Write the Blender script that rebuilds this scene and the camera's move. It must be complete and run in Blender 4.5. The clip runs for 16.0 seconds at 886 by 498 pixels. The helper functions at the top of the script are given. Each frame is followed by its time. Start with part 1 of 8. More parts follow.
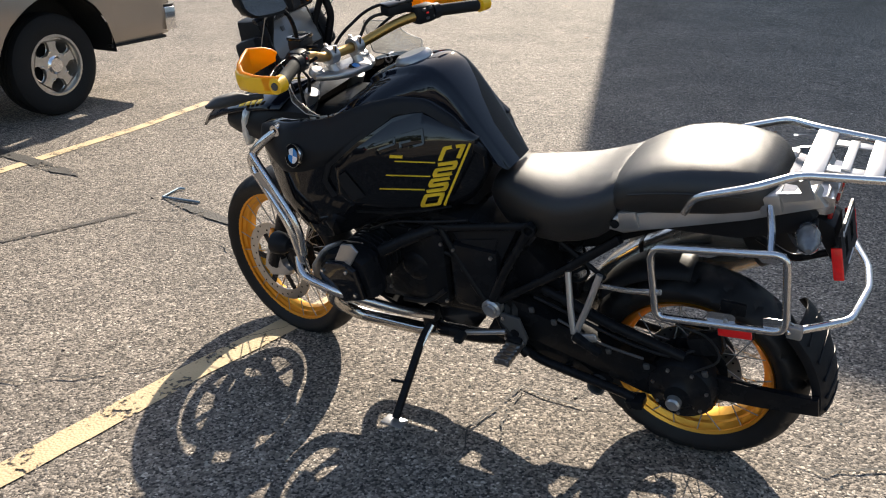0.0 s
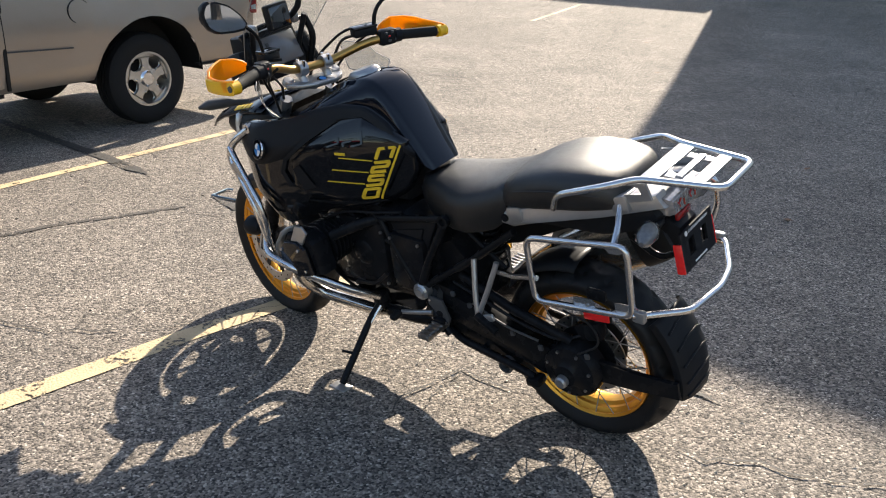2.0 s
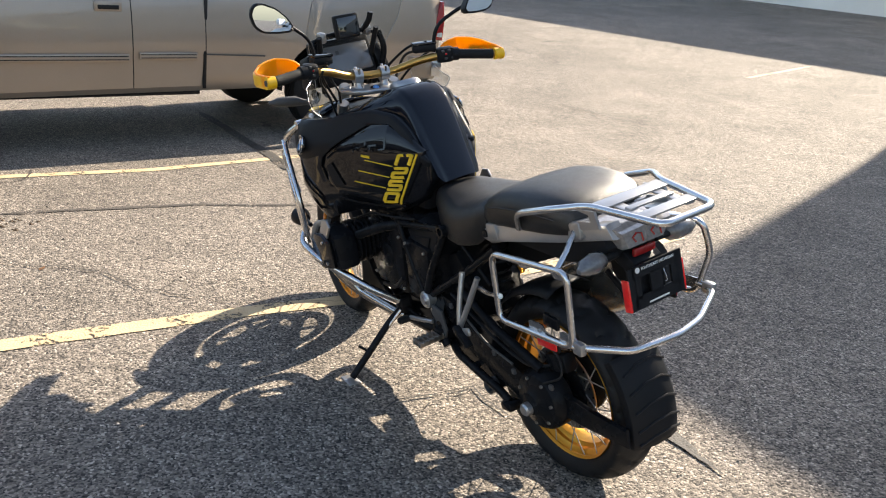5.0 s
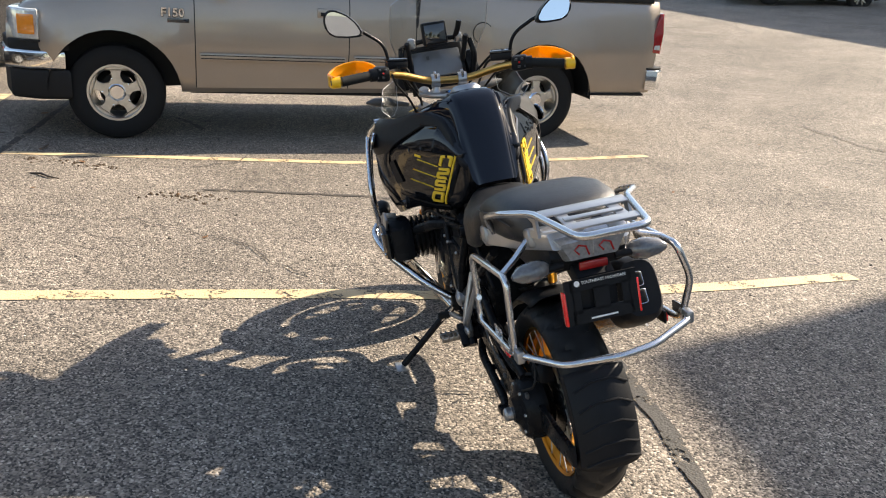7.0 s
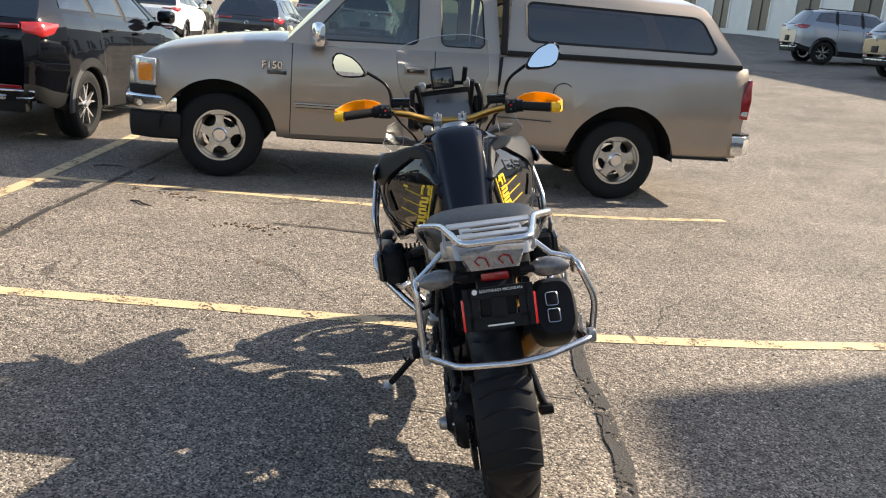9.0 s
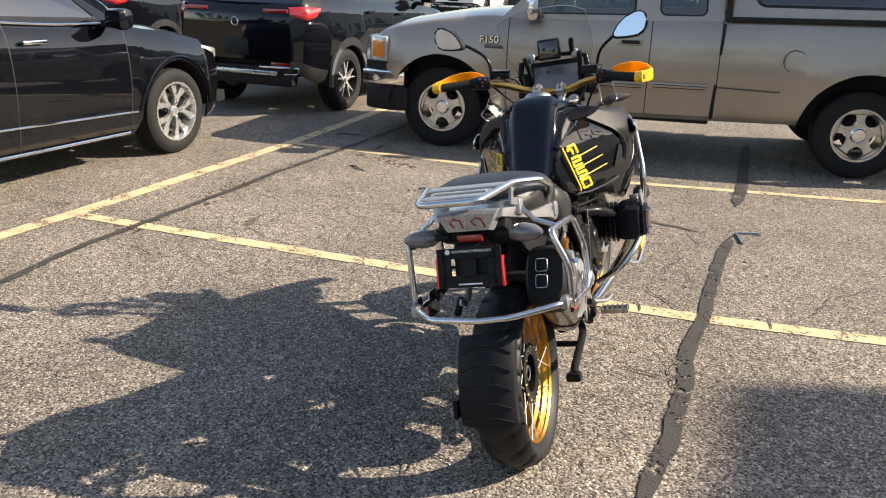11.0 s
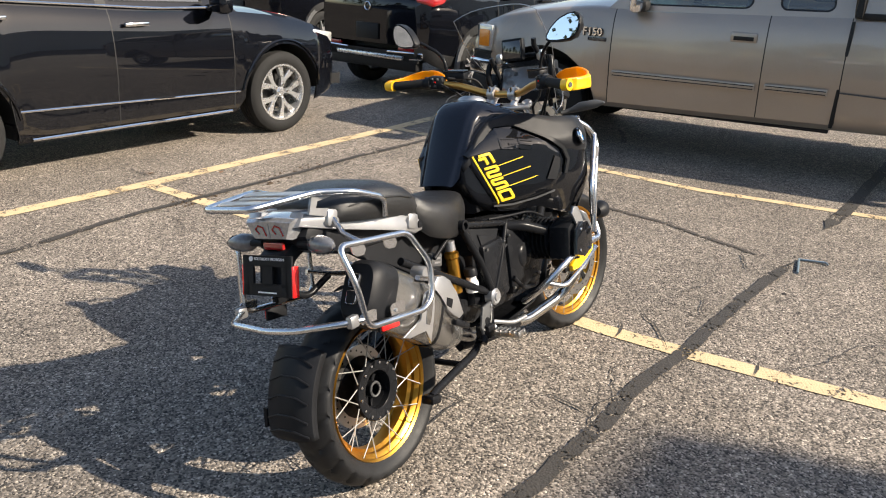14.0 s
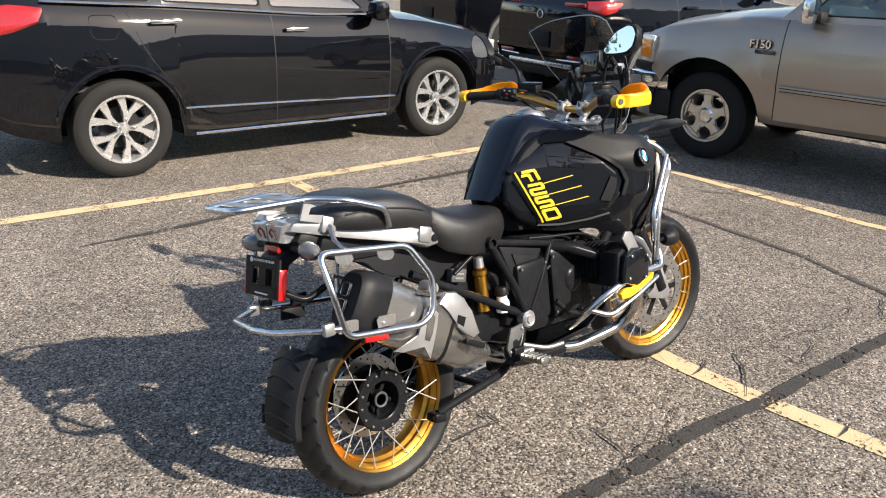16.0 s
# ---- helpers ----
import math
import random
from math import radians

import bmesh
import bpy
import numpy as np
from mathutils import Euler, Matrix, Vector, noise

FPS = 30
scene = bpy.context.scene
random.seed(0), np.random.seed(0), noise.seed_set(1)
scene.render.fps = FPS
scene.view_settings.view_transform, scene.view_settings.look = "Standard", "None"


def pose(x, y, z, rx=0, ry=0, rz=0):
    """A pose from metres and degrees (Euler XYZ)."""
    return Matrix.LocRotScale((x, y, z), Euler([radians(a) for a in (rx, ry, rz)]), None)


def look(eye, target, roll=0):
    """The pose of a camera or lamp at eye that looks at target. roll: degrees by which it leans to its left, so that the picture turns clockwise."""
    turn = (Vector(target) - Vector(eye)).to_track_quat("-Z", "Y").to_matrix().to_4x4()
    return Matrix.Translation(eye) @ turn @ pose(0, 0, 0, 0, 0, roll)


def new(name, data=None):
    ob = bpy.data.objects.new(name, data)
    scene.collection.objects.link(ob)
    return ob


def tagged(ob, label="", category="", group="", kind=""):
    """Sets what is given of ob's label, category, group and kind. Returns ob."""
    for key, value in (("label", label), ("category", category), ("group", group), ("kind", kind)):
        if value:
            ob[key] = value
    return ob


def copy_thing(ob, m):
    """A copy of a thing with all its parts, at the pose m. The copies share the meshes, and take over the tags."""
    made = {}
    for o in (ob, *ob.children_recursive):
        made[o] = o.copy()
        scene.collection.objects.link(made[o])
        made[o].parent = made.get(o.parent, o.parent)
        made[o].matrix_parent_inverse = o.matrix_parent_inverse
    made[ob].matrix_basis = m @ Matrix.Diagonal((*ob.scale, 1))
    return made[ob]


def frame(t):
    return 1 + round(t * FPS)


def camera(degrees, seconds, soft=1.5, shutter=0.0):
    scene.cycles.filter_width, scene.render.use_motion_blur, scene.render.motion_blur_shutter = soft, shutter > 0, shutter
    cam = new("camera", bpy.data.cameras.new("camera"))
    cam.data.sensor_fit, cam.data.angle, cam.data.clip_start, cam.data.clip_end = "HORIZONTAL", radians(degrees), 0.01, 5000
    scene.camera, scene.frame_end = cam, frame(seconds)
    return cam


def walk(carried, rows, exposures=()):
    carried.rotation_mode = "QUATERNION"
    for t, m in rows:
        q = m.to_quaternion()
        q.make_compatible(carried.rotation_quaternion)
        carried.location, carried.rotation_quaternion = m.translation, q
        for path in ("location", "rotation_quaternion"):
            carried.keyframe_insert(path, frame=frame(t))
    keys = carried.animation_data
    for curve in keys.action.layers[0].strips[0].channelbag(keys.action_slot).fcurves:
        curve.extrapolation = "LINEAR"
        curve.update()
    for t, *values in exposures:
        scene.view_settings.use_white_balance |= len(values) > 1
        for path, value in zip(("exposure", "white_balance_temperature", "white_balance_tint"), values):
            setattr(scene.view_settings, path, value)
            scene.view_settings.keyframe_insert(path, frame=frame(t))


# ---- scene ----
cam = camera(55.9, 16.0, 1.1)
PATH = [
    (0, (0.031, -0.008, 1.489), (0.028, 1.836, 0.714), 0.1),
    (0.5, (0.099, -0.172, 1.49), (0.022, 1.657, 0.683), 1.5),
    (1, (0.259, -0.291, 1.487), (0.115, 1.532, 0.676), 2.1),
    (1.5, (0.492, -0.273, 1.48), (0.325, 1.556, 0.688), 3.0),
    (2, (0.602, -0.364, 1.511), (0.335, 1.487, 0.804), 0.8),
    (2.5, (0.646, -0.464, 1.513), (0.264, 1.391, 0.871), 0.5),
    (3, (0.738, -0.562, 1.51), (0.251, 1.276, 0.891), 1.2),
    (3.2, (0.831, -0.542, 1.501), (0.294, 1.292, 0.909), 1.5),
    (5.3, (1.402, -0.166, 1.458), (0.571, 1.529, 0.797), 4.5),
    (5.5, (1.475, -0.109, 1.454), (0.606, 1.552, 0.755), 4.4),
    (6, (1.531, 0.079, 1.478), (0.479, 1.645, 0.812), 5.2),
    (6.5, (1.794, 0.183, 1.479), (0.513, 1.592, 0.869), 5.2),
    (7, (2.03, 0.164, 1.515), (0.702, 1.508, 0.86), 4.0),
    (7.5, (2.235, 0.087, 1.525), (0.859, 1.409, 0.927), 3.0),
    (8, (2.42, 0.116, 1.526), (0.941, 1.358, 1.003), 3.7),
    (8.5, (2.585, 0.298, 1.513), (1.027, 1.44, 0.997), 4.0),
    (9, (2.591, 0.462, 1.477), (1.014, 1.573, 0.949), 4.9),
    (9.5, (2.622, 0.64, 1.477), (0.949, 1.588, 0.928), 4.0),
    (9.7, (2.729, 0.717, 1.47), (1.018, 1.583, 0.905), 3.5),
    (11.8, (3.119, 1.527, 1.575), (1.243, 1.849, 0.959), 1.3),
    (12, (3.078, 1.604, 1.57), (1.197, 1.923, 0.97), 1.2),
    (12.5, (3.121, 1.802, 1.598), (1.229, 2.03, 0.99), 1.3),
    (13, (3.198, 2.068, 1.616), (1.313, 2.132, 0.951), 0.6),
    (13.5, (3.123, 2.209, 1.616), (1.249, 2.223, 0.919), 1.5),
    (14, (3.08, 2.352, 1.629), (1.201, 2.286, 0.945), 2.0),
    (14.5, (3.121, 2.605, 1.653), (1.257, 2.386, 0.961), 1.7),
    (15, (3.025, 2.712, 1.646), (1.175, 2.424, 0.945), 2.2),
    (15.5, (2.956, 2.76, 1.655), (1.111, 2.398, 0.974), 2.2),
    (16, (2.912, 2.928, 1.653), (1.116, 2.374, 0.969), 1.5),
]
EXPO = 1.10
LIGHT_STEPS = ((0.0, -0.08, 7100), (0.5, -0.13, 7100), (1.5, 0.02, 7050), (2.5, 0.12, 7050), (5.5, 0.34, 7400), (7.0, 0.24, 7500), (8.5, 0.12, 7450), (12.5, 0.06, 7350), (16.0, -0.06, 6880))
walk(cam, [(t, look(eye, target, roll)) for t, eye, target, roll in PATH], [(t, EXPO + d, warm, 11) for t, d, warm in LIGHT_STEPS])

# ---- world and sun ----
SUN_EL, SUN_DIR = radians(32.5), Vector((0.213, 0.977, 0.0)).normalized()
world = bpy.data.worlds.new("sky")
scene.world = world
world.use_nodes = True
wn = world.node_tree.nodes
sky = wn.new("ShaderNodeTexSky")
sky.sky_type, sky.sun_disc = "NISHITA", False
sky.sun_elevation, sky.sun_rotation = SUN_EL, math.atan2(SUN_DIR.x, SUN_DIR.y)
world.node_tree.links.new(sky.outputs[0], wn["Background"].inputs[0])
wn["Background"].inputs[1].default_value = 0.128
sun = new("sun", bpy.data.lights.new("sun", "SUN"))
sun.data.energy, sun.data.angle, sun.data.color = 5.0, radians(0.53), (1.0, 0.935, 0.835)
to_sun = SUN_DIR * math.cos(SUN_EL) + Vector((0, 0, math.sin(SUN_EL)))
sun.matrix_world = look(to_sun * 60, (0, 0, 0))

# ---- materials ----


def material(name, colour, rough=0.5, metal=0.0, vary=0.12, scale=8.0, bump=0.0, fine=120.0, coat=0.0, spec=0.5, rough_vary=0.1):
    """A surface with two scales of variation in colour and gloss, and a fine relief."""
    m = bpy.data.materials.new(name)
    m.use_nodes = True
    n, k = m.node_tree.nodes, m.node_tree.links
    b = n["Principled BSDF"]
    b.inputs["Roughness"].default_value, b.inputs["Metallic"].default_value = rough, metal
    b.inputs["Coat Weight"].default_value, b.inputs["Coat Roughness"].default_value = coat, 0.03
    b.inputs["Specular IOR Level"].default_value = spec
    co = n.new("ShaderNodeTexCoord")
    big, small = n.new("ShaderNodeTexNoise"), n.new("ShaderNodeTexNoise")
    big.inputs["Scale"].default_value, small.inputs["Scale"].default_value = scale, fine
    big.inputs["Detail"].default_value = 5
    k.new(co.outputs["Object"], big.inputs["Vector"]), k.new(co.outputs["Object"], small.inputs["Vector"])
    mix = n.new("ShaderNodeMath")
    mix.operation = "MULTIPLY_ADD"
    mix.inputs[1].default_value = 0.35
    k.new(small.outputs[0], mix.inputs[0]), k.new(big.outputs[0], mix.inputs[2])
    ramp = n.new("ShaderNodeMapRange")
    ramp.inputs[1].default_value, ramp.inputs[2].default_value = 0.35, 1.0
    ramp.inputs[3].default_value, ramp.inputs[4].default_value = 1 - vary, 1 + vary
    k.new(mix.outputs[0], ramp.inputs[0])
    tint = n.new("ShaderNodeVectorMath")
    tint.operation = "SCALE"
    tint.inputs[0].default_value = colour
    k.new(ramp.outputs[0], tint.inputs[3]), k.new(tint.outputs[0], b.inputs["Base Color"])
    gloss = n.new("ShaderNodeMapRange")
    gloss.inputs[1].default_value, gloss.inputs[2].default_value = 0.3, 0.75
    gloss.inputs[3].default_value, gloss.inputs[4].default_value = max(rough - rough_vary * rough, 0.0), rough + rough_vary * rough
    k.new(big.outputs[0], gloss.inputs[0]), k.new(gloss.outputs[0], b.inputs["Roughness"])
    if bump:
        bp = n.new("ShaderNodeBump")
        bp.inputs["Strength"].default_value, bp.inputs["Distance"].default_value = bump, 0.003
        k.new(small.outputs[0], bp.inputs["Height"]), k.new(bp.outputs[0], b.inputs["Normal"])
    return m


def glass(name, tint, rough=0.0, clear=0.5, shine_least=0.055):
    """Thin tinted glass: some of the light goes straight through, the rest shines back."""
    m = bpy.data.materials.new(name)
    m.use_nodes = True
    n, k = m.node_tree.nodes, m.node_tree.links
    out = n["Material Output"]
    n.remove(n["Principled BSDF"])
    clear_node, shine, mix, fres = n.new("ShaderNodeBsdfTransparent"), n.new("ShaderNodeBsdfGlossy"), n.new("ShaderNodeMixShader"), n.new("ShaderNodeLayerWeight")
    clear_node.inputs[0].default_value = (*[c * clear for c in tint], 1)
    shine.inputs["Roughness"].default_value = rough
    power, lift = n.new("ShaderNodeMath"), n.new("ShaderNodeMath")
    power.operation, lift.operation = "POWER", "MULTIPLY_ADD"
    fres.inputs[0].default_value = 0.5
    power.inputs[1].default_value, lift.inputs[1].default_value, lift.inputs[2].default_value = 5.0, 0.93, shine_least
    k.new(fres.outputs["Facing"], power.inputs[0]), k.new(power.outputs[0], lift.inputs[0])
    k.new(lift.outputs[0], mix.inputs[0]), k.new(clear_node.outputs[0], mix.inputs[1]), k.new(shine.outputs[0], mix.inputs[2])
    k.new(mix.outputs[0], out.inputs[0])
    return m


def asphalt_material():
    m = bpy.data.materials.new("asphalt")
    m.use_nodes = True
    n, k = m.node_tree.nodes, m.node_tree.links
    b = n["Principled BSDF"]
    b.inputs["Roughness"].default_value = 0.85
    b.inputs["Specular IOR Level"].default_value = 0.35
    geo = n.new("ShaderNodeNewGeometry")
    stones, tone, blot, speck = n.new("ShaderNodeTexVoronoi"), n.new("ShaderNodeTexNoise"), n.new("ShaderNodeTexNoise"), n.new("ShaderNodeTexVoronoi")
    stones.inputs["Scale"].default_value, tone.inputs["Scale"].default_value, blot.inputs["Scale"].default_value, speck.inputs["Scale"].default_value = 138, 1.3, 0.35, 62
    tone.inputs["Detail"].default_value, tone.inputs["Roughness"].default_value = 9, 0.65
    for t in (stones, tone, blot, speck):
        k.new(geo.outputs["Position"], t.inputs["Vector"])
    grain = n.new("ShaderNodeValToRGB")
    e = grain.color_ramp.elements
    e[0].position, e[0].color = 0.0, (0.022, 0.020, 0.018, 1)
    e[1].position, e[1].color = 1.0, (0.56, 0.49, 0.41, 1)
    for pos, col in ((0.16, (0.066, 0.057, 0.049)), (0.50, (0.170, 0.145, 0.120)), (0.84, (0.278, 0.237, 0.197)), (0.95, (0.38, 0.325, 0.27))):
        x = e.new(pos)
        x.color = (*col, 1)
    sep = n.new("ShaderNodeSeparateColor")
    k.new(stones.outputs["Color"], sep.inputs[0]), k.new(sep.outputs[0], grain.inputs[0])
    wear = n.new("ShaderNodeMapRange")
    wear.inputs[1].default_value, wear.inputs[2].default_value, wear.inputs[3].default_value, wear.inputs[4].default_value = 0.3, 0.7, 0.72, 1.22
    k.new(tone.outputs[0], wear.inputs[0])
    wide = n.new("ShaderNodeMapRange")
    wide.inputs[1].default_value, wide.inputs[2].default_value, wide.inputs[3].default_value, wide.inputs[4].default_value = 0.3, 0.7, 0.85, 1.12
    k.new(blot.outputs[0], wide.inputs[0])
    both = n.new("ShaderNodeMath")
    both.operation = "MULTIPLY"
    k.new(wear.outputs[0], both.inputs[0]), k.new(wide.outputs[0], both.inputs[1])
    mottle, patches, all_three = n.new("ShaderNodeTexNoise"), n.new("ShaderNodeMapRange"), n.new("ShaderNodeMath")
    mottle.inputs["Scale"].default_value, mottle.inputs["Detail"].default_value, mottle.inputs["Roughness"].default_value = 19, 6, 0.7
    patches.inputs[1].default_value, patches.inputs[2].default_value, patches.inputs[3].default_value, patches.inputs[4].default_value = 0.34, 0.66, 0.74, 1.24
    all_three.operation = "MULTIPLY"
    k.new(geo.outputs["Position"], mottle.inputs["Vector"]), k.new(mottle.outputs[0], patches.inputs[0])
    k.new(both.outputs[0], all_three.inputs[0]), k.new(patches.outputs[0], all_three.inputs[1])
    tint = n.new("ShaderNodeVectorMath")
    tint.operation = "SCALE"
    k.new(grain.outputs[0], tint.inputs[0]), k.new(all_three.outputs[0], tint.inputs[3])
    # a web of hairline cracks in patches
    bend_n, web, patchy = n.new("ShaderNodeTexNoise"), n.new("ShaderNodeTexVoronoi"), n.new("ShaderNodeTexNoise")
    bend_n.inputs["Scale"].default_value, bend_n.inputs["Detail"].default_value = 6, 6
    web.feature, web.inputs["Scale"].default_value = "DISTANCE_TO_EDGE", 2.6
    patchy.inputs["Scale"].default_value = 0.45
    warp = n.new("ShaderNodeVectorMath")
    warp.operation = "MULTIPLY_ADD"
    warp.inputs[1].default_value = (0.16, 0.16, 0.0)
    k.new(geo.outputs["Position"], bend_n.inputs["Vector"]), k.new(geo.outputs["Position"], patchy.inputs["Vector"])
    k.new(bend_n.outputs["Color"], warp.inputs[0]), k.new(geo.outputs["Position"], warp.inputs[2]), k.new(warp.outputs[0], web.inputs["Vector"])
    width_of = n.new("ShaderNodeMapRange")
    width_of.inputs[1].default_value, width_of.inputs[2].default_value, width_of.inputs[3].default_value, width_of.inputs[4].default_value = 0.52, 0.68, 0.0, 0.016
    k.new(patchy.outputs[0], width_of.inputs[0])
    gap = n.new("ShaderNodeMath")
    gap.operation = "LESS_THAN"
    k.new(web.outputs["Distance"], gap.inputs[0]), k.new(width_of.outputs[0], gap.inputs[1])
    cracked = n.new("ShaderNodeMapRange")
    cracked.inputs[3].default_value, cracked.inputs[4].default_value = 1.0, 0.50
    k.new(gap.outputs[0], cracked.inputs[0])
    final = n.new("ShaderNodeVectorMath")
    final.operation = "SCALE"
    k.new(tint.outputs[0], final.inputs[0]), k.new(cracked.outputs[0], final.inputs[3])
    k.new(final.outputs[0], b.inputs["Base Color"])
    high = n.new("ShaderNodeMath")
    high.operation = "ADD"
    k.new(stones.outputs["Distance"], high.inputs[0]), k.new(speck.outputs["Distance"], high.inputs[1])
    bp = n.new("ShaderNodeBump")
    bp.inputs["Strength"].default_value, bp.inputs["Distance"].default_value = 0.60, 0.0050
    bp.invert = True
    k.new(high.outputs[0], bp.inputs["Height"]), k.new(bp.outputs[0], b.inputs["Normal"])
    return m


def worn_paint(name, colour, gaps):
    """Road paint worn through to the stones: what is worn away shows the ground below."""
    m = bpy.data.materials.new(name)
    m.use_nodes = True
    n, k = m.node_tree.nodes, m.node_tree.links
    b = n["Principled BSDF"]
    b.inputs["Roughness"].default_value = 0.75
    geo = n.new("ShaderNodeNewGeometry")
    a, c, v = n.new("ShaderNodeTexNoise"), n.new("ShaderNodeTexNoise"), n.new("ShaderNodeTexVoronoi")
    a.inputs["Scale"].default_value, c.inputs["Scale"].default_value, v.inputs["Scale"].default_value = 7, 60, 105
    a.inputs["Detail"].default_value = 8
    for t in (a, c, v):
        k.new(geo.outputs["Position"], t.inputs["Vector"])
    add = n.new("ShaderNodeMath")
    add.operation = "MULTIPLY_ADD"
    add.inputs[1].default_value = 0.8
    k.new(c.outputs[0], add.inputs[0]), k.new(a.outputs[0], add.inputs[2])
    hole = n.new("ShaderNodeMapRange")
    hole.inputs[1].default_value, hole.inputs[2].default_value = gaps - 0.03, gaps + 0.06
    k.new(add.outputs[0], hole.inputs[0])
    tone = n.new("ShaderNodeMapRange")
    tone.inputs[3].default_value, tone.inputs[4].default_value = 0.7, 1.15
    k.new(a.outputs[0], tone.inputs[0])
    tint = n.new("ShaderNodeVectorMath")
    tint.operation = "SCALE"
    tint.inputs[0].default_value = colour
    k.new(tone.outputs[0], tint.inputs[3]), k.new(tint.outputs[0], b.inputs["Base Color"]), k.new(hole.outputs[0], b.inputs["Alpha"])
    bp = n.new("ShaderNodeBump")
    bp.inputs["Strength"].default_value, bp.inputs["Distance"].default_value = 0.5, 0.004
    bp.invert = True
    k.new(v.outputs["Distance"], bp.inputs["Height"]), k.new(bp.outputs[0], b.inputs["Normal"])
    return m


ASPHALT = asphalt_material()
LINE = worn_paint("yellow_road_paint", (0.58, 0.44, 0.26), 0.735)
LINE_PALE = worn_paint("faded_road_paint", (0.58, 0.435, 0.255), 0.735)
TAR = worn_paint("tar_filler", (0.038, 0.034, 0.030), 0.765)
TAR_WORN = worn_paint("worn_tar_filler", (0.060, 0.051, 0.043), 0.80)
BLACK_PAINT = material("black_car_paint", (0.0030, 0.0034, 0.0050), 0.5, coat=1.0, spec=0.0, vary=0.05, scale=2)
NAVY_PAINT = material("dark_grey_car_paint", (0.020, 0.022, 0.028), 0.22, coat=1.0, vary=0.05, scale=2)
TRUCK_PAINT = material("grey_beige_metallic_paint", (0.36, 0.30, 0.245), 0.36, metal=0.5, coat=0.8, vary=0.1, scale=1.5)
WHITE_PAINT = material("white_car_paint", (0.75, 0.76, 0.77), 0.3, coat=0.8, vary=0.04, scale=2)
SILVER_PAINT = material("silver_car_paint", (0.27, 0.30, 0.34), 0.33, metal=0.5, coat=0.6, vary=0.05, scale=2)
TRIM = material("black_plastic", (0.010, 0.010, 0.0105), 0.6, vary=0.2, bump=0.15, fine=400, spec=0.3)
TRIM_GREY = material("grey_plastic", (0.055, 0.056, 0.058), 0.6, vary=0.15, bump=0.15, fine=300)
RUBBER = material("tyre_rubber", (0.013, 0.013, 0.013), 0.8, vary=0.25, scale=20, bump=0.2, fine=300, spec=0.25)
CHROME = material("chrome", (0.78, 0.78, 0.78), 0.1, metal=1.0, vary=0.05)
ALLOY = material("silver_alloy", (0.60, 0.60, 0.60), 0.28, metal=0.8, vary=0.08, scale=15)
ALLOY_TRUCK = material("dull_alloy", (0.60, 0.57, 0.52), 0.33, metal=0.85, vary=0.18, scale=25)
GLASS_DARK = glass("dark_tinted_glass", (0.5, 0.52, 0.52), clear=0.16, shine_least=0.12)
GLASS_CAR = glass("dark_car_glass", (0.5, 0.52, 0.52), clear=0.14, shine_least=0.20)
GLASS_CLEAR = glass("green_tinted_glass", (0.62, 0.80, 0.76), clear=0.42, shine_least=0.13)
CABIN = material("dark_cabin", (0.03, 0.03, 0.032), 0.8)
CABIN_GREY = material("grey_seat_cloth", (0.16, 0.15, 0.135), 0.9)
RED_LENS = material("red_lamp_lens", (0.30, 0.012, 0.012), 0.12, coat=1.0, vary=0.15, scale=40)
AMBER_LENS = material("amber_lamp_lens", (0.8, 0.26, 0.03), 0.12, coat=1.0, vary=0.1, scale=40)
CLEAR_LENS = material("clear_lamp_lens", (0.62, 0.62, 0.6), 0.08, metal=0.3, coat=1.0, vary=0.25, scale=30)
WHITE_WALL = material("white_painted_block", (0.72, 0.71, 0.68), 0.8, vary=0.08, scale=1.2, bump=0.3, fine=40)
SHOPFRONT = material("dark_shopfront", (0.05, 0.052, 0.056), 0.3, vary=0.15)
CONCRETE = material("worn_concrete", (0.34, 0.31, 0.26), 0.9, vary=0.25, scale=5, bump=0.5, fine=90)
WEED = material("dark_weed_leaf", (0.040, 0.058, 0.026), 0.7, vary=0.4, scale=9)
LEAF = material("dry_brown_leaf", (0.16, 0.075, 0.03), 0.8, vary=0.4, scale=60)

# ---- building helpers ----


def smooth(bm, angle=35):
    for fc in bm.faces:
        fc.smooth = True
    for e in bm.edges:
        if len(e.link_faces) == 2 and e.calc_face_angle(0) > radians(angle):
            e.smooth = False


def mesh_of(name, bm, mats, angle=35):
    bmesh.ops.recalc_face_normals(bm, faces=bm.faces)
    smooth(bm, angle)
    me = bpy.data.meshes.new(name)
    bm.to_mesh(me)
    bm.free()
    for m in mats if isinstance(mats, (list, tuple)) else [mats]:
        me.materials.append(m)
    return me


def part(name, bm, mat, parent=None, label="", angle=35, at=None):
    """One mesh under a thing or under a part."""
    ob = new(name, mesh_of(name, bm, mat, angle))
    if parent is not None:
        ob.parent = parent
    if at is not None:
        ob.matrix_basis = at
    return tagged(ob, label)


def thing(name, m, label, category, group="", kind=""):
    ob = new(name)
    ob.matrix_basis = m
    return tagged(ob, label, category, group, kind)


def box(bm, size, m=None, bevel=0.0, segs=2):
    r = bmesh.ops.create_cube(bm, size=1.0, matrix=(m or Matrix()) @ Matrix.Diagonal((*size, 1)))
    if bevel:
        es = list({e for v in r["verts"] for e in v.link_edges})
        bmesh.ops.bevel(bm, geom=es, offset=bevel, segments=segs, profile=0.5, affect="EDGES")
    return bm


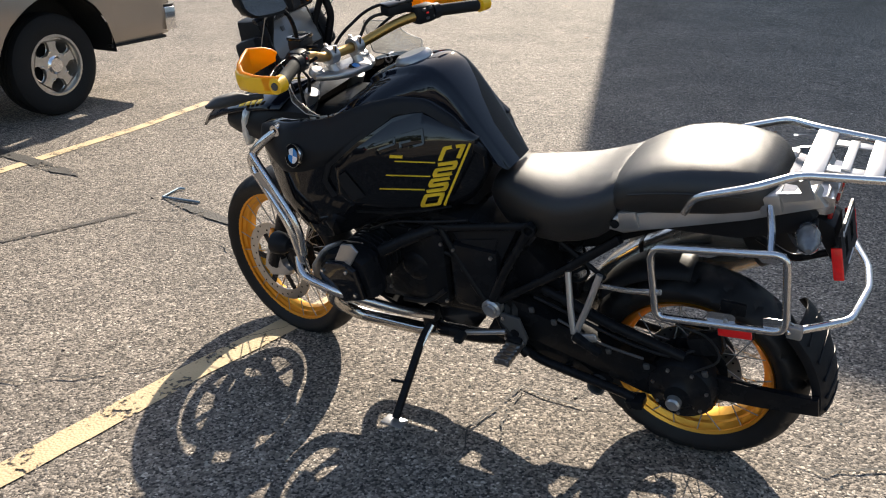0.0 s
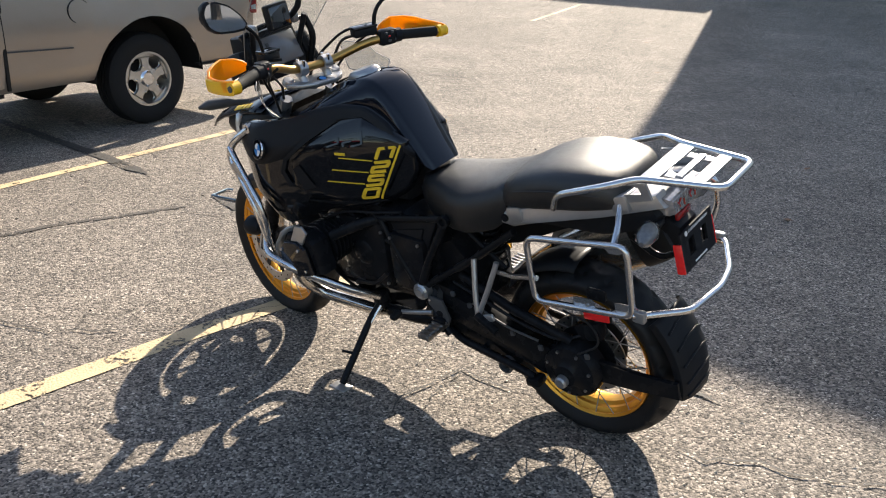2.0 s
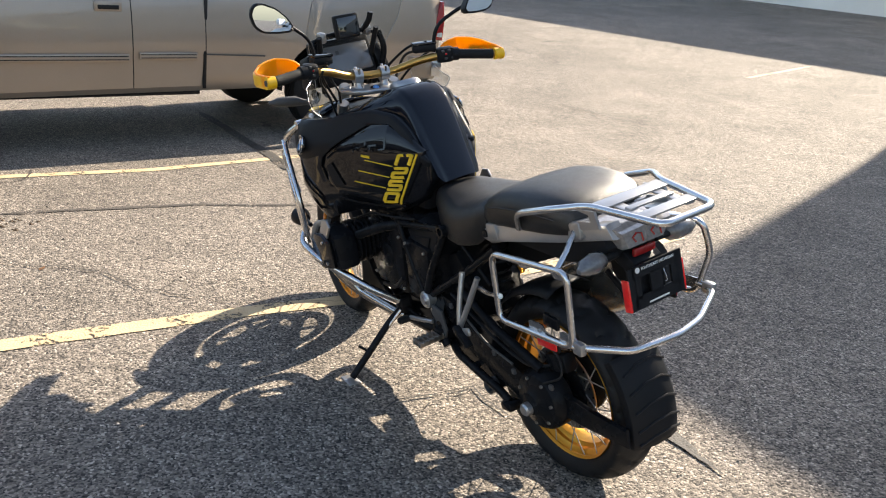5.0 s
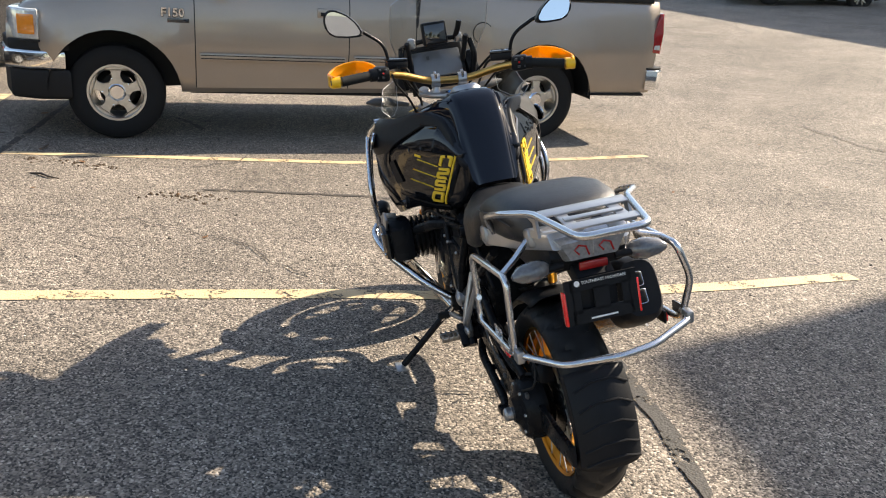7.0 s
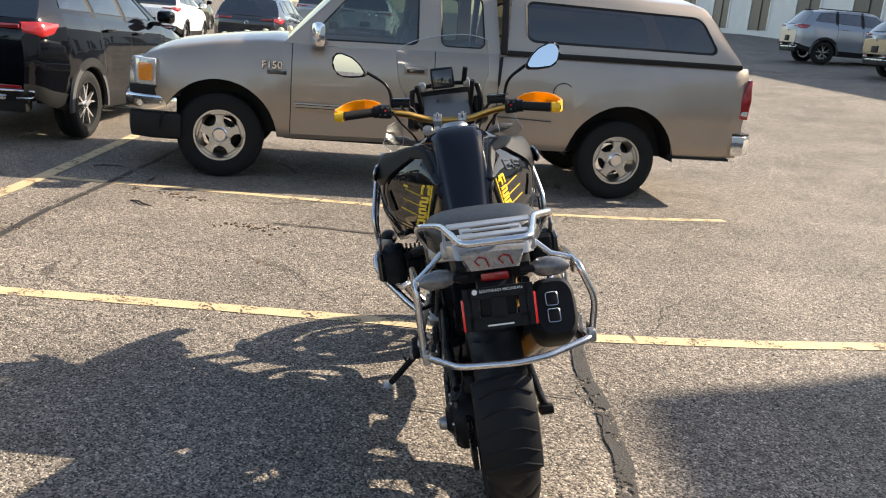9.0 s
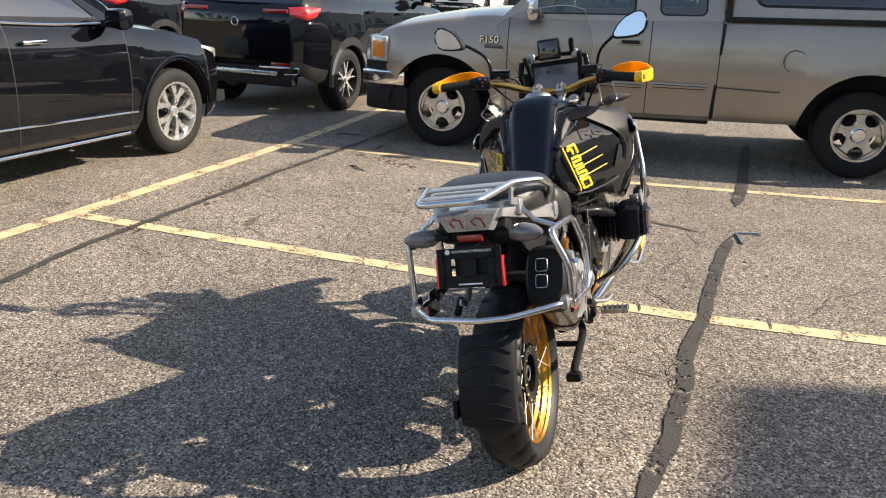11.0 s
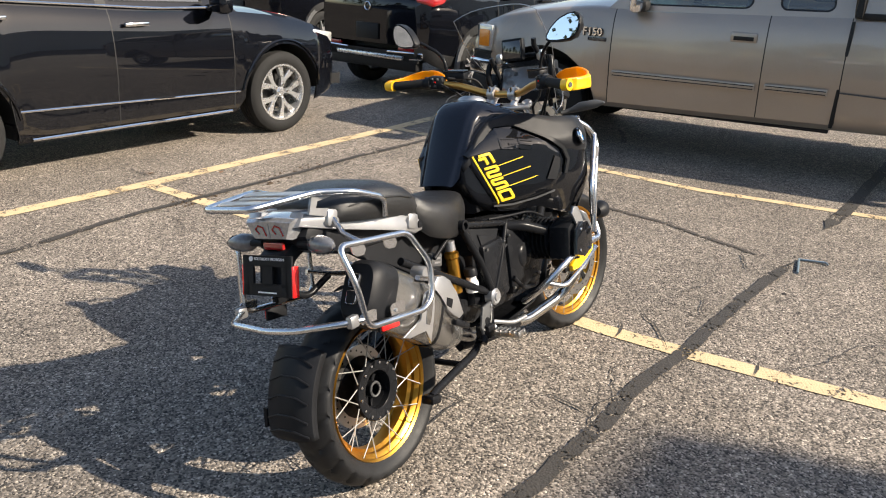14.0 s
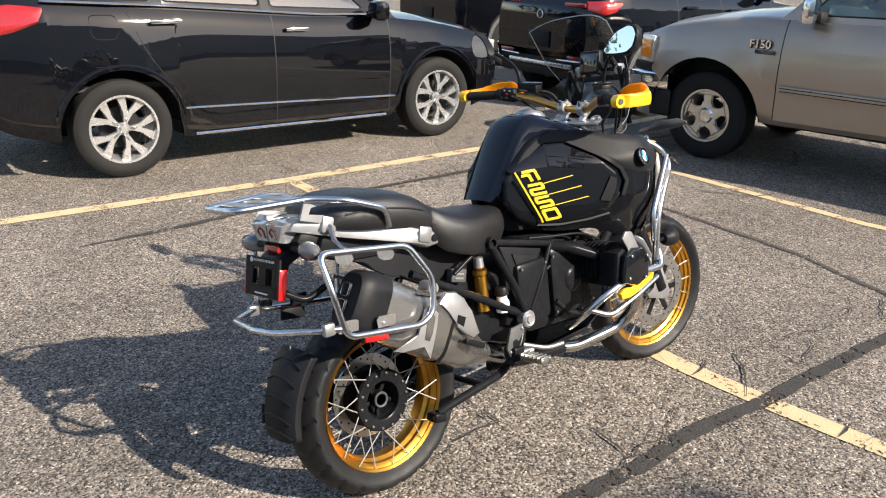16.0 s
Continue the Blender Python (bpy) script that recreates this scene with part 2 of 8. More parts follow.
def tube(bm, pts, radius, sides=10, closed=False, caps=True):
    """A round bar through the points; radius may be a list."""
    pts = [Vector(p) for p in pts]
    n = len(pts)
    rings, side = [], None
    for i, p in enumerate(pts):
        a = pts[i - 1] if (i or closed) else p
        b = pts[(i + 1) % n] if (i < n - 1 or closed) else p
        d = (b - a).normalized()
        if side is None:
            side = d.orthogonal().normalized()
        side = (side - d * side.dot(d)).normalized()
        up = d.cross(side)
        r = radius[i] if isinstance(radius, (list, tuple)) else radius
        rings.append([bm.verts.new(p + (side * math.cos(t) + up * math.sin(t)) * r) for t in [2 * math.pi * j / sides for j in range(sides)]])
    for i in range(n if closed else n - 1):
        A, B = rings[i], rings[(i + 1) % n]
        for j in range(sides):
            bm.faces.new((A[j], A[(j + 1) % sides], B[(j + 1) % sides], B[j]))
    if caps and not closed:
        bm.faces.new(rings[0][::-1]), bm.faces.new(rings[-1])
    return bm


def bend(pts, radius=0.04, steps=5):
    """Rounds the corners of a run of points."""
    pts = [Vector(p) for p in pts]
    out = [pts[0]]
    for a, b, c in zip(pts, pts[1:], pts[2:]):
        u, v = a - b, c - b
        r = min(radius, u.length * 0.48, v.length * 0.48)
        p, q = b + u.normalized() * r, b + v.normalized() * r
        for i in range(steps + 1):
            s = i / steps
            out.append(p * (1 - s) ** 2 + b * 2 * s * (1 - s) + q * s * s)
    return out + [pts[-1]]


def bend_loop(pts, radius=0.04, steps=5):
    pts = [Vector(p) for p in pts]
    n = len(pts)
    out = []
    for i in range(n):
        a, b, c = pts[i - 1], pts[i], pts[(i + 1) % n]
        u, v = a - b, c - b
        r = min(radius, u.length * 0.48, v.length * 0.48)
        p, q = b + u.normalized() * r, b + v.normalized() * r
        for j in range(steps + 1):
            s = j / steps
            out.append(p * (1 - s) ** 2 + b * 2 * s * (1 - s) + q * s * s)
    return out


def lathe(bm, profile, segs=48, axis="Y", closed=False, start=0.0, sweep=2 * math.pi):
    """Turns (radius, along) pairs round the axis."""
    full = sweep > 6.28
    rings = []
    for i in range(segs if full else segs + 1):
        t = start + sweep * i / segs
        c, s = math.cos(t), math.sin(t)
        rings.append([bm.verts.new({"Y": (r * c, h, r * s), "Z": (r * c, r * s, h), "X": (h, r * c, r * s)}[axis]) for r, h in profile])
    n = len(profile)
    for i in range(segs):
        A, B = rings[i], rings[(i + 1) % len(rings)]
        for j in range(n if closed else n - 1):
            q = (A[j], A[(j + 1) % n], B[(j + 1) % n], B[j])
            bm.faces.new(q)
    return bm


def sheet(bm, grid, closed_u=False):
    """Faces between rows of points."""
    V = [[bm.verts.new(p) for p in row] for row in grid]
    for a, b in zip(V, V[1:] + ([V[0]] if closed_u else [])):
        for j in range(len(a) - 1):
            bm.faces.new((a[j], a[j + 1], b[j + 1], b[j]))
    return V


def prism(bm, outline, y0, y1, bevel=0.0, segs=2, plane="XZ"):
    """A flat outline pushed from y0 to y1."""
    def put(a, b, y):
        return {"XZ": (a, y, b), "XY": (a, b, y), "YZ": (y, a, b)}[plane]
    A = [bm.verts.new(put(a, b, y0)) for a, b in outline]
    B = [bm.verts.new(put(a, b, y1)) for a, b in outline]
    n = len(A)
    fs = [bm.faces.new(A[::-1]), bm.faces.new(B)]
    for i in range(n):
        fs.append(bm.faces.new((A[i], A[(i + 1) % n], B[(i + 1) % n], B[i])))
    if bevel:
        es = list({e for fc in fs[:2] for e in fc.edges})
        bmesh.ops.bevel(bm, geom=es, offset=bevel, segments=segs, profile=0.5, affect="EDGES")
    return bm


def lerp(table, x):
    if x <= table[0][0]:
        return table[0][1]
    for (a, p), (b, q) in zip(table, table[1:]):
        if x <= b:
            return p + (q - p) * (x - a) / (b - a)
    return table[-1][1]


def soft_lerp(table, x, w=0.05):
    return sum(lerp(table, x + d * w) for d in (-1, -0.5, 0, 0.5, 1)) / 5


def frame_of(origin, forward):
    """Stands a thing on the ground at origin, with its own x along forward."""
    a = math.degrees(math.atan2(forward[1], forward[0]))
    return pose(origin[0], origin[1], origin[2] if len(origin) > 2 else 0, 0, 0, a)

# ---- ground, lines and cracks ----
LONG = Vector((-0.822, 0.569, 0))     # along the row of display cars
STALL = Vector((0.553, 0.833, 0))     # along the parking lines


def ground_z(y):
    """The yard is level round the parked things and rises towards the building."""
    t = min(max(y - 8.5, -1.5), 31.5)
    return 0.065 * (t if t > 1.5 else (t + 1.5) ** 2 / 6)


def ground_sheet():
    bm = bmesh.new()
    rings = [-900, -200, -60, -20, -8, -3, 0, 3, 8, 20, 60, 200, 900]
    ahead = [-900, -200, -60, -20, -8, 0, 5, 7, 7.5, 8, 8.5, 9, 9.5, 10, 12, 16, 20, 26, 34, 40, 42, 60, 200, 900]
    sheet(bm, [[(x, y, ground_z(y)) for y in ahead] for x in rings])
    ob = new("ground", mesh_of("ground", bm, ASPHALT))
    tagged(ob, "weathered grey asphalt car park with pale stones", "asphalt", kind="structure")
    return ob


def strip(name, pts, width, mat, label, category, jitter=0.0, height=0.004, step=0.05, seed=1, taper=False):
    """A ribbon on the ground along the points, with an uneven edge."""
    rnd = random.Random(seed)
    pts = [Vector((*p, 0)) for p in pts]
    run = []
    for a, b in zip(pts, pts[1:]):
        n = max(1, int((b - a).length / step))
        run += [a + (b - a) * i / n for i in range(n)]
    run.append(pts[-1])
    bm, rows, off, last = bmesh.new(), [], 0.0, len(run) - 1
    for i, p in enumerate(run):
        d = (run[min(i + 1, last)] - run[max(i - 1, 0)]).normalized()
        s = Vector((-d.y, d.x, 0))
        off = off * 0.8 + rnd.uniform(-1, 1) * jitter
        w = width * (1 + rnd.uniform(-1, 1) * (0.03 if not jitter else 0.09 if width > 0.04 else 0.22))
        if taper:
            w *= max(0.15, min(1, (4 if width < 0.04 else 14) * min(i, last - i) / last))
        rows.append([p + s * (off - w / 2) + Vector((0, 0, height + ground_z(p.y))), p + s * (off + w / 2) + Vector((0, 0, height + ground_z(p.y)))])
    sheet(bm, rows)
    ob = new(name, mesh_of(name, bm, mat))
    return tagged(ob, label, category, kind="structure")


ground_sheet()
J_NEAR, J_FAR = Vector((-2.42, 0.09, 0)), Vector((-4.64, 1.58, 0))
strip("parking_line", [(-2.40, 0.12), (-1.85, 0.93), (-1.22, 1.87), (-0.82, 2.45), (-0.42, 2.97), (-0.19, 3.35), (0.07, 3.84), (0.24, 4.17), (0.57, 4.89)], 0.105, LINE, "worn yellow parking line on asphalt", "road marking")
strip("parking_line", [J_FAR[:2], (-3.84, 2.71), (-2.90, 4.02), (-2.10, 5.75), (-1.83, 6.52)], 0.085, LINE_PALE, "faded yellow parking line on asphalt", "road marking", seed=2)
strip("parking_line", [(J_NEAR - Vector((-0.80, 0.60, 0)) * 9)[:2], J_NEAR[:2], J_FAR[:2], (-5.16, 1.90), (-6.69, 2.83)], 0.12, LINE, "long yellow parking line on asphalt", "road marking", height=0.006, seed=3)
strip("parking_line", [(0.03, 12.82), (0.39, 13.73), (0.74, 14.64)], 0.07, LINE_PALE, "very faint far parking line on asphalt", "road marking", seed=8)
strip("parking_line", [(J_FAR + LONG * 4.6 - STALL * 3)[:2], (J_FAR + LONG * 4.6 + STALL * 1.5)[:2]], 0.10, LINE_PALE, "faded yellow parking line on asphalt", "road marking", seed=5)
TARS = [
    ([(-0.65, -0.35), (-1.19, -0.03), (-1.82, 0.30), (-2.17, 0.55), (-2.91, 1.05), (-3.52, 1.44), (-4.24, 1.96), (-5.2, 2.63), (-6.4, 3.4)], 0.055),
    ([(1.20, 2.26), (0.93, 2.48), (0.80, 2.59), (0.39, 2.88), (0.17, 2.99), (-0.22, 3.30), (-0.94, 3.79), (-1.46, 4.20)], 0.066),
    ([(-2.08, 4.60), (-2.45, 4.87), (-3.46, 5.52), (-4.2, 6.0)], 0.09),
    ([(-1.50, 4.05), (-1.65, 3.92), (-1.85, 3.76), (-2.09, 3.57), (-2.35, 3.25), (-2.55, 3.02), (-2.78, 2.72)], 0.042),
]
for i, (p, w) in enumerate(TARS):
    strip("tar_seam", p, w, TAR_WORN if w < 0.05 else TAR, "black tar filler in a long pavement crack", "pavement crack", jitter=0.0032, height=0.0045 if w < 0.05 else 0.0065, step=0.03, seed=20 + i, taper=True)
CRACKS = [
    ([(0.05, 1.95), (0.10, 2.07), (0.19, 2.27), (0.285, 2.366), (0.42, 2.30), (0.53, 2.25), (0.62, 2.18)], 0.009),
    ([(0.29, 2.37), (0.22, 2.15), (0.17, 1.98)], 0.007),
    ([(0.94, 1.97), (1.10, 1.90), (1.27, 1.93), (1.5, 1.85), (1.8, 1.88)], 0.009),
    ([(0.63, 2.68), (0.30, 2.86), (0.20, 2.94), (-0.02, 2.98), (-0.15, 3.12)], 0.006),
    ([(-0.42, 2.91), (-0.70, 2.65), (-1.0, 2.42), (-1.75, 2.38), (-2.4, 2.1), (-3.1, 1.25)], 0.008),
    ([(-2.23, 4.19), (-1.9, 4.35), (-1.6, 4.7)], 0.006),
    ([(-2.6, 0.02), (-2.75, -0.15), (-2.9, -0.2)], 0.012),
    ([(0.0, 3.6), (-0.3, 4.0), (-0.5, 4.5)], 0.006),
    ([(-3.5, 3.6), (-3.3, 3.3), (-3.3, 3.0), (-3.42, 2.75)], 0.012),
    ([(-0.64, 3.19), (-0.5, 3.22), (-0.3, 3.24), (-0.23, 3.25)], 0.009),
    ([(-0.80, 3.40), (-0.90, 3.46), (-0.97, 3.57), (-1.1, 3.62)], 0.008),
    ([(-0.90, 3.54), (-0.77, 3.53), (-0.6, 3.51)], 0.007),
    ([(-1.52, 3.75), (-1.40, 3.74), (-1.25, 3.72)], 0.009),
    ([(-1.61, 3.92), (-1.42, 3.91), (-1.22, 3.87)], 0.009),
    ([(-0.33, 3.03), (-0.43, 3.05), (-0.50, 3.08)], 0.010),
    ([(-0.03, 3.54), (-0.1, 3.56), (-0.16, 3.59)], 0.010),
    ([(0.18, 2.66), (0.25, 2.75), (0.29, 2.8), (0.34, 2.84)], 0.010),
    ([(-9.72, 19.49), (-8.08, 18.31), (-6.01, 16.62), (-4.88, 16.08), (-3.73, 15.34), (-2.6, 14.8)], 0.022),
    ([(-4.95, 18.68), (-4.79, 19.61)], 0.04),
    ([(-1.91, 9.48), (-1.59, 9.25), (-1.2, 9.08), (-0.95, 8.88), (-0.65, 8.82), (-0.28, 8.67), (-0.06, 8.56)], 0.020),
    ([(-1.30, 9.12), (-1.05, 8.72), (-0.70, 8.45)], 0.010),
    ([(-0.75, 8.86), (-0.45, 9.05), (-0.1, 9.0)], 0.009),
    ([(-0.07, 11.2), (0.68, 11.09), (1.25, 10.65), (1.9, 10.5)], 0.010),
    ([(1.13, 15.18), (1.97, 16.23), (2.67, 17.1), (3.3, 17.8)], 0.035),
    ([(-6.78, 14.45), (-6.24, 13.93), (-5.34, 13.38)], 0.020),
]
for i, (p, w) in enumerate(CRACKS):
    strip("ground_crack", p, w, TAR, "thin dark crack in the asphalt", "pavement crack", jitter=0.018, height=0.0085, step=0.04, seed=60 + i, taper=True)


# ---- the building whose shadow lies on the ground ----
def building():
    corner = Vector((3.70, 18.05, 0))
    back = Vector((0.589, 0.808, 0))
    shop_from, shop_along = Vector((4.9, 23.9, 0)), Vector((-0.893, 0.45, 0))
    walls = (("wall_tall", corner - LONG * 40, LONG, 40, 9.75, 0.0, 5, "tall white-painted block wall of a building"),
             ("wall_shops", shop_from, shop_along, 70, 6.75, 0.075, 8, "white shop building with dark glass fronts"))
    for name, a, along, length, top, rise, deep, label in walls:
        out = Vector((along.y, -along.x, 0))
        out = out if out.y < 0 else -out
        bm = bmesh.new()
        n = 30
        rows = []
        for i in range(n + 1):
            p = a + along * length * i / n
            z, q, head = ground_z(p.y), p - out * deep, top + min(rise * length * i / n, 1.6)
            rows.append([p + Vector((0, 0, z - 0.3)), p + Vector((0, 0, head - 0.35)), p + out * 0.08 + Vector((0, 0, head - 0.35)), p + out * 0.08 + Vector((0, 0, head)), q + Vector((0, 0, head)), q + Vector((0, 0, z - 0.3))])
        sheet(bm, rows)
        for r in (rows[0], rows[-1]):
            bm.faces.new([bm.verts.new(p) for p in r])
        ob = tagged(new(name, mesh_of(name, bm, WHITE_WALL)), label, "building", kind="structure")
        if name == "wall_shops":
            ang = math.degrees(math.atan2(-along.y, -along.x))
            for i in range(9):
                p = a + along * (20.6 + i * 4.6) + out * 0.02
                pane = bmesh.new()
                box(pane, (2.1, 0.06, 2.5), pose(0, 0, 1.55))
                o = part("shop_window", pane, SHOPFRONT, ob, at=pose(p.x, p.y, ground_z(p.y), 0, 0, ang))
                for dx in (-1.05, 0.1, 1.05):
                    fr = bmesh.new()
                    box(fr, (0.06, 0.08, 2.55), pose(dx, -0.03, 1.55))
                    part("window_frame", fr, SHOPFRONT if dx == 0.1 else WHITE_PAINT, o)
    bm = bmesh.new()
    rows = []
    for i in range(31):
        p = corner - LONG * i - back * 0.22 + Vector((-0.15, 0, 0))
        z = ground_z(p.y)
        rows.append([p + Vector((0, 0, z - 0.05)), p + Vector((0, 0, z + 0.12)), p + back * 0.015 + Vector((0, 0, z + 0.13)), p + back * 0.22 + Vector((0, 0, z + 0.14))])
    sheet(bm, rows)
    tagged(new("kerb", mesh_of("kerb", bm, CONCRETE)), "pale concrete kerb along the wall", "kerb", kind="structure")
    # weeds in the joint between kerb and wall
    rnd = random.Random(5)
    for d, size in ((0.30, 0.16), (0.95, 0.20), (1.60, 0.24), (2.15, 0.12), (3.0, 0.2)):
        p = corner - LONG * d - back * 0.12
        bm = bmesh.new()
        for k in range(46):
            t, h, lean = rnd.uniform(0, 6.28), rnd.uniform(0.4, 1.0) * size, rnd.uniform(0.3, 1.1)
            q = Vector((rnd.gauss(0, size * 0.35), rnd.gauss(0, 0.03), 0))
            tip = q + Vector((math.cos(t) * lean * h, -abs(math.sin(t)) * 0.5 * h, h))
            side = Vector((-math.sin(t), math.cos(t), 0.2)) * 0.014
            bm.faces.new([bm.verts.new(v) for v in (q - side * 0.4, q.lerp(tip, 0.5) - side, tip, q.lerp(tip, 0.55) + side)])
        w = thing("weed", pose(p.x, p.y, ground_z(p.y) + 0.125), "small dark green weed growing at the foot of the wall", "weed", "weeds along the wall")
        part("leaves", bm, WEED, w)


building()


# ---- vehicles ----
SPOKE_MESH = {}


def road_wheel(radius, width, rim_r, style, rim_mat, side):
    """Tyre, rim, spokes and hub about the y axis, outer face towards side * y."""
    tyre = bmesh.new()
    w, r, q = width / 2, radius, rim_r
    prof = [(q - 0.012, -w * 0.82), (q + 0.02, -w * 0.95), ((r + q) / 2, -w), (r - 0.03, -w * 0.93), (r - 0.008, -w * 0.78), (r, -w * 0.5)]
    for g in (-0.3, 0.0, 0.3):
        prof += [(r, w * (g - 0.05)), (r - 0.008, w * (g - 0.04)), (r - 0.008, w * (g + 0.04)), (r, w * (g + 0.05))]
    prof += [(r, w * 0.5), (r - 0.008, w * 0.78), (r - 0.03, w * 0.93), ((r + q) / 2, w), (q + 0.02, w * 0.95), (q - 0.012, w * 0.82)]
    lathe(tyre, prof, 56)
    rim = bmesh.new()
    o = side * w * 0.80
    lathe(rim, [(q + 0.004, o), (q + 0.004, o + side * 0.012), (q - 0.012, o + side * 0.012), (q - 0.022, o - side * 0.02), (q - 0.035, o - side * 0.09), (q - 0.04, -o)], 48)
    disc = bmesh.new()
    lathe(disc, [(0.02, o - side * 0.10), (q * 0.62, o - side * 0.10), (q * 0.62, o - side * 0.115), (0.02, o - side * 0.115)], 32)
    spokes = []
    n = {"five": 5, "ten": 10, "y": 5}[style]
    for i in range(n):
        a = 2 * math.pi * i / n + 0.3
        m = Matrix.Rotation(-a, 4, "Y")
        if style == "five":
            half_turn, hole = math.pi / 5, [(q * (0.69 - 0.25 * math.copysign(abs(math.cos(b)) ** 0.8, math.cos(b))), math.pi / 5 - 0.44 * math.sin(b) ** 0.8) for b in np.linspace(0, math.pi, 9)]
            one_side = [(q * 0.22, half_turn)] + hole + [(q - 0.006, half_turn)] + [(q - 0.006, half_turn * f) for f in (0.6, 0.2)]
            polar = one_side + [(r_, -a_) for r_, a_ in one_side[::-1]]
            outs = [(r_ * math.cos(a_), r_ * math.sin(a_)) for r_, a_ in polar]
        elif style == "ten":
            s = 0.048 if i % 2 else -0.048
            outs = [(0.045, -0.016 + s * 0.3), (0.12, -0.014 + s * 0.5), (q - 0.008, -0.034 - s * 0.1), (q - 0.008, 0.034 - s * 0.1), (0.12, 0.015 + s * 0.5), (0.045, 0.016 + s * 0.3)]
        else:
            outs = [(0.035, -0.018), (0.10, -0.020), (q - 0.005, -0.066), (q - 0.005, -0.046), (0.10, -0.006), (0.10, 0.006), (q - 0.005, 0.046), (q - 0.005, 0.066), (0.10, 0.020), (0.035, 0.018)]
        key = (style, side, round(q, 3), i % 2 if style == "ten" else 0, rim_mat.name)
        if key not in SPOKE_MESH:
            tmp = bmesh.new()
            prism(tmp, outs, o - side * 0.045, o - side * 0.012, 0.004, 1)
            SPOKE_MESH[key] = mesh_of("spoke", tmp, rim_mat)
        spokes.append((SPOKE_MESH[key], m))
    hub = bmesh.new()
    hr = 0.062 if style == "five" else 0.034
    lathe(hub, [(0.0001, o + side * 0.004), (hr * 0.8, o + side * 0.004), (hr, o - side * 0.01), (hr * 1.35, o - side * 0.022), (hr * 1.4, o - side * 0.05)], 28)
    nuts = []
    for i in range(5):
        a = 2 * math.pi * i / 5
        b = bmesh.new()
        d = hr * 1.35 + 0.024
        lathe(b, [(0.0001, o - side * 0.002), (0.009, o - side * 0.004), (0.011, o - side * 0.03)], 6)
        bmesh.ops.transform(b, matrix=Matrix.Translation((d * math.cos(a), 0, d * math.sin(a))), verts=b.verts)
        nuts.append(b)
    return tyre, rim, disc, spokes, hub, nuts


def put_wheel(car, x, y, spec, side):
    r, w, q, style, mat = spec["tyre"]
    tyre, rim, disc, spokes, hub, nuts = road_wheel(r, w, q, style, mat, side)
    wheel = part("wheel", rim, TRIM if style == "y" else mat, car, at=pose(x, y, r))
    part("tyre", tyre, RUBBER, wheel)
    for me, turn in spokes:
        sp = new("spoke", me)
        sp.parent, sp.matrix_basis = wheel, turn
    part("brake_disc", disc, TRIM, wheel)
    part("hub", hub, CHROME if style == "five" else mat, wheel)
    for b in nuts:
        part("wheel_nut", b, CHROME, wheel)
    return wheel


def body_stations(spec):
    L0, L1 = spec["rear"], spec["front"]
    xs = set(np.linspace(L0, L1, 40).round(3))
    for d in (0.0, 0.015, 0.04, 0.09, 0.16):
        xs |= {round(L0 + d, 3), round(L1 - d, 3)}
    for xc, r in spec["arches"]:
        xs |= {round(xc + r * math.cos(t), 3) for t in np.linspace(0, math.pi, 19)}
    for s in spec["seams"]:
        xs |= {round(s - 0.004, 3), round(s + 0.004, 3)}
    for s in spec["splits"]:
        xs.add(round(s, 3))
    xs = sorted(xs)
    keep = [xs[0]]
    for x in xs[1:]:
        if x - keep[-1] > 0.0035:
            keep.append(x)
    return keep


SIDE_ROWS = [(0.0, 0.945), (0.05, 0.972), (0.18, 0.985), (0.34, 0.99), (0.40, 1.0), (0.55, 1.002), (0.72, 0.995), (0.80, 0.985), (0.88, 0.972), (0.95, 0.95), (1.0, 0.925)]


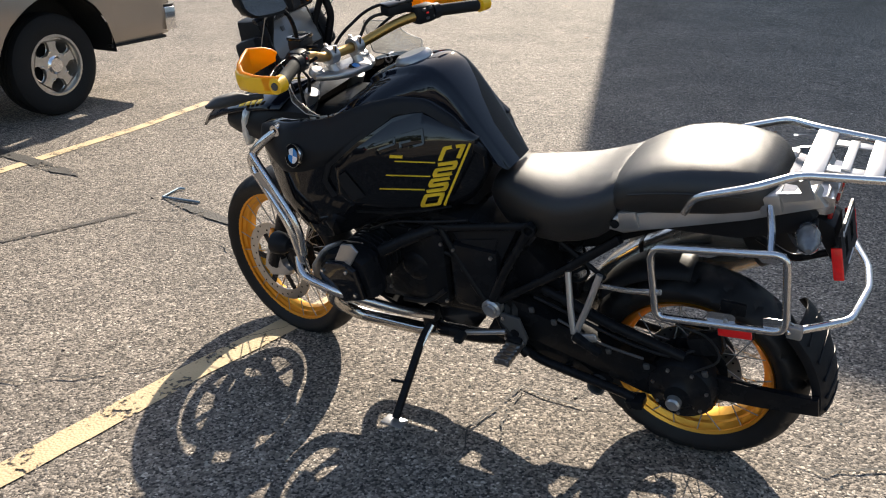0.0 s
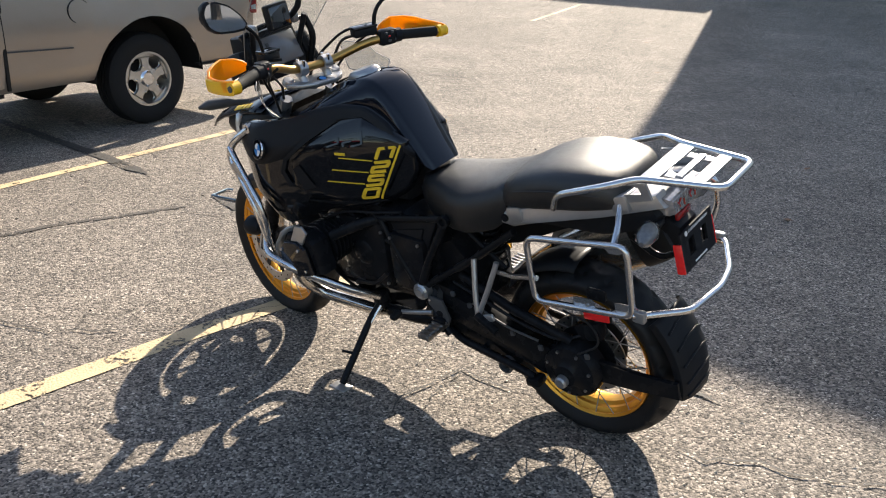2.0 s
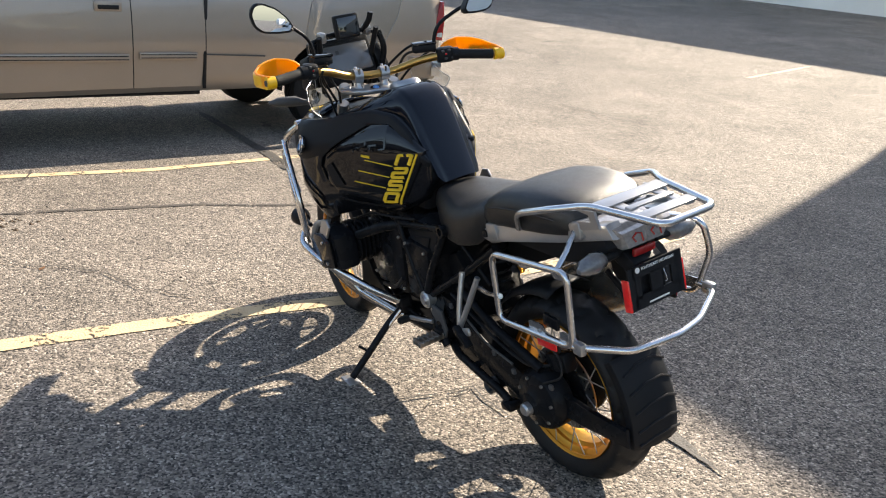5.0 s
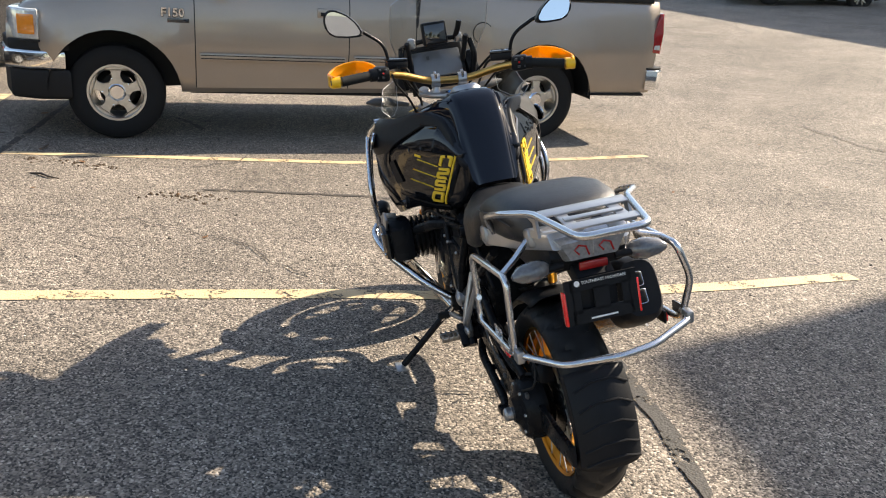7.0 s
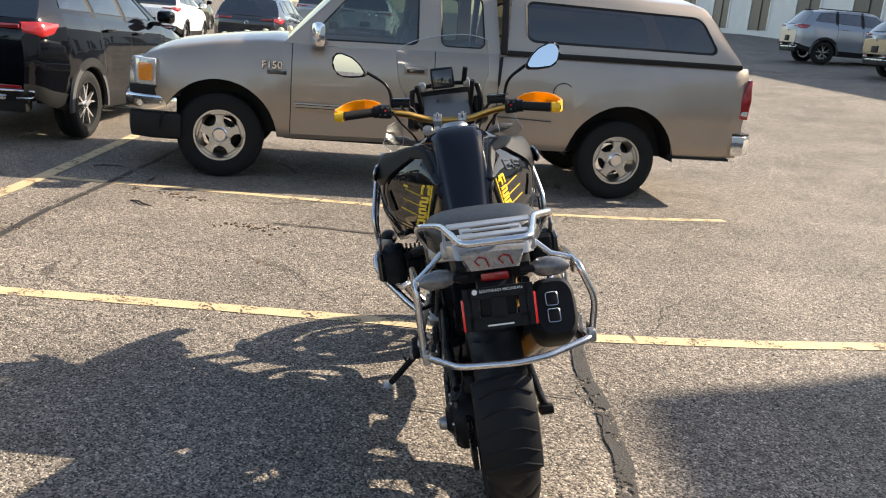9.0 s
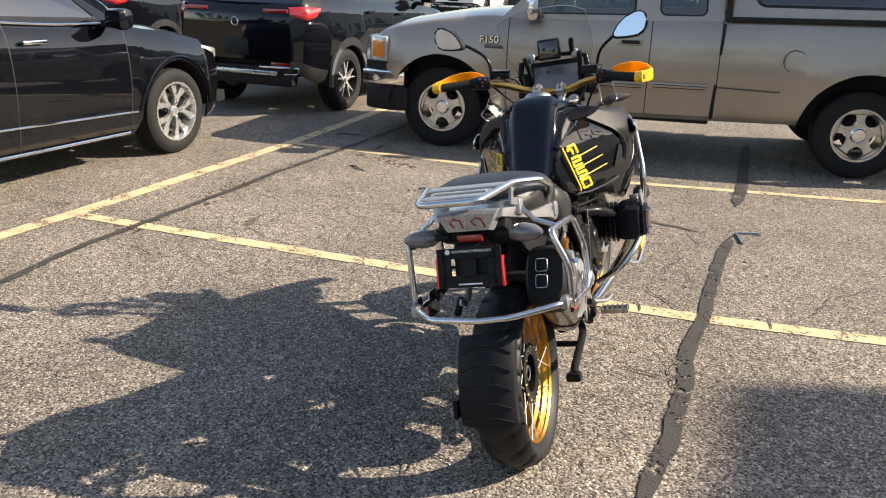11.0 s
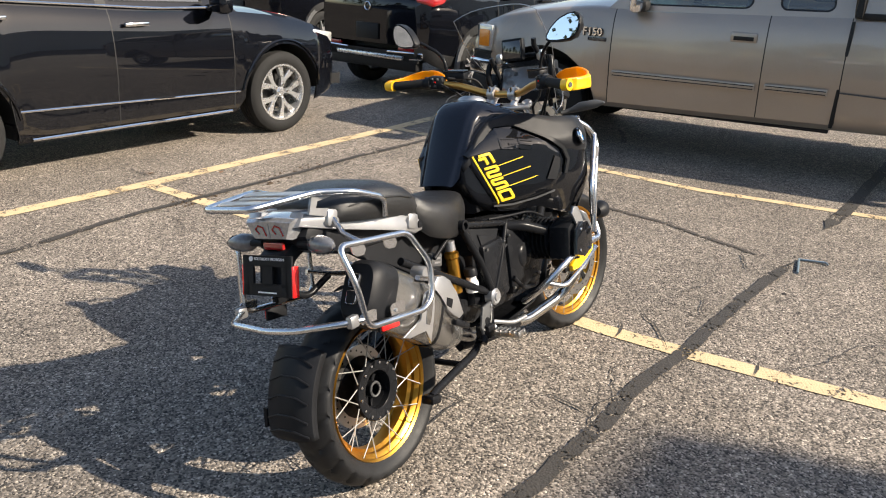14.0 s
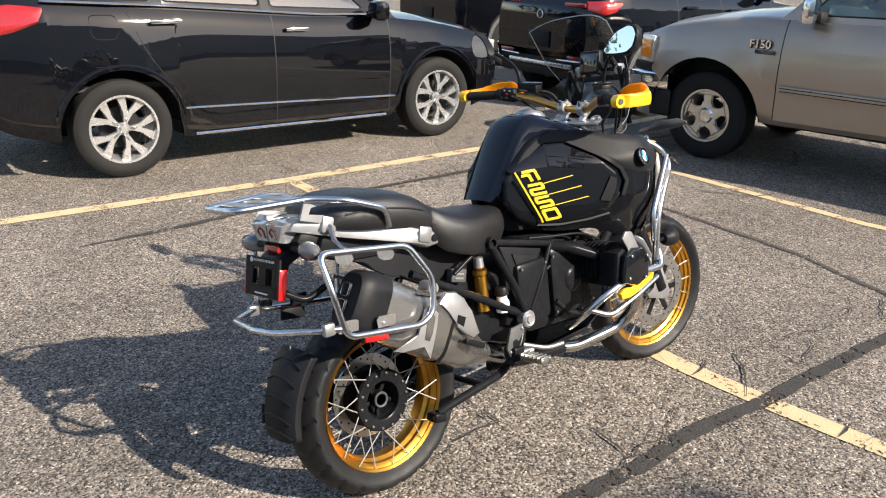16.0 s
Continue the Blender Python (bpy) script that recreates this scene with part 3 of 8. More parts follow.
def vehicle(name, label, category, m, spec, paint):
    """A car: a lofted lower body split into panels, glazed upper body, wheels, lamps and trim. Its own x points forward from the rear axle."""
    car = thing(name, m, label, category, group=spec.get("group", ""))
    rows = spec.get("rows", SIDE_ROWS)
    xs = body_stations(spec)
    L0, L1 = spec["rear"], spec["front"]

    def sill(x):
        z = soft_lerp(spec["sill"], x)
        for xc, r in spec["arches"]:
            if abs(x - xc) < r:
                z = max(z, spec["tyre"][0] + math.sqrt(max(r * r - (x - xc) ** 2, 0)))
        return z

    def section(x):
        b, t, h = sill(x), soft_lerp(spec["belt"], x), soft_lerp(spec["half"], x, 0.03)
        c = soft_lerp(spec["top"], x)
        flare = max([0.0] + [spec.get("flare", 0.02) * max(0, 1 - abs(math.hypot(x - xc, 0) / (r + 0.12)) ** 4) for xc, r in spec["arches"]])
        low = soft_lerp(spec["sill"], x)
        pts = []
        for s, w in rows:
            z = b + (t - b) * s
            f = (z - low) / max(t - low, 0.01)
            ww = lerp(rows, f)
            pts.append((x, h * ww + flare * max(0, 1 - abs(f - 0.45) / 0.5), z))
        wt = rows[-1][1]
        for yy, zz in ((0.9, 0.25), (0.75, 0.62), (0.5, 0.88), (0.25, 0.98), (0.0, 1.0)):
            pts.append((x, h * wt * yy, t + (c - t) * zz))
        return pts

    secs = [section(x) for x in xs]
    nrow = len(rows)
    groups = {}
    for i in range(len(xs) - 1):
        mid = (xs[i] + xs[i + 1]) / 2
        seam = any(abs(mid - s) < 0.0045 for s in spec["seams"])
        for j in range(len(secs[0]) - 1):
            panel = None
            for pname, a, b, lo, hi in spec["panels"]:
                if a < mid < b and lo <= j < hi:
                    panel = pname
            if panel is None:
                panel = "body_shell"
            if seam and j < nrow - 1 and spec["seam_lo"] <= j:
                panel = "door_gap" + "abcdef"[min(range(len(spec["seams"])), key=lambda k: abs(mid - spec["seams"][k]))]
            groups.setdefault(panel, []).append((i, j))
    for panel, faces in groups.items():
        sides = (1, -1) if panel not in ("hood", "body_shell", "bumper", "rear_bumper", "tailgate") else (0,)
        for sd in sides:
            bm, cache = bmesh.new(), {}

            def vert(i, j, s):
                x, y, z = secs[i][j]
                key = (i, j, 0 if y < 1e-6 else s)
                if key not in cache:
                    cache[key] = bm.verts.new((x, s * y, z))
                return cache[key]
            for i, j in faces:
                for s in (1, -1) if sd == 0 else (sd,):
                    q = [vert(i, j, s), vert(i + 1, j, s), vert(i + 1, j + 1, s), vert(i, j + 1, s)]
                    u = list(dict.fromkeys(q))
                    if len(u) > 2:
                        bm.faces.new(u)
            if sd == 0 and panel in ("body_shell", "bumper", "rear_bumper", "tailgate"):
                for end in (0, len(xs) - 1):
                    ring = [cache[k] for k in cache if k[0] == end]
                    if len(ring) > 2 * nrow - 4:
                        left = [cache[(end, j, 0 if secs[end][j][1] < 1e-6 else 1)] for j in range(len(secs[0])) if (end, j, 0 if secs[end][j][1] < 1e-6 else 1) in cache]
                        right = [cache[(end, j, -1)] for j in range(len(secs[0])) if (end, j, -1) in cache]
                        for a, b, c, d in zip(left, left[1:], right[1:], right):
                            bm.faces.new((a, b, c, d))
            if panel.startswith("door_gap"):
                panel = "door_gap"
            mat = {"door_gap": TRIM, "bumper": spec.get("bumper_mat", paint), "rear_bumper": spec.get("rear_mat", paint), "cladding": TRIM}.get(panel, paint)
            part(panel, bm, mat, car, angle=50)
    # underside and wheel housings
    bm = bmesh.new()
    hw = lerp(spec["half"], (L0 + L1) / 2) * 0.9
    lo = lerp(spec["sill"], (L0 + L1) / 2)
    r0 = spec["arches"][0][1]
    a0, a1 = spec["arches"][0][0], spec["arches"][1][0]
    box(bm, (a1 - a0 - 2 * r0 - 0.02, hw * 1.96, 0.10), pose((a0 + a1) / 2, 0, lo + 0.07))
    box(bm, (a0 - r0 - L0 - 0.06, hw * 1.7, 0.10), pose((L0 + a0 - r0) / 2, 0, lerp(spec["sill"], L0 + 0.2) + 0.09))
    box(bm, (L1 - a1 - r0 - 0.08, hw * 1.7, 0.10), pose((L1 + a1 + r0) / 2, 0, lerp(spec["sill"], L1 - 0.2) + 0.09))
    box(bm, (L1 - L0 - 0.3, hw * 0.9, 0.3), pose((L0 + L1) / 2, 0, lo + 0.25))
    part("underbody", bm, TRIM, car)
    for xc, r in spec["arches"]:
        for sd in (1, -1):
            bm = bmesh.new()
            yo = sd * (lerp(spec["half"], xc) * 0.985)
            lathe(bm, [(r + 0.004, yo), (r + 0.004, yo - sd * 0.34), (0.12, yo - sd * 0.34)], 24, start=0.05, sweep=math.pi - 0.1)
            part("wheel_housing", bm, TRIM, car, at=pose(xc, 0, spec["tyre"][0]))
            put_wheel(car, xc, sd * (lerp(spec["half"], xc) - spec["tyre"][1] / 2 - 0.012 - spec.get("tuck", 0)), spec, sd)
            if spec.get("arch_trim"):
                bm = bmesh.new()
                yy = sd * (section(xc)[3][1] + 0.006)
                lathe(bm, [(r - 0.004, yy - sd * 0.03), (r - 0.004, yy), (r + 0.05, yy - sd * 0.004), (r + 0.055, yy - sd * 0.03)], 28, start=-0.1, sweep=math.pi + 0.2)
                part("arch_trim", bm, spec["arch_trim"], car, at=pose(xc, 0, spec["tyre"][0]))
    for house in spec["houses"]:
        upper_body(car, spec, house, paint)
    return car, section


def upper_body(car, spec, house, paint):
    """Pillars, roof and panes between slanted sections (x at the belt, x at the roof)."""
    st = house["stations"]
    wt = spec.get("rows", SIDE_ROWS)[-1][1]
    lo_f, hi_f = house.get("sill_and_head", (0.12, 0.86))
    lev = [0.0, lo_f, hi_f, 1.0]

    def side_pt(k, f, s):
        xb, xt = st[k][:2]
        hb, ht = lerp(spec["half"], xb) * wt, house["roof_half"]
        zb, zt = soft_lerp(spec["belt"], xb) - 0.005, lerp(house["roof"], xt) - house["edge"]
        bow = 0.03 * math.sin(math.pi * f)
        return (xb + (xt - xb) * f, s * (hb + (ht - hb) * f + bow), zb + (zt - zb) * f)

    def roof_pt(k, y):
        xt = st[k][1]
        z = lerp(house["roof"], xt)
        return (xt, y * house["roof_half"], z - house["edge"] * abs(y) ** 3.2)

    frame_bm, panes = bmesh.new(), []
    for s in (1, -1):
        gasket = bmesh.new()
        for k in range(len(st) - 1):
            kind = st[k][2]
            for a, b in zip(lev, lev[1:]):
                q = [side_pt(k, a, s), side_pt(k + 1, a, s), side_pt(k + 1, b, s), side_pt(k, b, s)]
                if kind == "g" and a == lo_f:
                    def on(u, v, inn=0.0):
                        f = a + (b - a) * v
                        return Vector(side_pt(k, f, s)).lerp(Vector(side_pt(k + 1, f, s)), u) - Vector((0, s * inn, 0))
                    wide, high, r = (on(1, 0.5) - on(0, 0.5)).length, (on(0.5, 1) - on(0.5, 0)).length, house.get("round", 0.035)

                    def ring(inset, rad):
                        out = []
                        for cx, cy, a0 in ((1, 1, 0), (0, 1, 1), (0, 0, 2), (1, 0, 3)):
                            ox = (inset + rad) / wide
                            oy = (inset + rad) / high
                            for i in range(7):
                                t = (a0 + i / 6) * math.pi / 2
                                out.append(((1 - ox if cx else ox) + rad / wide * math.cos(t), (1 - oy if cy else oy) + rad / high * math.sin(t), t, cx, cy))
                        return out
                    seal = house.get("seal", 0.014)
                    hole, pane_edge = ring(0.0, r), ring(seal, max(r - seal, 0.004))
                    n = len(hole)
                    rim_pts = []
                    for u, v, t, cx, cy in hole:
                        ct, st_ = abs(math.cos(t)), abs(math.sin(t))
                        if ct >= st_ - 1e-6:
                            rim_pts.append((cx, cy + (1 if cy else -1) * (-r / high + r / high * st_ / max(ct, 1e-6))))
                        else:
                            rim_pts.append((cx + (1 if cx else -1) * (-r / wide + r / wide * ct / st_), cy))
                    for i in range(n):
                        j = (i + 1) % n
                        P = [on(*rim_pts[i]), on(*rim_pts[j]), on(*hole[j][:2]), on(*hole[i][:2])]
                        if (P[0] - P[3]).length > 1e-5 or (P[1] - P[2]).length > 1e-5:
                            uniq = [p for m_, p in enumerate(P) if (p - P[m_ - 1]).length > 1e-5]
                            if len(uniq) > 2:
                                frame_bm.faces.new([frame_bm.verts.new(p) for p in uniq])
                        gasket.faces.new([gasket.verts.new(p) for p in (on(*hole[i][:2]), on(*hole[j][:2]), on(*pane_edge[j][:2], 0.010), on(*pane_edge[i][:2], 0.010))])
                    pane = bmesh.new()
                    sheet(pane, [[on(0.5 + (q_[0] - 0.5) * f_, 0.5 + (q_[1] - 0.5) * f_, 0.010) for q_ in pane_edge + pane_edge[:1]] for f_ in (1.0, 0.7, 0.4, 0.02)])
                    panes.append(("side_window", pane))
                else:
                    tgt = gasket if kind == "b" else frame_bm
                    tgt.faces.new([tgt.verts.new(p) for p in q])
        if gasket.faces:
            part("window_seal", gasket, TRIM, car)
        else:
            gasket.free()
    ys = [1, 0.93, 0.82, 0.6, 0.3, 0, -0.3, -0.6, -0.82, -0.93, -1]
    sheet(frame_bm, [[roof_pt(k, y) for y in ys] for k in range(len(st))])
    bmesh.ops.remove_doubles(frame_bm, verts=frame_bm.verts, dist=0.0008)
    part("cabin_frame", frame_bm, paint, car, angle=40)
    for pname, pane in panes:
        part(pname, pane, house["glass"], car).visible_shadow = False
    for k, nm in ((0, "rear_window"), (len(st) - 1, "windscreen")):
        if nm not in house["ends"]:
            continue
        pane = bmesh.new()
        bulge = 0.06 * (1 if k else -1)
        grid = []
        for f in (0.0, 0.08, 0.3, 0.6, 0.9, 1.0):
            L, R = Vector(side_pt(k, f, 1)), Vector(side_pt(k, f, -1))
            row = []
            for u in np.linspace(0.0, 1.0, 9):
                p = L.lerp(R, u)
                w = 1 - (2 * u - 1) ** 2
                p.x += bulge * w * (1 - f * 0.7)
                p.z += house["edge"] * w * f
                row.append(p)
            grid.append(row)
        sheet(pane, grid)
        part(nm, pane, house["ends"][nm], car).visible_shadow = False
    xm = sum(s[0] for s in st) / len(st)
    zb = lerp(spec["belt"], xm)
    for dx in house.get("seats", ()):
        for y in (-0.38, 0.38):
            seat = bmesh.new()
            box(seat, (0.16, 0.5, 0.62), pose(dx, y, zb - 0.12, 0, -12, 0), 0.05)
            box(seat, (0.10, 0.24, 0.16), pose(dx - 0.07, y, zb + 0.27, 0, -12, 0), 0.04)
            part("seat", seat, house.get("seat_mat", CABIN), car)
    floor = bmesh.new()
    x0, x1 = st[0][0], st[-1][0]
    hw = lerp(spec["half"], xm) * 0.86
    box(floor, (abs(x1 - x0), hw * 2, 0.04), pose((x0 + x1) / 2, 0, zb - house.get("deep", 0.5)))
    part("cabin_floor", floor, CABIN, car)


def lamp(car, outline, y0, y1, mat, name, at=None, plane="XZ", label=""):
    bm = bmesh.new()
    prism(bm, outline, y0, y1, 0.008, 2, plane)
    return part(name, bm, mat, car, label, at=at)


def block(car, name, size, m, mat, bevel=0.01, label=""):
    bm = bmesh.new()
    box(bm, size, m, bevel, 2)
    return part(name, bm, mat, car, label)


def writing(car, name, text, size, m, mat, thick=0.003, label="", bold=0.0):
    """Raised letters, as a mesh."""
    cu = bpy.data.curves.new(name, "FONT")
    cu.body, cu.size, cu.extrude, cu.align_x, cu.align_y = text, size, thick, "CENTER", "CENTER"
    cu.resolution_u, cu.offset = 3, bold
    tmp = bpy.data.objects.new(name, cu)
    me = bpy.data.meshes.new_from_object(tmp)
    bpy.data.objects.remove(tmp)
    bpy.data.curves.remove(cu)
    me.materials.clear()
    me.materials.append(mat)
    ob = new(name, me)
    ob.parent, ob.matrix_basis = car, m
    return tagged(ob, label)


TRUCK = dict(
    rear=-1.14, front=4.30, arches=[(0.0, 0.505), (3.545, 0.485)], tyre=(0.365, 0.235, 0.215, "five", ALLOY_TRUCK), flare=0.045, tuck=0.05,
    seams=[1.175, 1.74, 2.95], seam_lo=1, splits=[1.12],
    sill=[(-1.14, 0.455), (-0.9, 0.447), (-0.5, 0.438), (0.55, 0.42), (1.1, 0.41), (3.0, 0.385), (3.95, 0.42), (4.16, 0.52), (4.30, 0.62)],
    belt=[(-1.17, 1.27), (1.1, 1.235), (1.2, 1.225), (2.0, 1.20), (2.65, 1.175), (2.9, 1.185), (3.2, 1.18), (3.56, 1.14), (3.95, 1.07), (4.16, 1.005), (4.25, 0.94), (4.30, 0.86)],
    half=[(-1.14, 0.94), (-1.03, 0.985), (0.9, 0.985), (3.5, 0.985), (3.98, 0.955), (4.20, 0.89), (4.30, 0.80)],
    top=[(-1.17, 1.27), (2.65, 1.20), (2.9, 1.235), (3.1, 1.255), (3.53, 1.21), (3.98, 1.13), (4.16, 1.06), (4.25, 0.975), (4.30, 0.875)],
    panels=[("door", 1.744, 2.946, 1, 10), ("rear_door", 1.179, 1.736, 1, 10), ("hood", 3.02, 4.25, 9, 16), ("bed_side", -1.14, 1.171, 0, 10), ("fender", 2.954, 4.16, 0, 9)],
    houses=[
        dict(stations=[(1.17, 1.22, "p"), (1.30, 1.345, "g"), (1.69, 1.715, "p"), (1.885, 1.895, "g"), (2.87, 2.36, "p"), (3.03, 2.46, "p")], roof=[(1.2, 1.82), (1.5, 1.87), (2.1, 1.875), (2.46, 1.82)], roof_half=0.68, edge=0.07,
             glass=GLASS_CLEAR, ends={"windscreen": GLASS_CLEAR}, seats=(1.95,), seat_mat=CABIN_GREY, deep=0.45, round=0.06, sill_and_head=(0.075, 0.845)),
        dict(stations=[(-1.10, -0.74, "p"), (-0.91, -0.62, "g"), (0.94, 0.97, "p"), (1.11, 1.08, "p")], roof=[(-0.76, 1.81), (-0.5, 1.88), (1.1, 1.87)], roof_half=0.70, edge=0.07, sill_and_head=(0.20, 0.82), round=0.09, seal=0.024,
             glass=GLASS_DARK, ends={"rear_window": GLASS_DARK}, deep=0.3),
    ],
)


def pickup_truck(m):
    car, sec = vehicle("pickup_truck", "grey-beige extended-cab pickup truck with a matching bed cap, parked", "pickup truck", m, TRUCK, TRUCK_PAINT)
    # bumpers
    bar = [(3.89, -0.965), (4.14, -0.96), (4.32, -0.86), (4.41, -0.5), (4.43, 0.0), (4.41, 0.5), (4.32, 0.86), (4.14, 0.96), (3.89, 0.965), (3.91, 0.90), (4.14, 0.86), (4.27, 0.0), (4.14, -0.86), (3.91, -0.90)]
    part("front_bumper", prism(bmesh.new(), bar, 0.535, 0.68, 0.025, 3, "XY"), CHROME, car, "chrome front bumper bar")
    low = [(x - 0.03, y * 0.985) for x, y in bar]
    part("bumper_valance", prism(bmesh.new(), low, 0.31, 0.54, 0.03, 3, "XY"), TRIM, car)
    part("bumper_pad", prism(bmesh.new(), low, 0.675, 0.75, 0.012, 2, "XY"), TRIM, car)
    bar = [(-1.05, -0.975), (-1.17, -0.965), (-1.255, -0.89), (-1.27, 0.0), (-1.255, 0.89), (-1.17, 0.965), (-1.05, 0.975), (-1.05, 0.90), (-1.12, 0.80), (-1.12, -0.80), (-1.05, -0.90)]
    part("rear_bumper", prism(bmesh.new(), bar, 0.485, 0.672, 0.022, 3, "XY"), CHROME, car, "dull chrome rear step bumper")
    part("bumper_step", prism(bmesh.new(), [(x + 0.004, y * 0.992) for x, y in bar], 0.668, 0.690, 0.006, 2, "XY"), TRIM, car)
    for s in (1, -1):
        tail = part("tail_lamp", prism(bmesh.new(), [(-1.165, 1.175), (-1.140, 1.172), (-1.105, 1.085), (-1.068, 0.93), (-1.062, 0.845), (-1.080, 0.822), (-1.175, 0.818), (-1.178, 1.0)], s * 0.80, s * 0.962, 0.014, 3), RED_LENS, car, "tall red tail lamp")
        part("reversing_lamp", prism(bmesh.new(), [(-1.160, 0.895), (-1.105, 0.890), (-1.098, 0.855), (-1.160, 0.850)], s * 0.945, s * 0.9645, 0.002), CLEAR_LENS, tail)
        block(car, "bed_lip", (0.58, 0.05, 0.022), pose(-0.77, s * 0.925, 0.436, 0, 0.5, 0), TRIM, 0.004)
        hl = part("headlamp", prism(bmesh.new(), [(4.27, s * 0.42), (4.295, s * 0.62), (4.285, s * 0.80), (4.20, s * 0.915), (4.06, s * 0.965), (4.05, s * 0.90), (4.15, s * 0.72), (4.20, s * 0.42)], 0.75, 0.975, 0.018, 3, "XY"), CLEAR_LENS, car, "clear wraparound headlamp with amber corner lens")
        part("indicator", prism(bmesh.new(), [(4.205, s * 0.918), (4.165, s * 0.935), (4.085, s * 0.966), (4.085, s * 0.93), (4.16, s * 0.90)], 0.79, 0.935, 0.006, 2, "XY"), AMBER_LENS, hl)
        part("lamp_rim", prism(bmesh.new(), [(4.28, s * 0.42), (4.30, s * 0.62), (4.29, s * 0.80), (4.205, s * 0.918), (4.055, s * 0.97), (4.045, s * 0.90), (4.15, s * 0.70), (4.20, s * 0.42)], 0.738, 0.752, 0.003, 2, "XY"), TRIM, hl)
        block(car, "side_moulding", (1.15, 0.018, 0.055), pose(2.345, s * 0.996, 0.672), TRUCK_PAINT, 0.007)
        block(car, "side_moulding", (0.45, 0.018, 0.055), pose(1.475, s * 0.996, 0.685), TRUCK_PAINT, 0.007)
        for dz in (0.012, -0.012):
            block(car, "moulding_groove", (1.13, 0.006, 0.007), pose(2.345, s * 1.004, 0.672 + dz), TRIM, 0.001)
            block(car, "moulding_groove", (0.43, 0.006, 0.007), pose(1.475, s * 1.004, 0.685 + dz), TRIM, 0.001)
        h = block(car, "door_handle", (0.20, 0.03, 0.075), pose(1.905, s * 0.975, 1.04), TRUCK_PAINT, 0.012)
        part("handle_recess", box(bmesh.new(), (0.15, 0.012, 0.03), pose(1.905, s * 0.990, 1.032), 0.004), TRIM, h)
        mi = block(car, "door_mirror", (0.10, 0.22, 0.20), pose(2.74, s * 1.08, 1.275, 0, 0, s * 12), CHROME, 0.04, "chrome-capped door mirror")
        part("mirror_arm", box(bmesh.new(), (0.12, 0.14, 0.09), pose(2.73, s * 0.97, 1.225), 0.03), TRIM, mi)
        block(car, "cap_rail", (2.17, 0.03, 0.045), pose(0.03, s * 0.922, 1.262, 0, 0.9, 0), TRIM, 0.005)
        block(car, "bed_gap", (0.026, 0.02, 0.78), pose(1.177, s * 0.972, 0.82, 0, -2, 0), TRIM, 0.004)
        block(car, "cab_gap", (0.05, 0.10, 0.60), pose(1.14, s * 0.85, 1.52, s * 12, 0, 0), TRIM, 0.01)
        bm = bmesh.new()
        lathe(bm, [(0.0001, s * 0.985), (0.082, s * 0.985), (0.088, s * 0.982)], 28)
        part("fuel_flap", bm, TRUCK_PAINT, car, at=pose(0.59, 0, 0.94))
        bm = bmesh.new()
        lathe(bm, [(0.085, s * 0.984), (0.085, s * 0.9925), (0.0905, s * 0.9925), (0.0905, s * 0.982)], 36)
        # thin dark strip painting the shade along the bed side's crease
        block(car, "bed_crease", (0.50, 0.004, 0.010), pose(0.92, s * 0.9865, 0.690, 0, -1.5, 0), TRIM_GREY, 0.002)
        part("flap_gap", bm, TRIM, car, at=pose(0.59, 0, 0.94))
        writing(car, "model_badge", "F150", 0.088, pose(3.11, s * 1.012, 0.995, 90, 0, 180 if s > 0 else 0), CHROME, 0.006, "chrome model badge", bold=0.002)
        writing(car, "badge_edge", "F150", 0.088, pose(3.11, s * 1.004, 0.993, 90, 0, 180 if s > 0 else 0), TRIM, 0.006, "dark badge outline", bold=0.004)
        block(car, "badge_plate", (0.16, 0.012, 0.032), pose(3.07, s * 0.997, 0.938), NAVY_PAINT, 0.002)
        block(car, "sill_plate", (1.8, 0.03, 0.05), pose(2.1, s * 0.90, 0.40), TRIM, 0.01)
    block(car, "grille", (0.06, 0.84, 0.20), pose(4.26, 0, 0.86), TRIM, 0.02)
    return car


fw = Vector((-0.453, -0.8917, 0)).normalized()
lf = Vector((-fw.y, fw.x, 0))
rear_hub = Vector((-2.79, 6.10, 0))
pickup_truck(frame_of(rear_hub - lf * 0.90, fw))

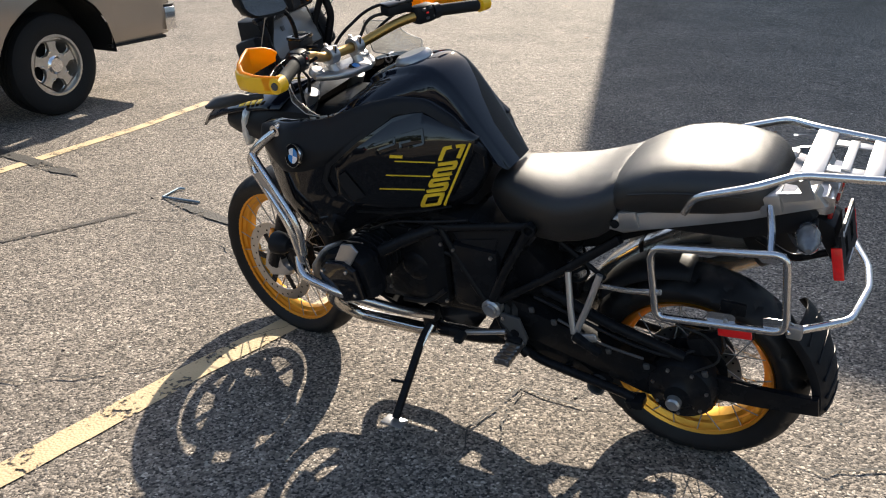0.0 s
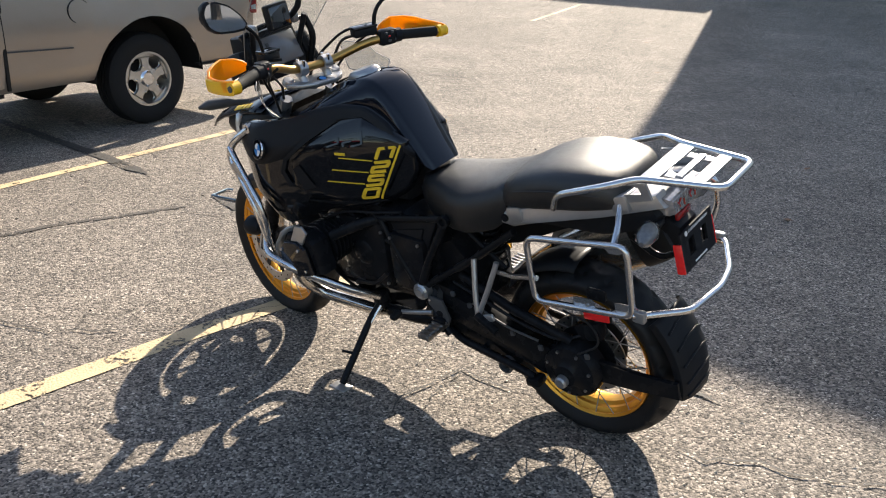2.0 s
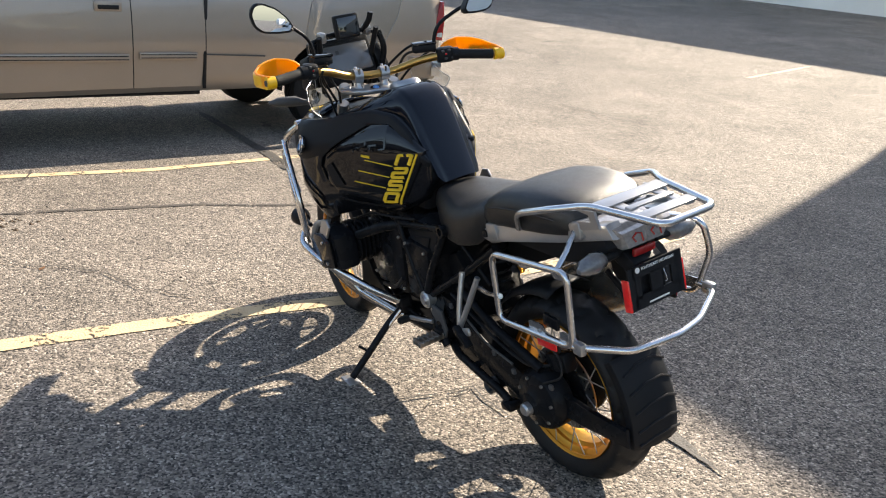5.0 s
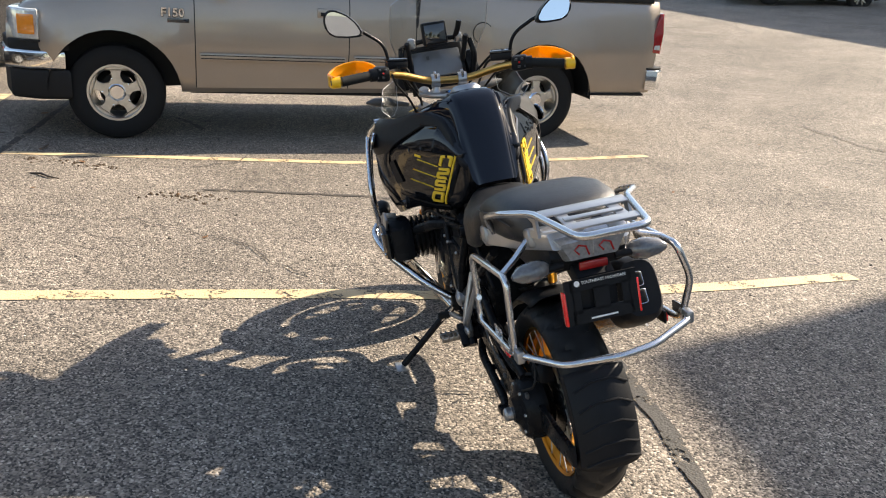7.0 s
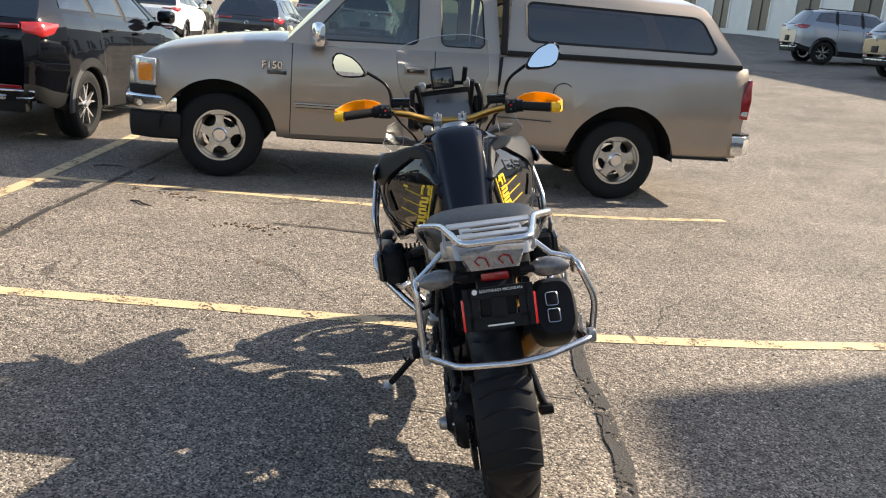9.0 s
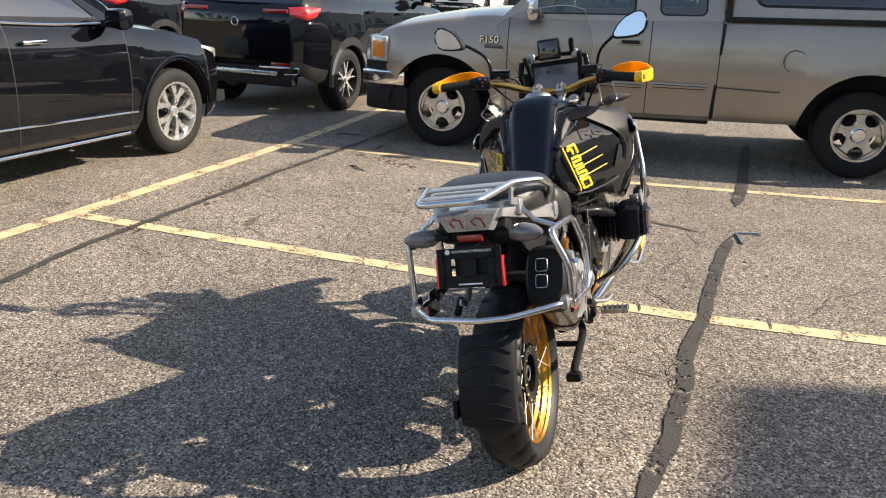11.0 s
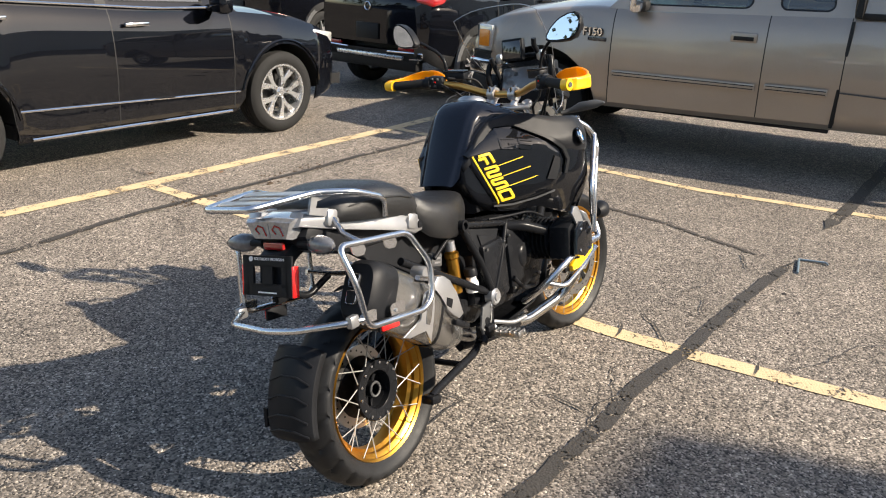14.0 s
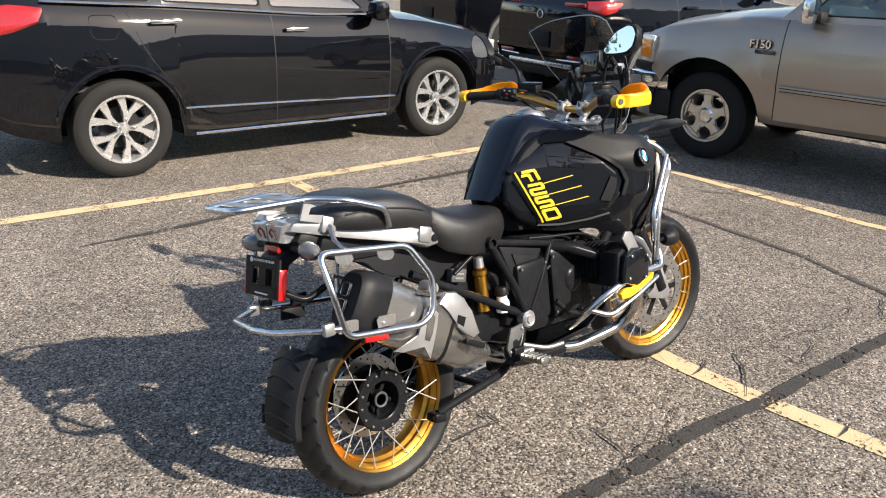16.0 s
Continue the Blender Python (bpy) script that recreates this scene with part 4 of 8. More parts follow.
CROSSOVER = dict(
    rear=-0.93, front=2.78 + 0.94, arches=[(0.0, 0.425), (2.78, 0.425)], tyre=(0.355, 0.235, 0.243, "ten", ALLOY), flare=0.03,
    seams=[1.19, 2.25], seam_lo=1, splits=[],
    sill=[(-0.93, 0.50), (-0.7, 0.36), (-0.3, 0.27), (0.4, 0.245), (2.4, 0.24), (3.2, 0.235), (3.6, 0.30), (3.72, 0.42)],
    belt=[(-0.93, 1.02), (-0.85, 1.15), (-0.5, 1.22), (0.4, 1.172), (1.6, 1.082), (2.25, 1.070), (2.7, 1.02), (3.2, 0.92), (3.58, 0.79), (3.72, 0.64)],
    half=[(-0.93, 0.68), (-0.80, 0.82), (-0.5, 0.90), (0.0, 0.92), (2.78, 0.92), (3.23, 0.88), (3.53, 0.76), (3.72, 0.55)],
    top=[(-0.93, 1.03), (-0.85, 1.17), (-0.5, 1.24), (0.5, 1.19), (2.2, 1.12), (2.7, 1.08), (3.2, 0.99), (3.58, 0.85), (3.72, 0.66)],
    panels=[("door", 1.194, 2.246, 1, 10), ("rear_door", 0.20, 1.186, 1, 10), ("hood", 2.33, 3.58, 10, 16), ("fender", 2.254, 3.33, 1, 10)],
    handles=[(0.34, 1.095), (1.38, 1.008)], mirror_rise=0.07,
    houses=[dict(stations=[(-0.80, -0.42, "p"), (-0.45, -0.18, "g"), (0.28, 0.30, "b"), (0.36, 0.37, "g"), (1.12, 1.10, "b"), (1.20, 1.17, "g"), (2.12, 1.54, "p"), (2.36, 1.64, "p")],
                 roof=[(-0.42, 1.60), (0.2, 1.68), (1.2, 1.69), (1.64, 1.64)], roof_half=0.60, edge=0.06, glass=GLASS_CAR, ends={"windscreen": GLASS_CLEAR, "rear_window": GLASS_CAR}, seats=(0.2, 1.25), deep=0.5)],
)


def on_side(sec, x, z):
    """How far out the body's side stands at x and height z."""
    pts = sorted((q[2], q[1]) for q in sec(x)[:11])
    return lerp(pts, z)


def side_patch(car, sec, top, bottom, s, proud, name, mat, label=""):
    """A curved lens lying on the body's side between two edge lines."""
    x0, x1 = top[0][0], top[-1][0]
    grid = []
    for x in np.linspace(x0, x1, 13):
        a, b = lerp(top, x), lerp(bottom, x)
        row = [(x, s * (on_side(sec, x, a + (b - a) * f) + proud * (0.15 if f in (0.0, 1.0) else 1.0)), a + (b - a) * f) for f in (0.0, 0.12, 0.4, 0.7, 0.88, 1.0)]
        grid.append([(row[0][0], row[0][1] - s * 0.02, row[0][2])] + row + [(row[-1][0], row[-1][1] - s * 0.02, row[-1][2])])
    bm = bmesh.new()
    sheet(bm, grid)
    return part(name, bm, mat, car, label)


def crossover(m, label, paint, spec, fancy=True, lamps=True, kind="ten"):
    car, sec = vehicle("crossover_car", label, "car", m, spec, paint)
    L0, L1 = spec["rear"], spec["front"]
    seams = spec["seams"]
    for s in (1, -1):
        for x, z in spec["handles"]:
            block(car, "door_handle", (0.20, 0.03, 0.03), pose(x, s * (lerp(spec["half"], x) * 0.985 + 0.016), z), CHROME if fancy else paint, 0.01)
        mi = block(car, "door_mirror", (0.14, 0.20, 0.15), pose(seams[-1] - 0.18, s * (lerp(spec["half"], 1.8) + 0.10), lerp(spec["belt"], seams[-1]) + spec["mirror_rise"], 0, 0, s * 10), paint, 0.045)
        part("mirror_arm", box(bmesh.new(), (0.07, 0.12, 0.05), pose(seams[-1] - 0.16, s * lerp(spec["half"], 1.8) * 0.97, lerp(spec["belt"], seams[-1]) + 0.03), 0.015), TRIM, mi)
        if fancy:
            x0, x1 = spec["houses"][0]["stations"][1][0], spec["houses"][0]["stations"][-2][0]
            run = [(x, s * (lerp(spec["half"], x) * 0.928 + 0.006), soft_lerp(spec["belt"], x) + 0.028) for x in np.linspace(x0, x1 + 0.16, 14)]
            part("chrome_strip", tube(bmesh.new(), run, 0.009, 6), CHROME, car)
            run = [(x, s * (lerp(spec["half"], x) * 0.99 + 0.006), z) for x, z in ((0.44, 0.474), (1.19, 0.452), (2.30, 0.418))]
            part("chrome_strip", tube(bmesh.new(), run, 0.008, 6), CHROME, car)
            run = [(x, s * (lerp(spec["half"], x) * 0.955 + 0.014), z) for x, z in ((0.52, 0.268), (1.3, 0.264), (2.22, 0.260))]
            part("sill_strip", tube(bmesh.new(), run, 0.012, 6), CHROME, car)
        b, h = lerp(spec["belt"], L1 - 0.3), lerp(spec["half"], L1 - 0.3)
        block(car, "headlamp", (0.42, 0.05, 0.10), pose(L1 - 0.34, s * (h * 0.945), b - 0.045, 0, 8, s * -22), CLEAR_LENS, 0.02)
        b, h = lerp(spec["belt"], L0 + 0.14), lerp(spec["half"], L0 + 0.12)
        if fancy:
            tl = side_patch(car, sec, [(L0 + 0.04, 1.10), (L0 + 0.13, 1.200), (L0 + 0.30, 1.222), (-0.44, 1.205)], [(L0 + 0.04, 1.03), (L0 + 0.13, 1.010), (L0 + 0.30, 1.05), (-0.47, 1.11), (-0.44, 1.18)], s, 0.018, "tail_lamp", RED_LENS, "long red wraparound tail lamp")
            part("flap_gap", tube(bmesh.new(), bend_loop([(x, s * (on_side(sec, x, z) + 0.001), z) for x, z in ((-0.165, 1.15), (0.025, 1.145), (0.015, 0.985), (-0.155, 0.99))], 0.05), 0.0035, 5, closed=True), TRIM, car)
            edge = [(0.10, 1.16), (0.145, 1.02), (0.22, 0.85), (0.33, 0.70), (0.385, 0.60), (0.415, 0.36), (0.44, 0.27)]
            part("door_gap", tube(bmesh.new(), bend([(x, s * (on_side(sec, x, z) + 0.001), z) for x, z in edge], 0.08), 0.004, 5), TRIM, car)
            hs, fb = spec["houses"][0], lerp(spec["half"], 2.2) * 0.925
            pillar = [(2.30 + (1.66 - 2.30) * f, s * (fb + (hs["roof_half"] - fb) * f + 0.03 * math.sin(math.pi * f) + 0.004), 1.10 + 0.50 * f) for f in np.linspace(0, 1, 9)]
            part("chrome_strip", tube(bmesh.new(), pillar, 0.008, 6), CHROME, car)
            for xc, r in spec["arches"]:
                lip = [(xc + (r + 0.03) * math.cos(t), s * (on_side(sec, xc + (r + 0.03) * math.cos(t), spec["tyre"][0] + (r + 0.03) * math.sin(t)) + 0.004), spec["tyre"][0] + (r + 0.03) * math.sin(t)) for t in np.linspace(0.15, math.pi - 0.15, 21)]
                part("arch_lip", tube(bmesh.new(), lip, 0.012, 6), paint, car)
        else:
            tl = side_patch(car, sec, [(L0 + 0.02, b - 0.045), (L0 + 0.12, b - 0.035), (L0 + 0.34, b - 0.045)], [(L0 + 0.02, b - 0.13), (L0 + 0.12, b - 0.175), (L0 + 0.26, b - 0.15), (L0 + 0.34, b - 0.07)], s, 0.016, "tail_lamp", RED_LENS, "red wraparound tail lamp")
        part("lamp_bar", box(bmesh.new(), (0.02, 0.30, 0.040), pose(L0 + 0.004, s * h * 0.62, b - 0.085), 0.008), RED_LENS, tl)
        block(car, "reflector", (0.02, 0.22, 0.035), pose(L0 + 0.02, s * h * 0.66, 0.56), RED_LENS, 0.006)
        if not fancy:
            hook = [(L0 - 0.01, s * 0.30, 0.525), (L0 + 0.0, s * 0.60, 0.530), (L0 + 0.06, s * 0.74, 0.525), (L0 + 0.055, s * 0.735, 0.465), (L0 + 0.01, s * 0.60, 0.46)]
            part("chrome_hook", tube(bmesh.new(), bend(hook, 0.02), 0.011, 8), CHROME, car)
        block(car, "roof_rail", (1.5, 0.03, 0.03), pose(0.5, s * 0.585, 1.655), TRIM, 0.01)
    block(car, "rear_plate", (0.02, 0.33, 0.17), pose(L0 - 0.01, 0, 0.72), TRIM, 0.006)
    block(car, "skid_trim", (0.05, 1.0, 0.05), pose(L0 + 0.03, 0, 0.46), ALLOY, 0.015)
    block(car, "rear_valance", (0.14, 1.35, 0.20), pose(L0 + 0.10, 0, 0.42), TRIM, 0.04)
    bm = bmesh.new()
    lathe(bm, [(0.035, 0), (0.042, -0.008), (0.05, 0), (0.042, 0.008)], 24, "X", closed=True)
    part("maker_emblem", bm, CHROME, car, at=pose(L0 - 0.012, 0, 0.98))
    return car


hub = Vector((-2.03, -0.99, 0))
fw = Vector((-0.811, 0.585, 0)).normalized()
rt = Vector((fw.y, -fw.x, 0))
crossover(frame_of(hub - rt * 0.915, fw), "glossy black crossover car with silver ten-spoke wheels", BLACK_PAINT, CROSSOVER)

SMALL = dict(CROSSOVER)
SMALL.update(rear=-0.86, front=2.595 + 0.87, arches=[(0.0, 0.385), (2.595, 0.385)], tyre=(0.345, 0.225, 0.235, "y", ALLOY), seams=[0.34, 1.12, 2.10], arch_trim=TRIM_GREY, handles=[(0.54, 1.075), (1.34, 1.03)], mirror_rise=0.12,
             belt=[(-0.86, 1.04), (-0.78, 1.18), (-0.4, 1.24), (0.5, 1.18), (2.1, 1.11), (2.6, 1.05), (3.0, 0.96), (3.35, 0.82), (3.465, 0.64)],
             top=[(-0.86, 1.05), (-0.78, 1.20), (-0.4, 1.26), (0.5, 1.20), (2.1, 1.15), (2.6, 1.11), (3.0, 1.02), (3.35, 0.87), (3.465, 0.66)],
             sill=[(-0.86, 0.50), (-0.65, 0.38), (-0.3, 0.29), (0.4, 0.265), (2.3, 0.265), (3.0, 0.25), (3.38, 0.32), (3.465, 0.44)],
             half=[(-0.86, 0.68), (-0.74, 0.82), (-0.45, 0.885), (0.0, 0.905), (2.595, 0.905), (3.0, 0.87), (3.28, 0.75), (3.465, 0.55)],
             panels=[("door", 1.124, 2.096, 1, 10), ("rear_door", 0.344, 1.116, 1, 10), ("hood", 2.2, 3.35, 10, 16), ("fender", 2.104, 3.1, 1, 10), ("cladding", -0.86, 3.465, 0, 2)],
             houses=[dict(CROSSOVER["houses"][0], stations=[(-0.74, -0.40, "p"), (-0.42, -0.16, "g"), (0.26, 0.28, "b"), (0.34, 0.35, "g"), (1.06, 1.04, "b"), (1.14, 1.11, "g"), (1.98, 1.42, "p"), (2.22, 1.52, "p")],
                          roof=[(-0.42, 1.60), (0.2, 1.67), (1.1, 1.68), (1.52, 1.63)])])
hub = Vector((-6.54, 2.34, 0))
crossover(frame_of(hub - rt * 0.90, fw), "glossy black small crossover with two-tone wheels and red lamps", BLACK_PAINT, SMALL, fancy=False)
crossover(frame_of(hub - rt * 4.3 + fw * 0.9, fw), "glossy black small crossover parked beside its twin", BLACK_PAINT, SMALL, fancy=False)


# ---- cars and posts further off ----
def far_car(x, y, heading, label, paint, spec=SMALL):
    return crossover(frame_of((x, y, ground_z(y)), heading), label, paint, spec, fancy=False)


BACK = Vector((0.589, 0.808, 0))
far_car(-25.3, 8.3, Vector((-0.86, 0.51, 0)), "white crossover car parked in a far row", WHITE_PAINT)
far_car(-18.4, 8.8, LONG, "dark grey crossover car seen from behind", NAVY_PAINT, CROSSOVER)
far_car(-31.5, 10.5, LONG, "black crossover car in the far row", BLACK_PAINT)
far_car(-28.5, 15.5, LONG, "silver crossover car in the far row", SILVER_PAINT)
far_car(-23.0, 14.6, LONG, "white crossover car behind the pickup truck", WHITE_PAINT)
far_car(-13.6, 25.6, BACK, "silver crossover car parked before the shops", SILVER_PAINT)
far_car(-9.2, 23.0, BACK, "dark grey crossover car parked before the shops", NAVY_PAINT)
post_one = None
for x, y in ((-9.15, 4.69), (-10.6, 5.57), (-11.9, 6.42), (-13.4, 7.36), (-15.57, 8.51)):
    if post_one is None:
        post_one = thing("bollard", pose(x, y, 0), "pale yellow round-topped steel bollard", "bollard", "bollards behind the truck")
        part("post", lathe(bmesh.new(), [(0.05, 0.0), (0.05, 0.93), (0.062, 0.96), (0.064, 1.0), (0.055, 1.035), (0.036, 1.057), (0.0001, 1.065)], 20, "Z"), material("cream_bollard_paint", (0.72, 0.64, 0.40), 0.5), post_one)
        part("base_ring", lathe(bmesh.new(), [(0.062, 0.0), (0.085, 0.0), (0.085, 0.02), (0.062, 0.03)], 20, "Z"), CONCRETE, post_one)
    else:
        copy_thing(post_one, pose(x, y, 0))
strip("parking_line", [(-10.9, 21.3), (-12.6, 19.6)], 0.10, LINE_PALE, "faded parking line before the shops", "road marking", height=0.01, seed=9)


# ---- trees and hedge behind the camera, seen in the mirrors ----
BARK = material("grey_brown_bark", (0.09, 0.07, 0.055), 0.9, vary=0.3, scale=12, bump=0.6, fine=40)
FOLIAGE = material("dark_green_foliage", (0.045, 0.062, 0.022), 0.7, vary=0.45, scale=1.5)


def tree(x, y, height, seed):
    rnd = random.Random(seed)
    t = thing("tree", pose(x, y, ground_z(y)), "broad green tree at the edge of the yard", "tree", "trees round the yard")
    tr = bmesh.new()
    tube(tr, [(0, 0, -0.1), (0.05, 0.02, height * 0.2), (0.0, 0.1, height * 0.45), (0.1, 0.0, height * 0.75)], [0.28, 0.22, 0.16, 0.05], 9)
    for k in range(7):
        a, z0 = rnd.uniform(0, 6.28), height * rnd.uniform(0.25, 0.6)
        r = height * rnd.uniform(0.16, 0.28)
        tube(tr, [(0.02, 0.05, z0), (r * 0.5 * math.cos(a), r * 0.5 * math.sin(a), z0 + r * 0.5), (r * math.cos(a), r * math.sin(a), z0 + r * 0.9)], [0.10, 0.06, 0.025], 6)
    part("trunk", tr, BARK, t)
    pts, faces = [], []
    for k in range(46):
        a, u = rnd.uniform(0, 6.28), rnd.uniform(0, 1)
        zc = height * (0.34 + 0.62 * u)
        rr = height * 0.27 * math.sqrt(max(0.05, 1 - (2 * u - 0.85) ** 2)) * rnd.uniform(0.3, 1.0)
        cx, cy, s = rr * math.cos(a), rr * math.sin(a), height * rnd.uniform(0.05, 0.10)
        for q in range(40):
            d = Vector((rnd.gauss(0, 1), rnd.gauss(0, 1), rnd.gauss(0, 0.8))) * s * 0.7
            p = Vector((cx, cy, zc)) + d
            e1 = Vector((rnd.uniform(-1, 1), rnd.uniform(-1, 1), rnd.uniform(-1, 1))).normalized() * 0.16
            e2 = e1.orthogonal().normalized() * 0.11
            b = len(pts)
            pts += [p - e1, p + e2, p + e1, p - e2]
            faces.append((b, b + 1, b + 2, b + 3))
    me = bpy.data.meshes.new("crown")
    me.from_pydata(pts, [], faces)
    me.materials.append(FOLIAGE)
    cr = new("crown", me)
    cr.parent = t
    return t


first = [tree(28, -14, 9, 1), tree(20, -27, 11, 2), tree(36, -4, 8, 3)]
rnd_t = random.Random(4)
for k in range(17):
    a = radians(-118 + 9.0 * k)
    d = rnd_t.uniform(36, 44)
    copy_thing(first[k % 3], pose(d * math.cos(a), d * math.sin(a), 0, 0, 0, rnd_t.uniform(0, 360)))
far_car(14.5, -6.0, Vector((0.5, -0.86, 0)), "white crossover car parked behind the camera", WHITE_PAINT)

# ---- the motorcycle ----
NAVY_GLOSS = material("deep_navy_black_gloss", (0.0040, 0.0056, 0.0105), 0.5, coat=0.75, spec=0.0, vary=0.05, scale=3)
BLACK_GLOSS = material("black_gloss_plastic", (0.0056, 0.0060, 0.0074), 0.5, coat=0.9, spec=0.0, vary=0.08, scale=6)
BLACK_MATT = material("matt_black_plastic", (0.0118, 0.0124, 0.0142), 0.45, vary=0.2, scale=12, bump=0.1, fine=500, spec=0.13)
BLACK_METAL = material("black_painted_metal", (0.0100, 0.0105, 0.0120), 0.27, vary=0.2, scale=20, bump=0.08, fine=250, spec=0.09)
SEAT_VINYL = material("black_seat_vinyl", (0.0095, 0.0097, 0.0106), 0.42, vary=0.12, scale=14, bump=0.3, fine=700, spec=0.55)
SEAT_SIDE = material("dark_seat_side_vinyl", (0.013, 0.013, 0.014), 0.55, vary=0.15, scale=14, bump=0.3, fine=500)
STEEL = material("polished_steel_tube", (0.62, 0.62, 0.63), 0.24, metal=1.0, vary=0.08, scale=20)
CAST = material("silver_painted_casting", (0.36, 0.36, 0.365), 0.34, metal=0.75, vary=0.1, scale=18, bump=0.08, fine=300)
PALE = material("pale_silver_casting", (0.40, 0.40, 0.408), 0.34, metal=0.75, vary=0.08, scale=18)
GOLD = material("gold_anodised_rim", (0.66, 0.32, 0.05), 0.32, metal=1.0, vary=0.08, scale=10)
GOLD_BAR = material("bronze_anodised_bar", (0.50, 0.285, 0.085), 0.32, metal=0.95, vary=0.1, scale=14)
YELLOW = material("yellow_moulded_plastic", (0.95, 0.40, 0.008), 0.38, vary=0.07, scale=14, coat=0.15)
YELLOW_SOLID = material("golden_yellow_plastic", (0.92, 0.50, 0.014), 0.36, vary=0.07, scale=14, coat=0.2)
yn = YELLOW.node_tree.nodes
through_light, blend_light = yn.new("ShaderNodeBsdfTranslucent"), yn.new("ShaderNodeMixShader")
through_light.inputs[0].default_value, blend_light.inputs[0].default_value = (1.0, 0.50, 0.012, 1), 0.38
YELLOW.node_tree.links.new(yn["Principled BSDF"].outputs[0], blend_light.inputs[1])
YELLOW.node_tree.links.new(through_light.outputs[0], blend_light.inputs[2])
YELLOW.node_tree.links.new(blend_light.outputs[0], yn["Material Output"].inputs[0])
DECAL = material("yellow_decal", (0.80, 0.52, 0.03), 0.35, vary=0.06, scale=14)
TITAN = material("brushed_titanium", (0.33, 0.325, 0.315), 0.26, metal=0.9, vary=0.14, scale=9)
BLUE = material("blue_enamel", (0.03, 0.22, 0.55), 0.25, coat=0.6)
WHITE = material("white_enamel", (0.75, 0.75, 0.75), 0.3, coat=0.5)
RED = material("red_reflector", (0.80, 0.012, 0.012), 0.2, coat=1.0, vary=0.1, scale=90)
SCREEN_GLASS = glass("clear_windscreen", (0.93, 0.95, 0.95), clear=0.93)
SMOKE = glass("smoked_deflector", (0.85, 0.88, 0.90), 0.22, clear=0.80, shine_least=0.05)
MIRROR = material("mirror_glass", (0.58, 0.65, 0.74), 0.012, metal=1.0, vary=0.01)
# grey of the display is sky and sun glare put into the base colour
DISPLAY = material("display_with_glare_in_colour", (0.11, 0.113, 0.118), 0.35, coat=0.8, vary=0.1, scale=20)
SCREEN_OFF = material("dark_display_glass", (0.012, 0.013, 0.015), 0.08, coat=1.0, vary=0.05)

bike = thing("motorcycle", pose(0.7695, 2.0945, 0.0, -11.27, 0, 149.49), "black and gold adventure motorcycle leaning on its side stand", "motorcycle")
HUB_R, HUB_F = Vector((0, 0, 0.300)), Vector((1.455, 0, 0.305))
STEER = -8.0
axis_at, axis_dir = Vector((1.10, 0, 1.05)), Vector((-0.44, 0, 0.90)).normalized()
TURN_FRONT = Matrix.Translation(axis_at) @ Matrix.Rotation(radians(STEER), 4, axis_dir) @ Matrix.Translation(-axis_at)


BASE = Matrix()     # where the section of the motorcycle that is being built sits in its frame


def add(name, bm, mat, label="", parent=None, at=None, angle=35):
    return part(name, bm, mat, parent or bike, label, angle, at if parent else BASE @ (at or Matrix()))


def rod(name, pts, r, mat, label="", parent=None, at=None, bend_r=0.03, sides=12):
    return add(name, tube(bmesh.new(), bend(pts, bend_r) if len(pts) > 2 else pts, r, sides), mat, label, parent, at)


def both(y):
    return (y, -y)


def tyre_mesh(R, w, rim_r, every, deep):
    """A motorcycle tyre with slanted tread grooves."""
    bm = bmesh.new()
    segs, hw = every * 22, w / 2
    prof = [(rim_r - 0.006, -hw * 0.62), (rim_r + 0.012, -hw * 0.80), (rim_r + (R - rim_r) * 0.34, -hw * 0.97), (rim_r + (R - rim_r) * 0.52, -hw)]
    crown = [-0.97, -0.86, -0.72, -0.56, -0.40, -0.24, -0.08, 0.08, 0.24, 0.40, 0.56, 0.72, 0.86, 0.97]
    prof += [(R - (R - rim_r) * 0.42 * abs(c) ** 2.2, hw * c) for c in crown]
    prof += [(r, -h) for r, h in prof[3::-1]]
    n = len(prof)
    rings = []
    for i in range(segs):
        t = 2 * math.pi * i / segs
        row = []
        for j, (r, h) in enumerate(prof):
            k = j - 4
            if k in (-1, 14) and (i + 4 + (every // 2 if k > 0 else 0)) % every == 0:
                r -= deep * 0.8
            if 0 <= k < 14:
                lag = int(abs(k - 6.5) * 0.55) * (1 if k < 7 else 1) + (every // 2 if k >= 7 else 0)
                if (i + lag) % every == 0 and k not in (6, 7):
                    r -= deep
                if k in (6, 7) and (i // 2) % every == 0:
                    r -= deep * 0.6
            row.append(bm.verts.new((r * math.cos(t), h, r * math.sin(t))))
        rings.append(row)
    for i in range(segs):
        A, B = rings[i], rings[(i + 1) % segs]
        for j in range(n - 1):
            bm.faces.new((A[j], A[j + 1], B[j + 1], B[j]))
    return bm


TYRE = material("road_tyre_rubber", (0.0090, 0.0094, 0.0105), 0.55, vary=0.25, scale=25, bump=0.15, fine=300, spec=0.28)
SPOKE_STEEL = material("dull_spoke_steel", (0.36, 0.355, 0.34), 0.62, metal=0.6, vary=0.1, scale=40)


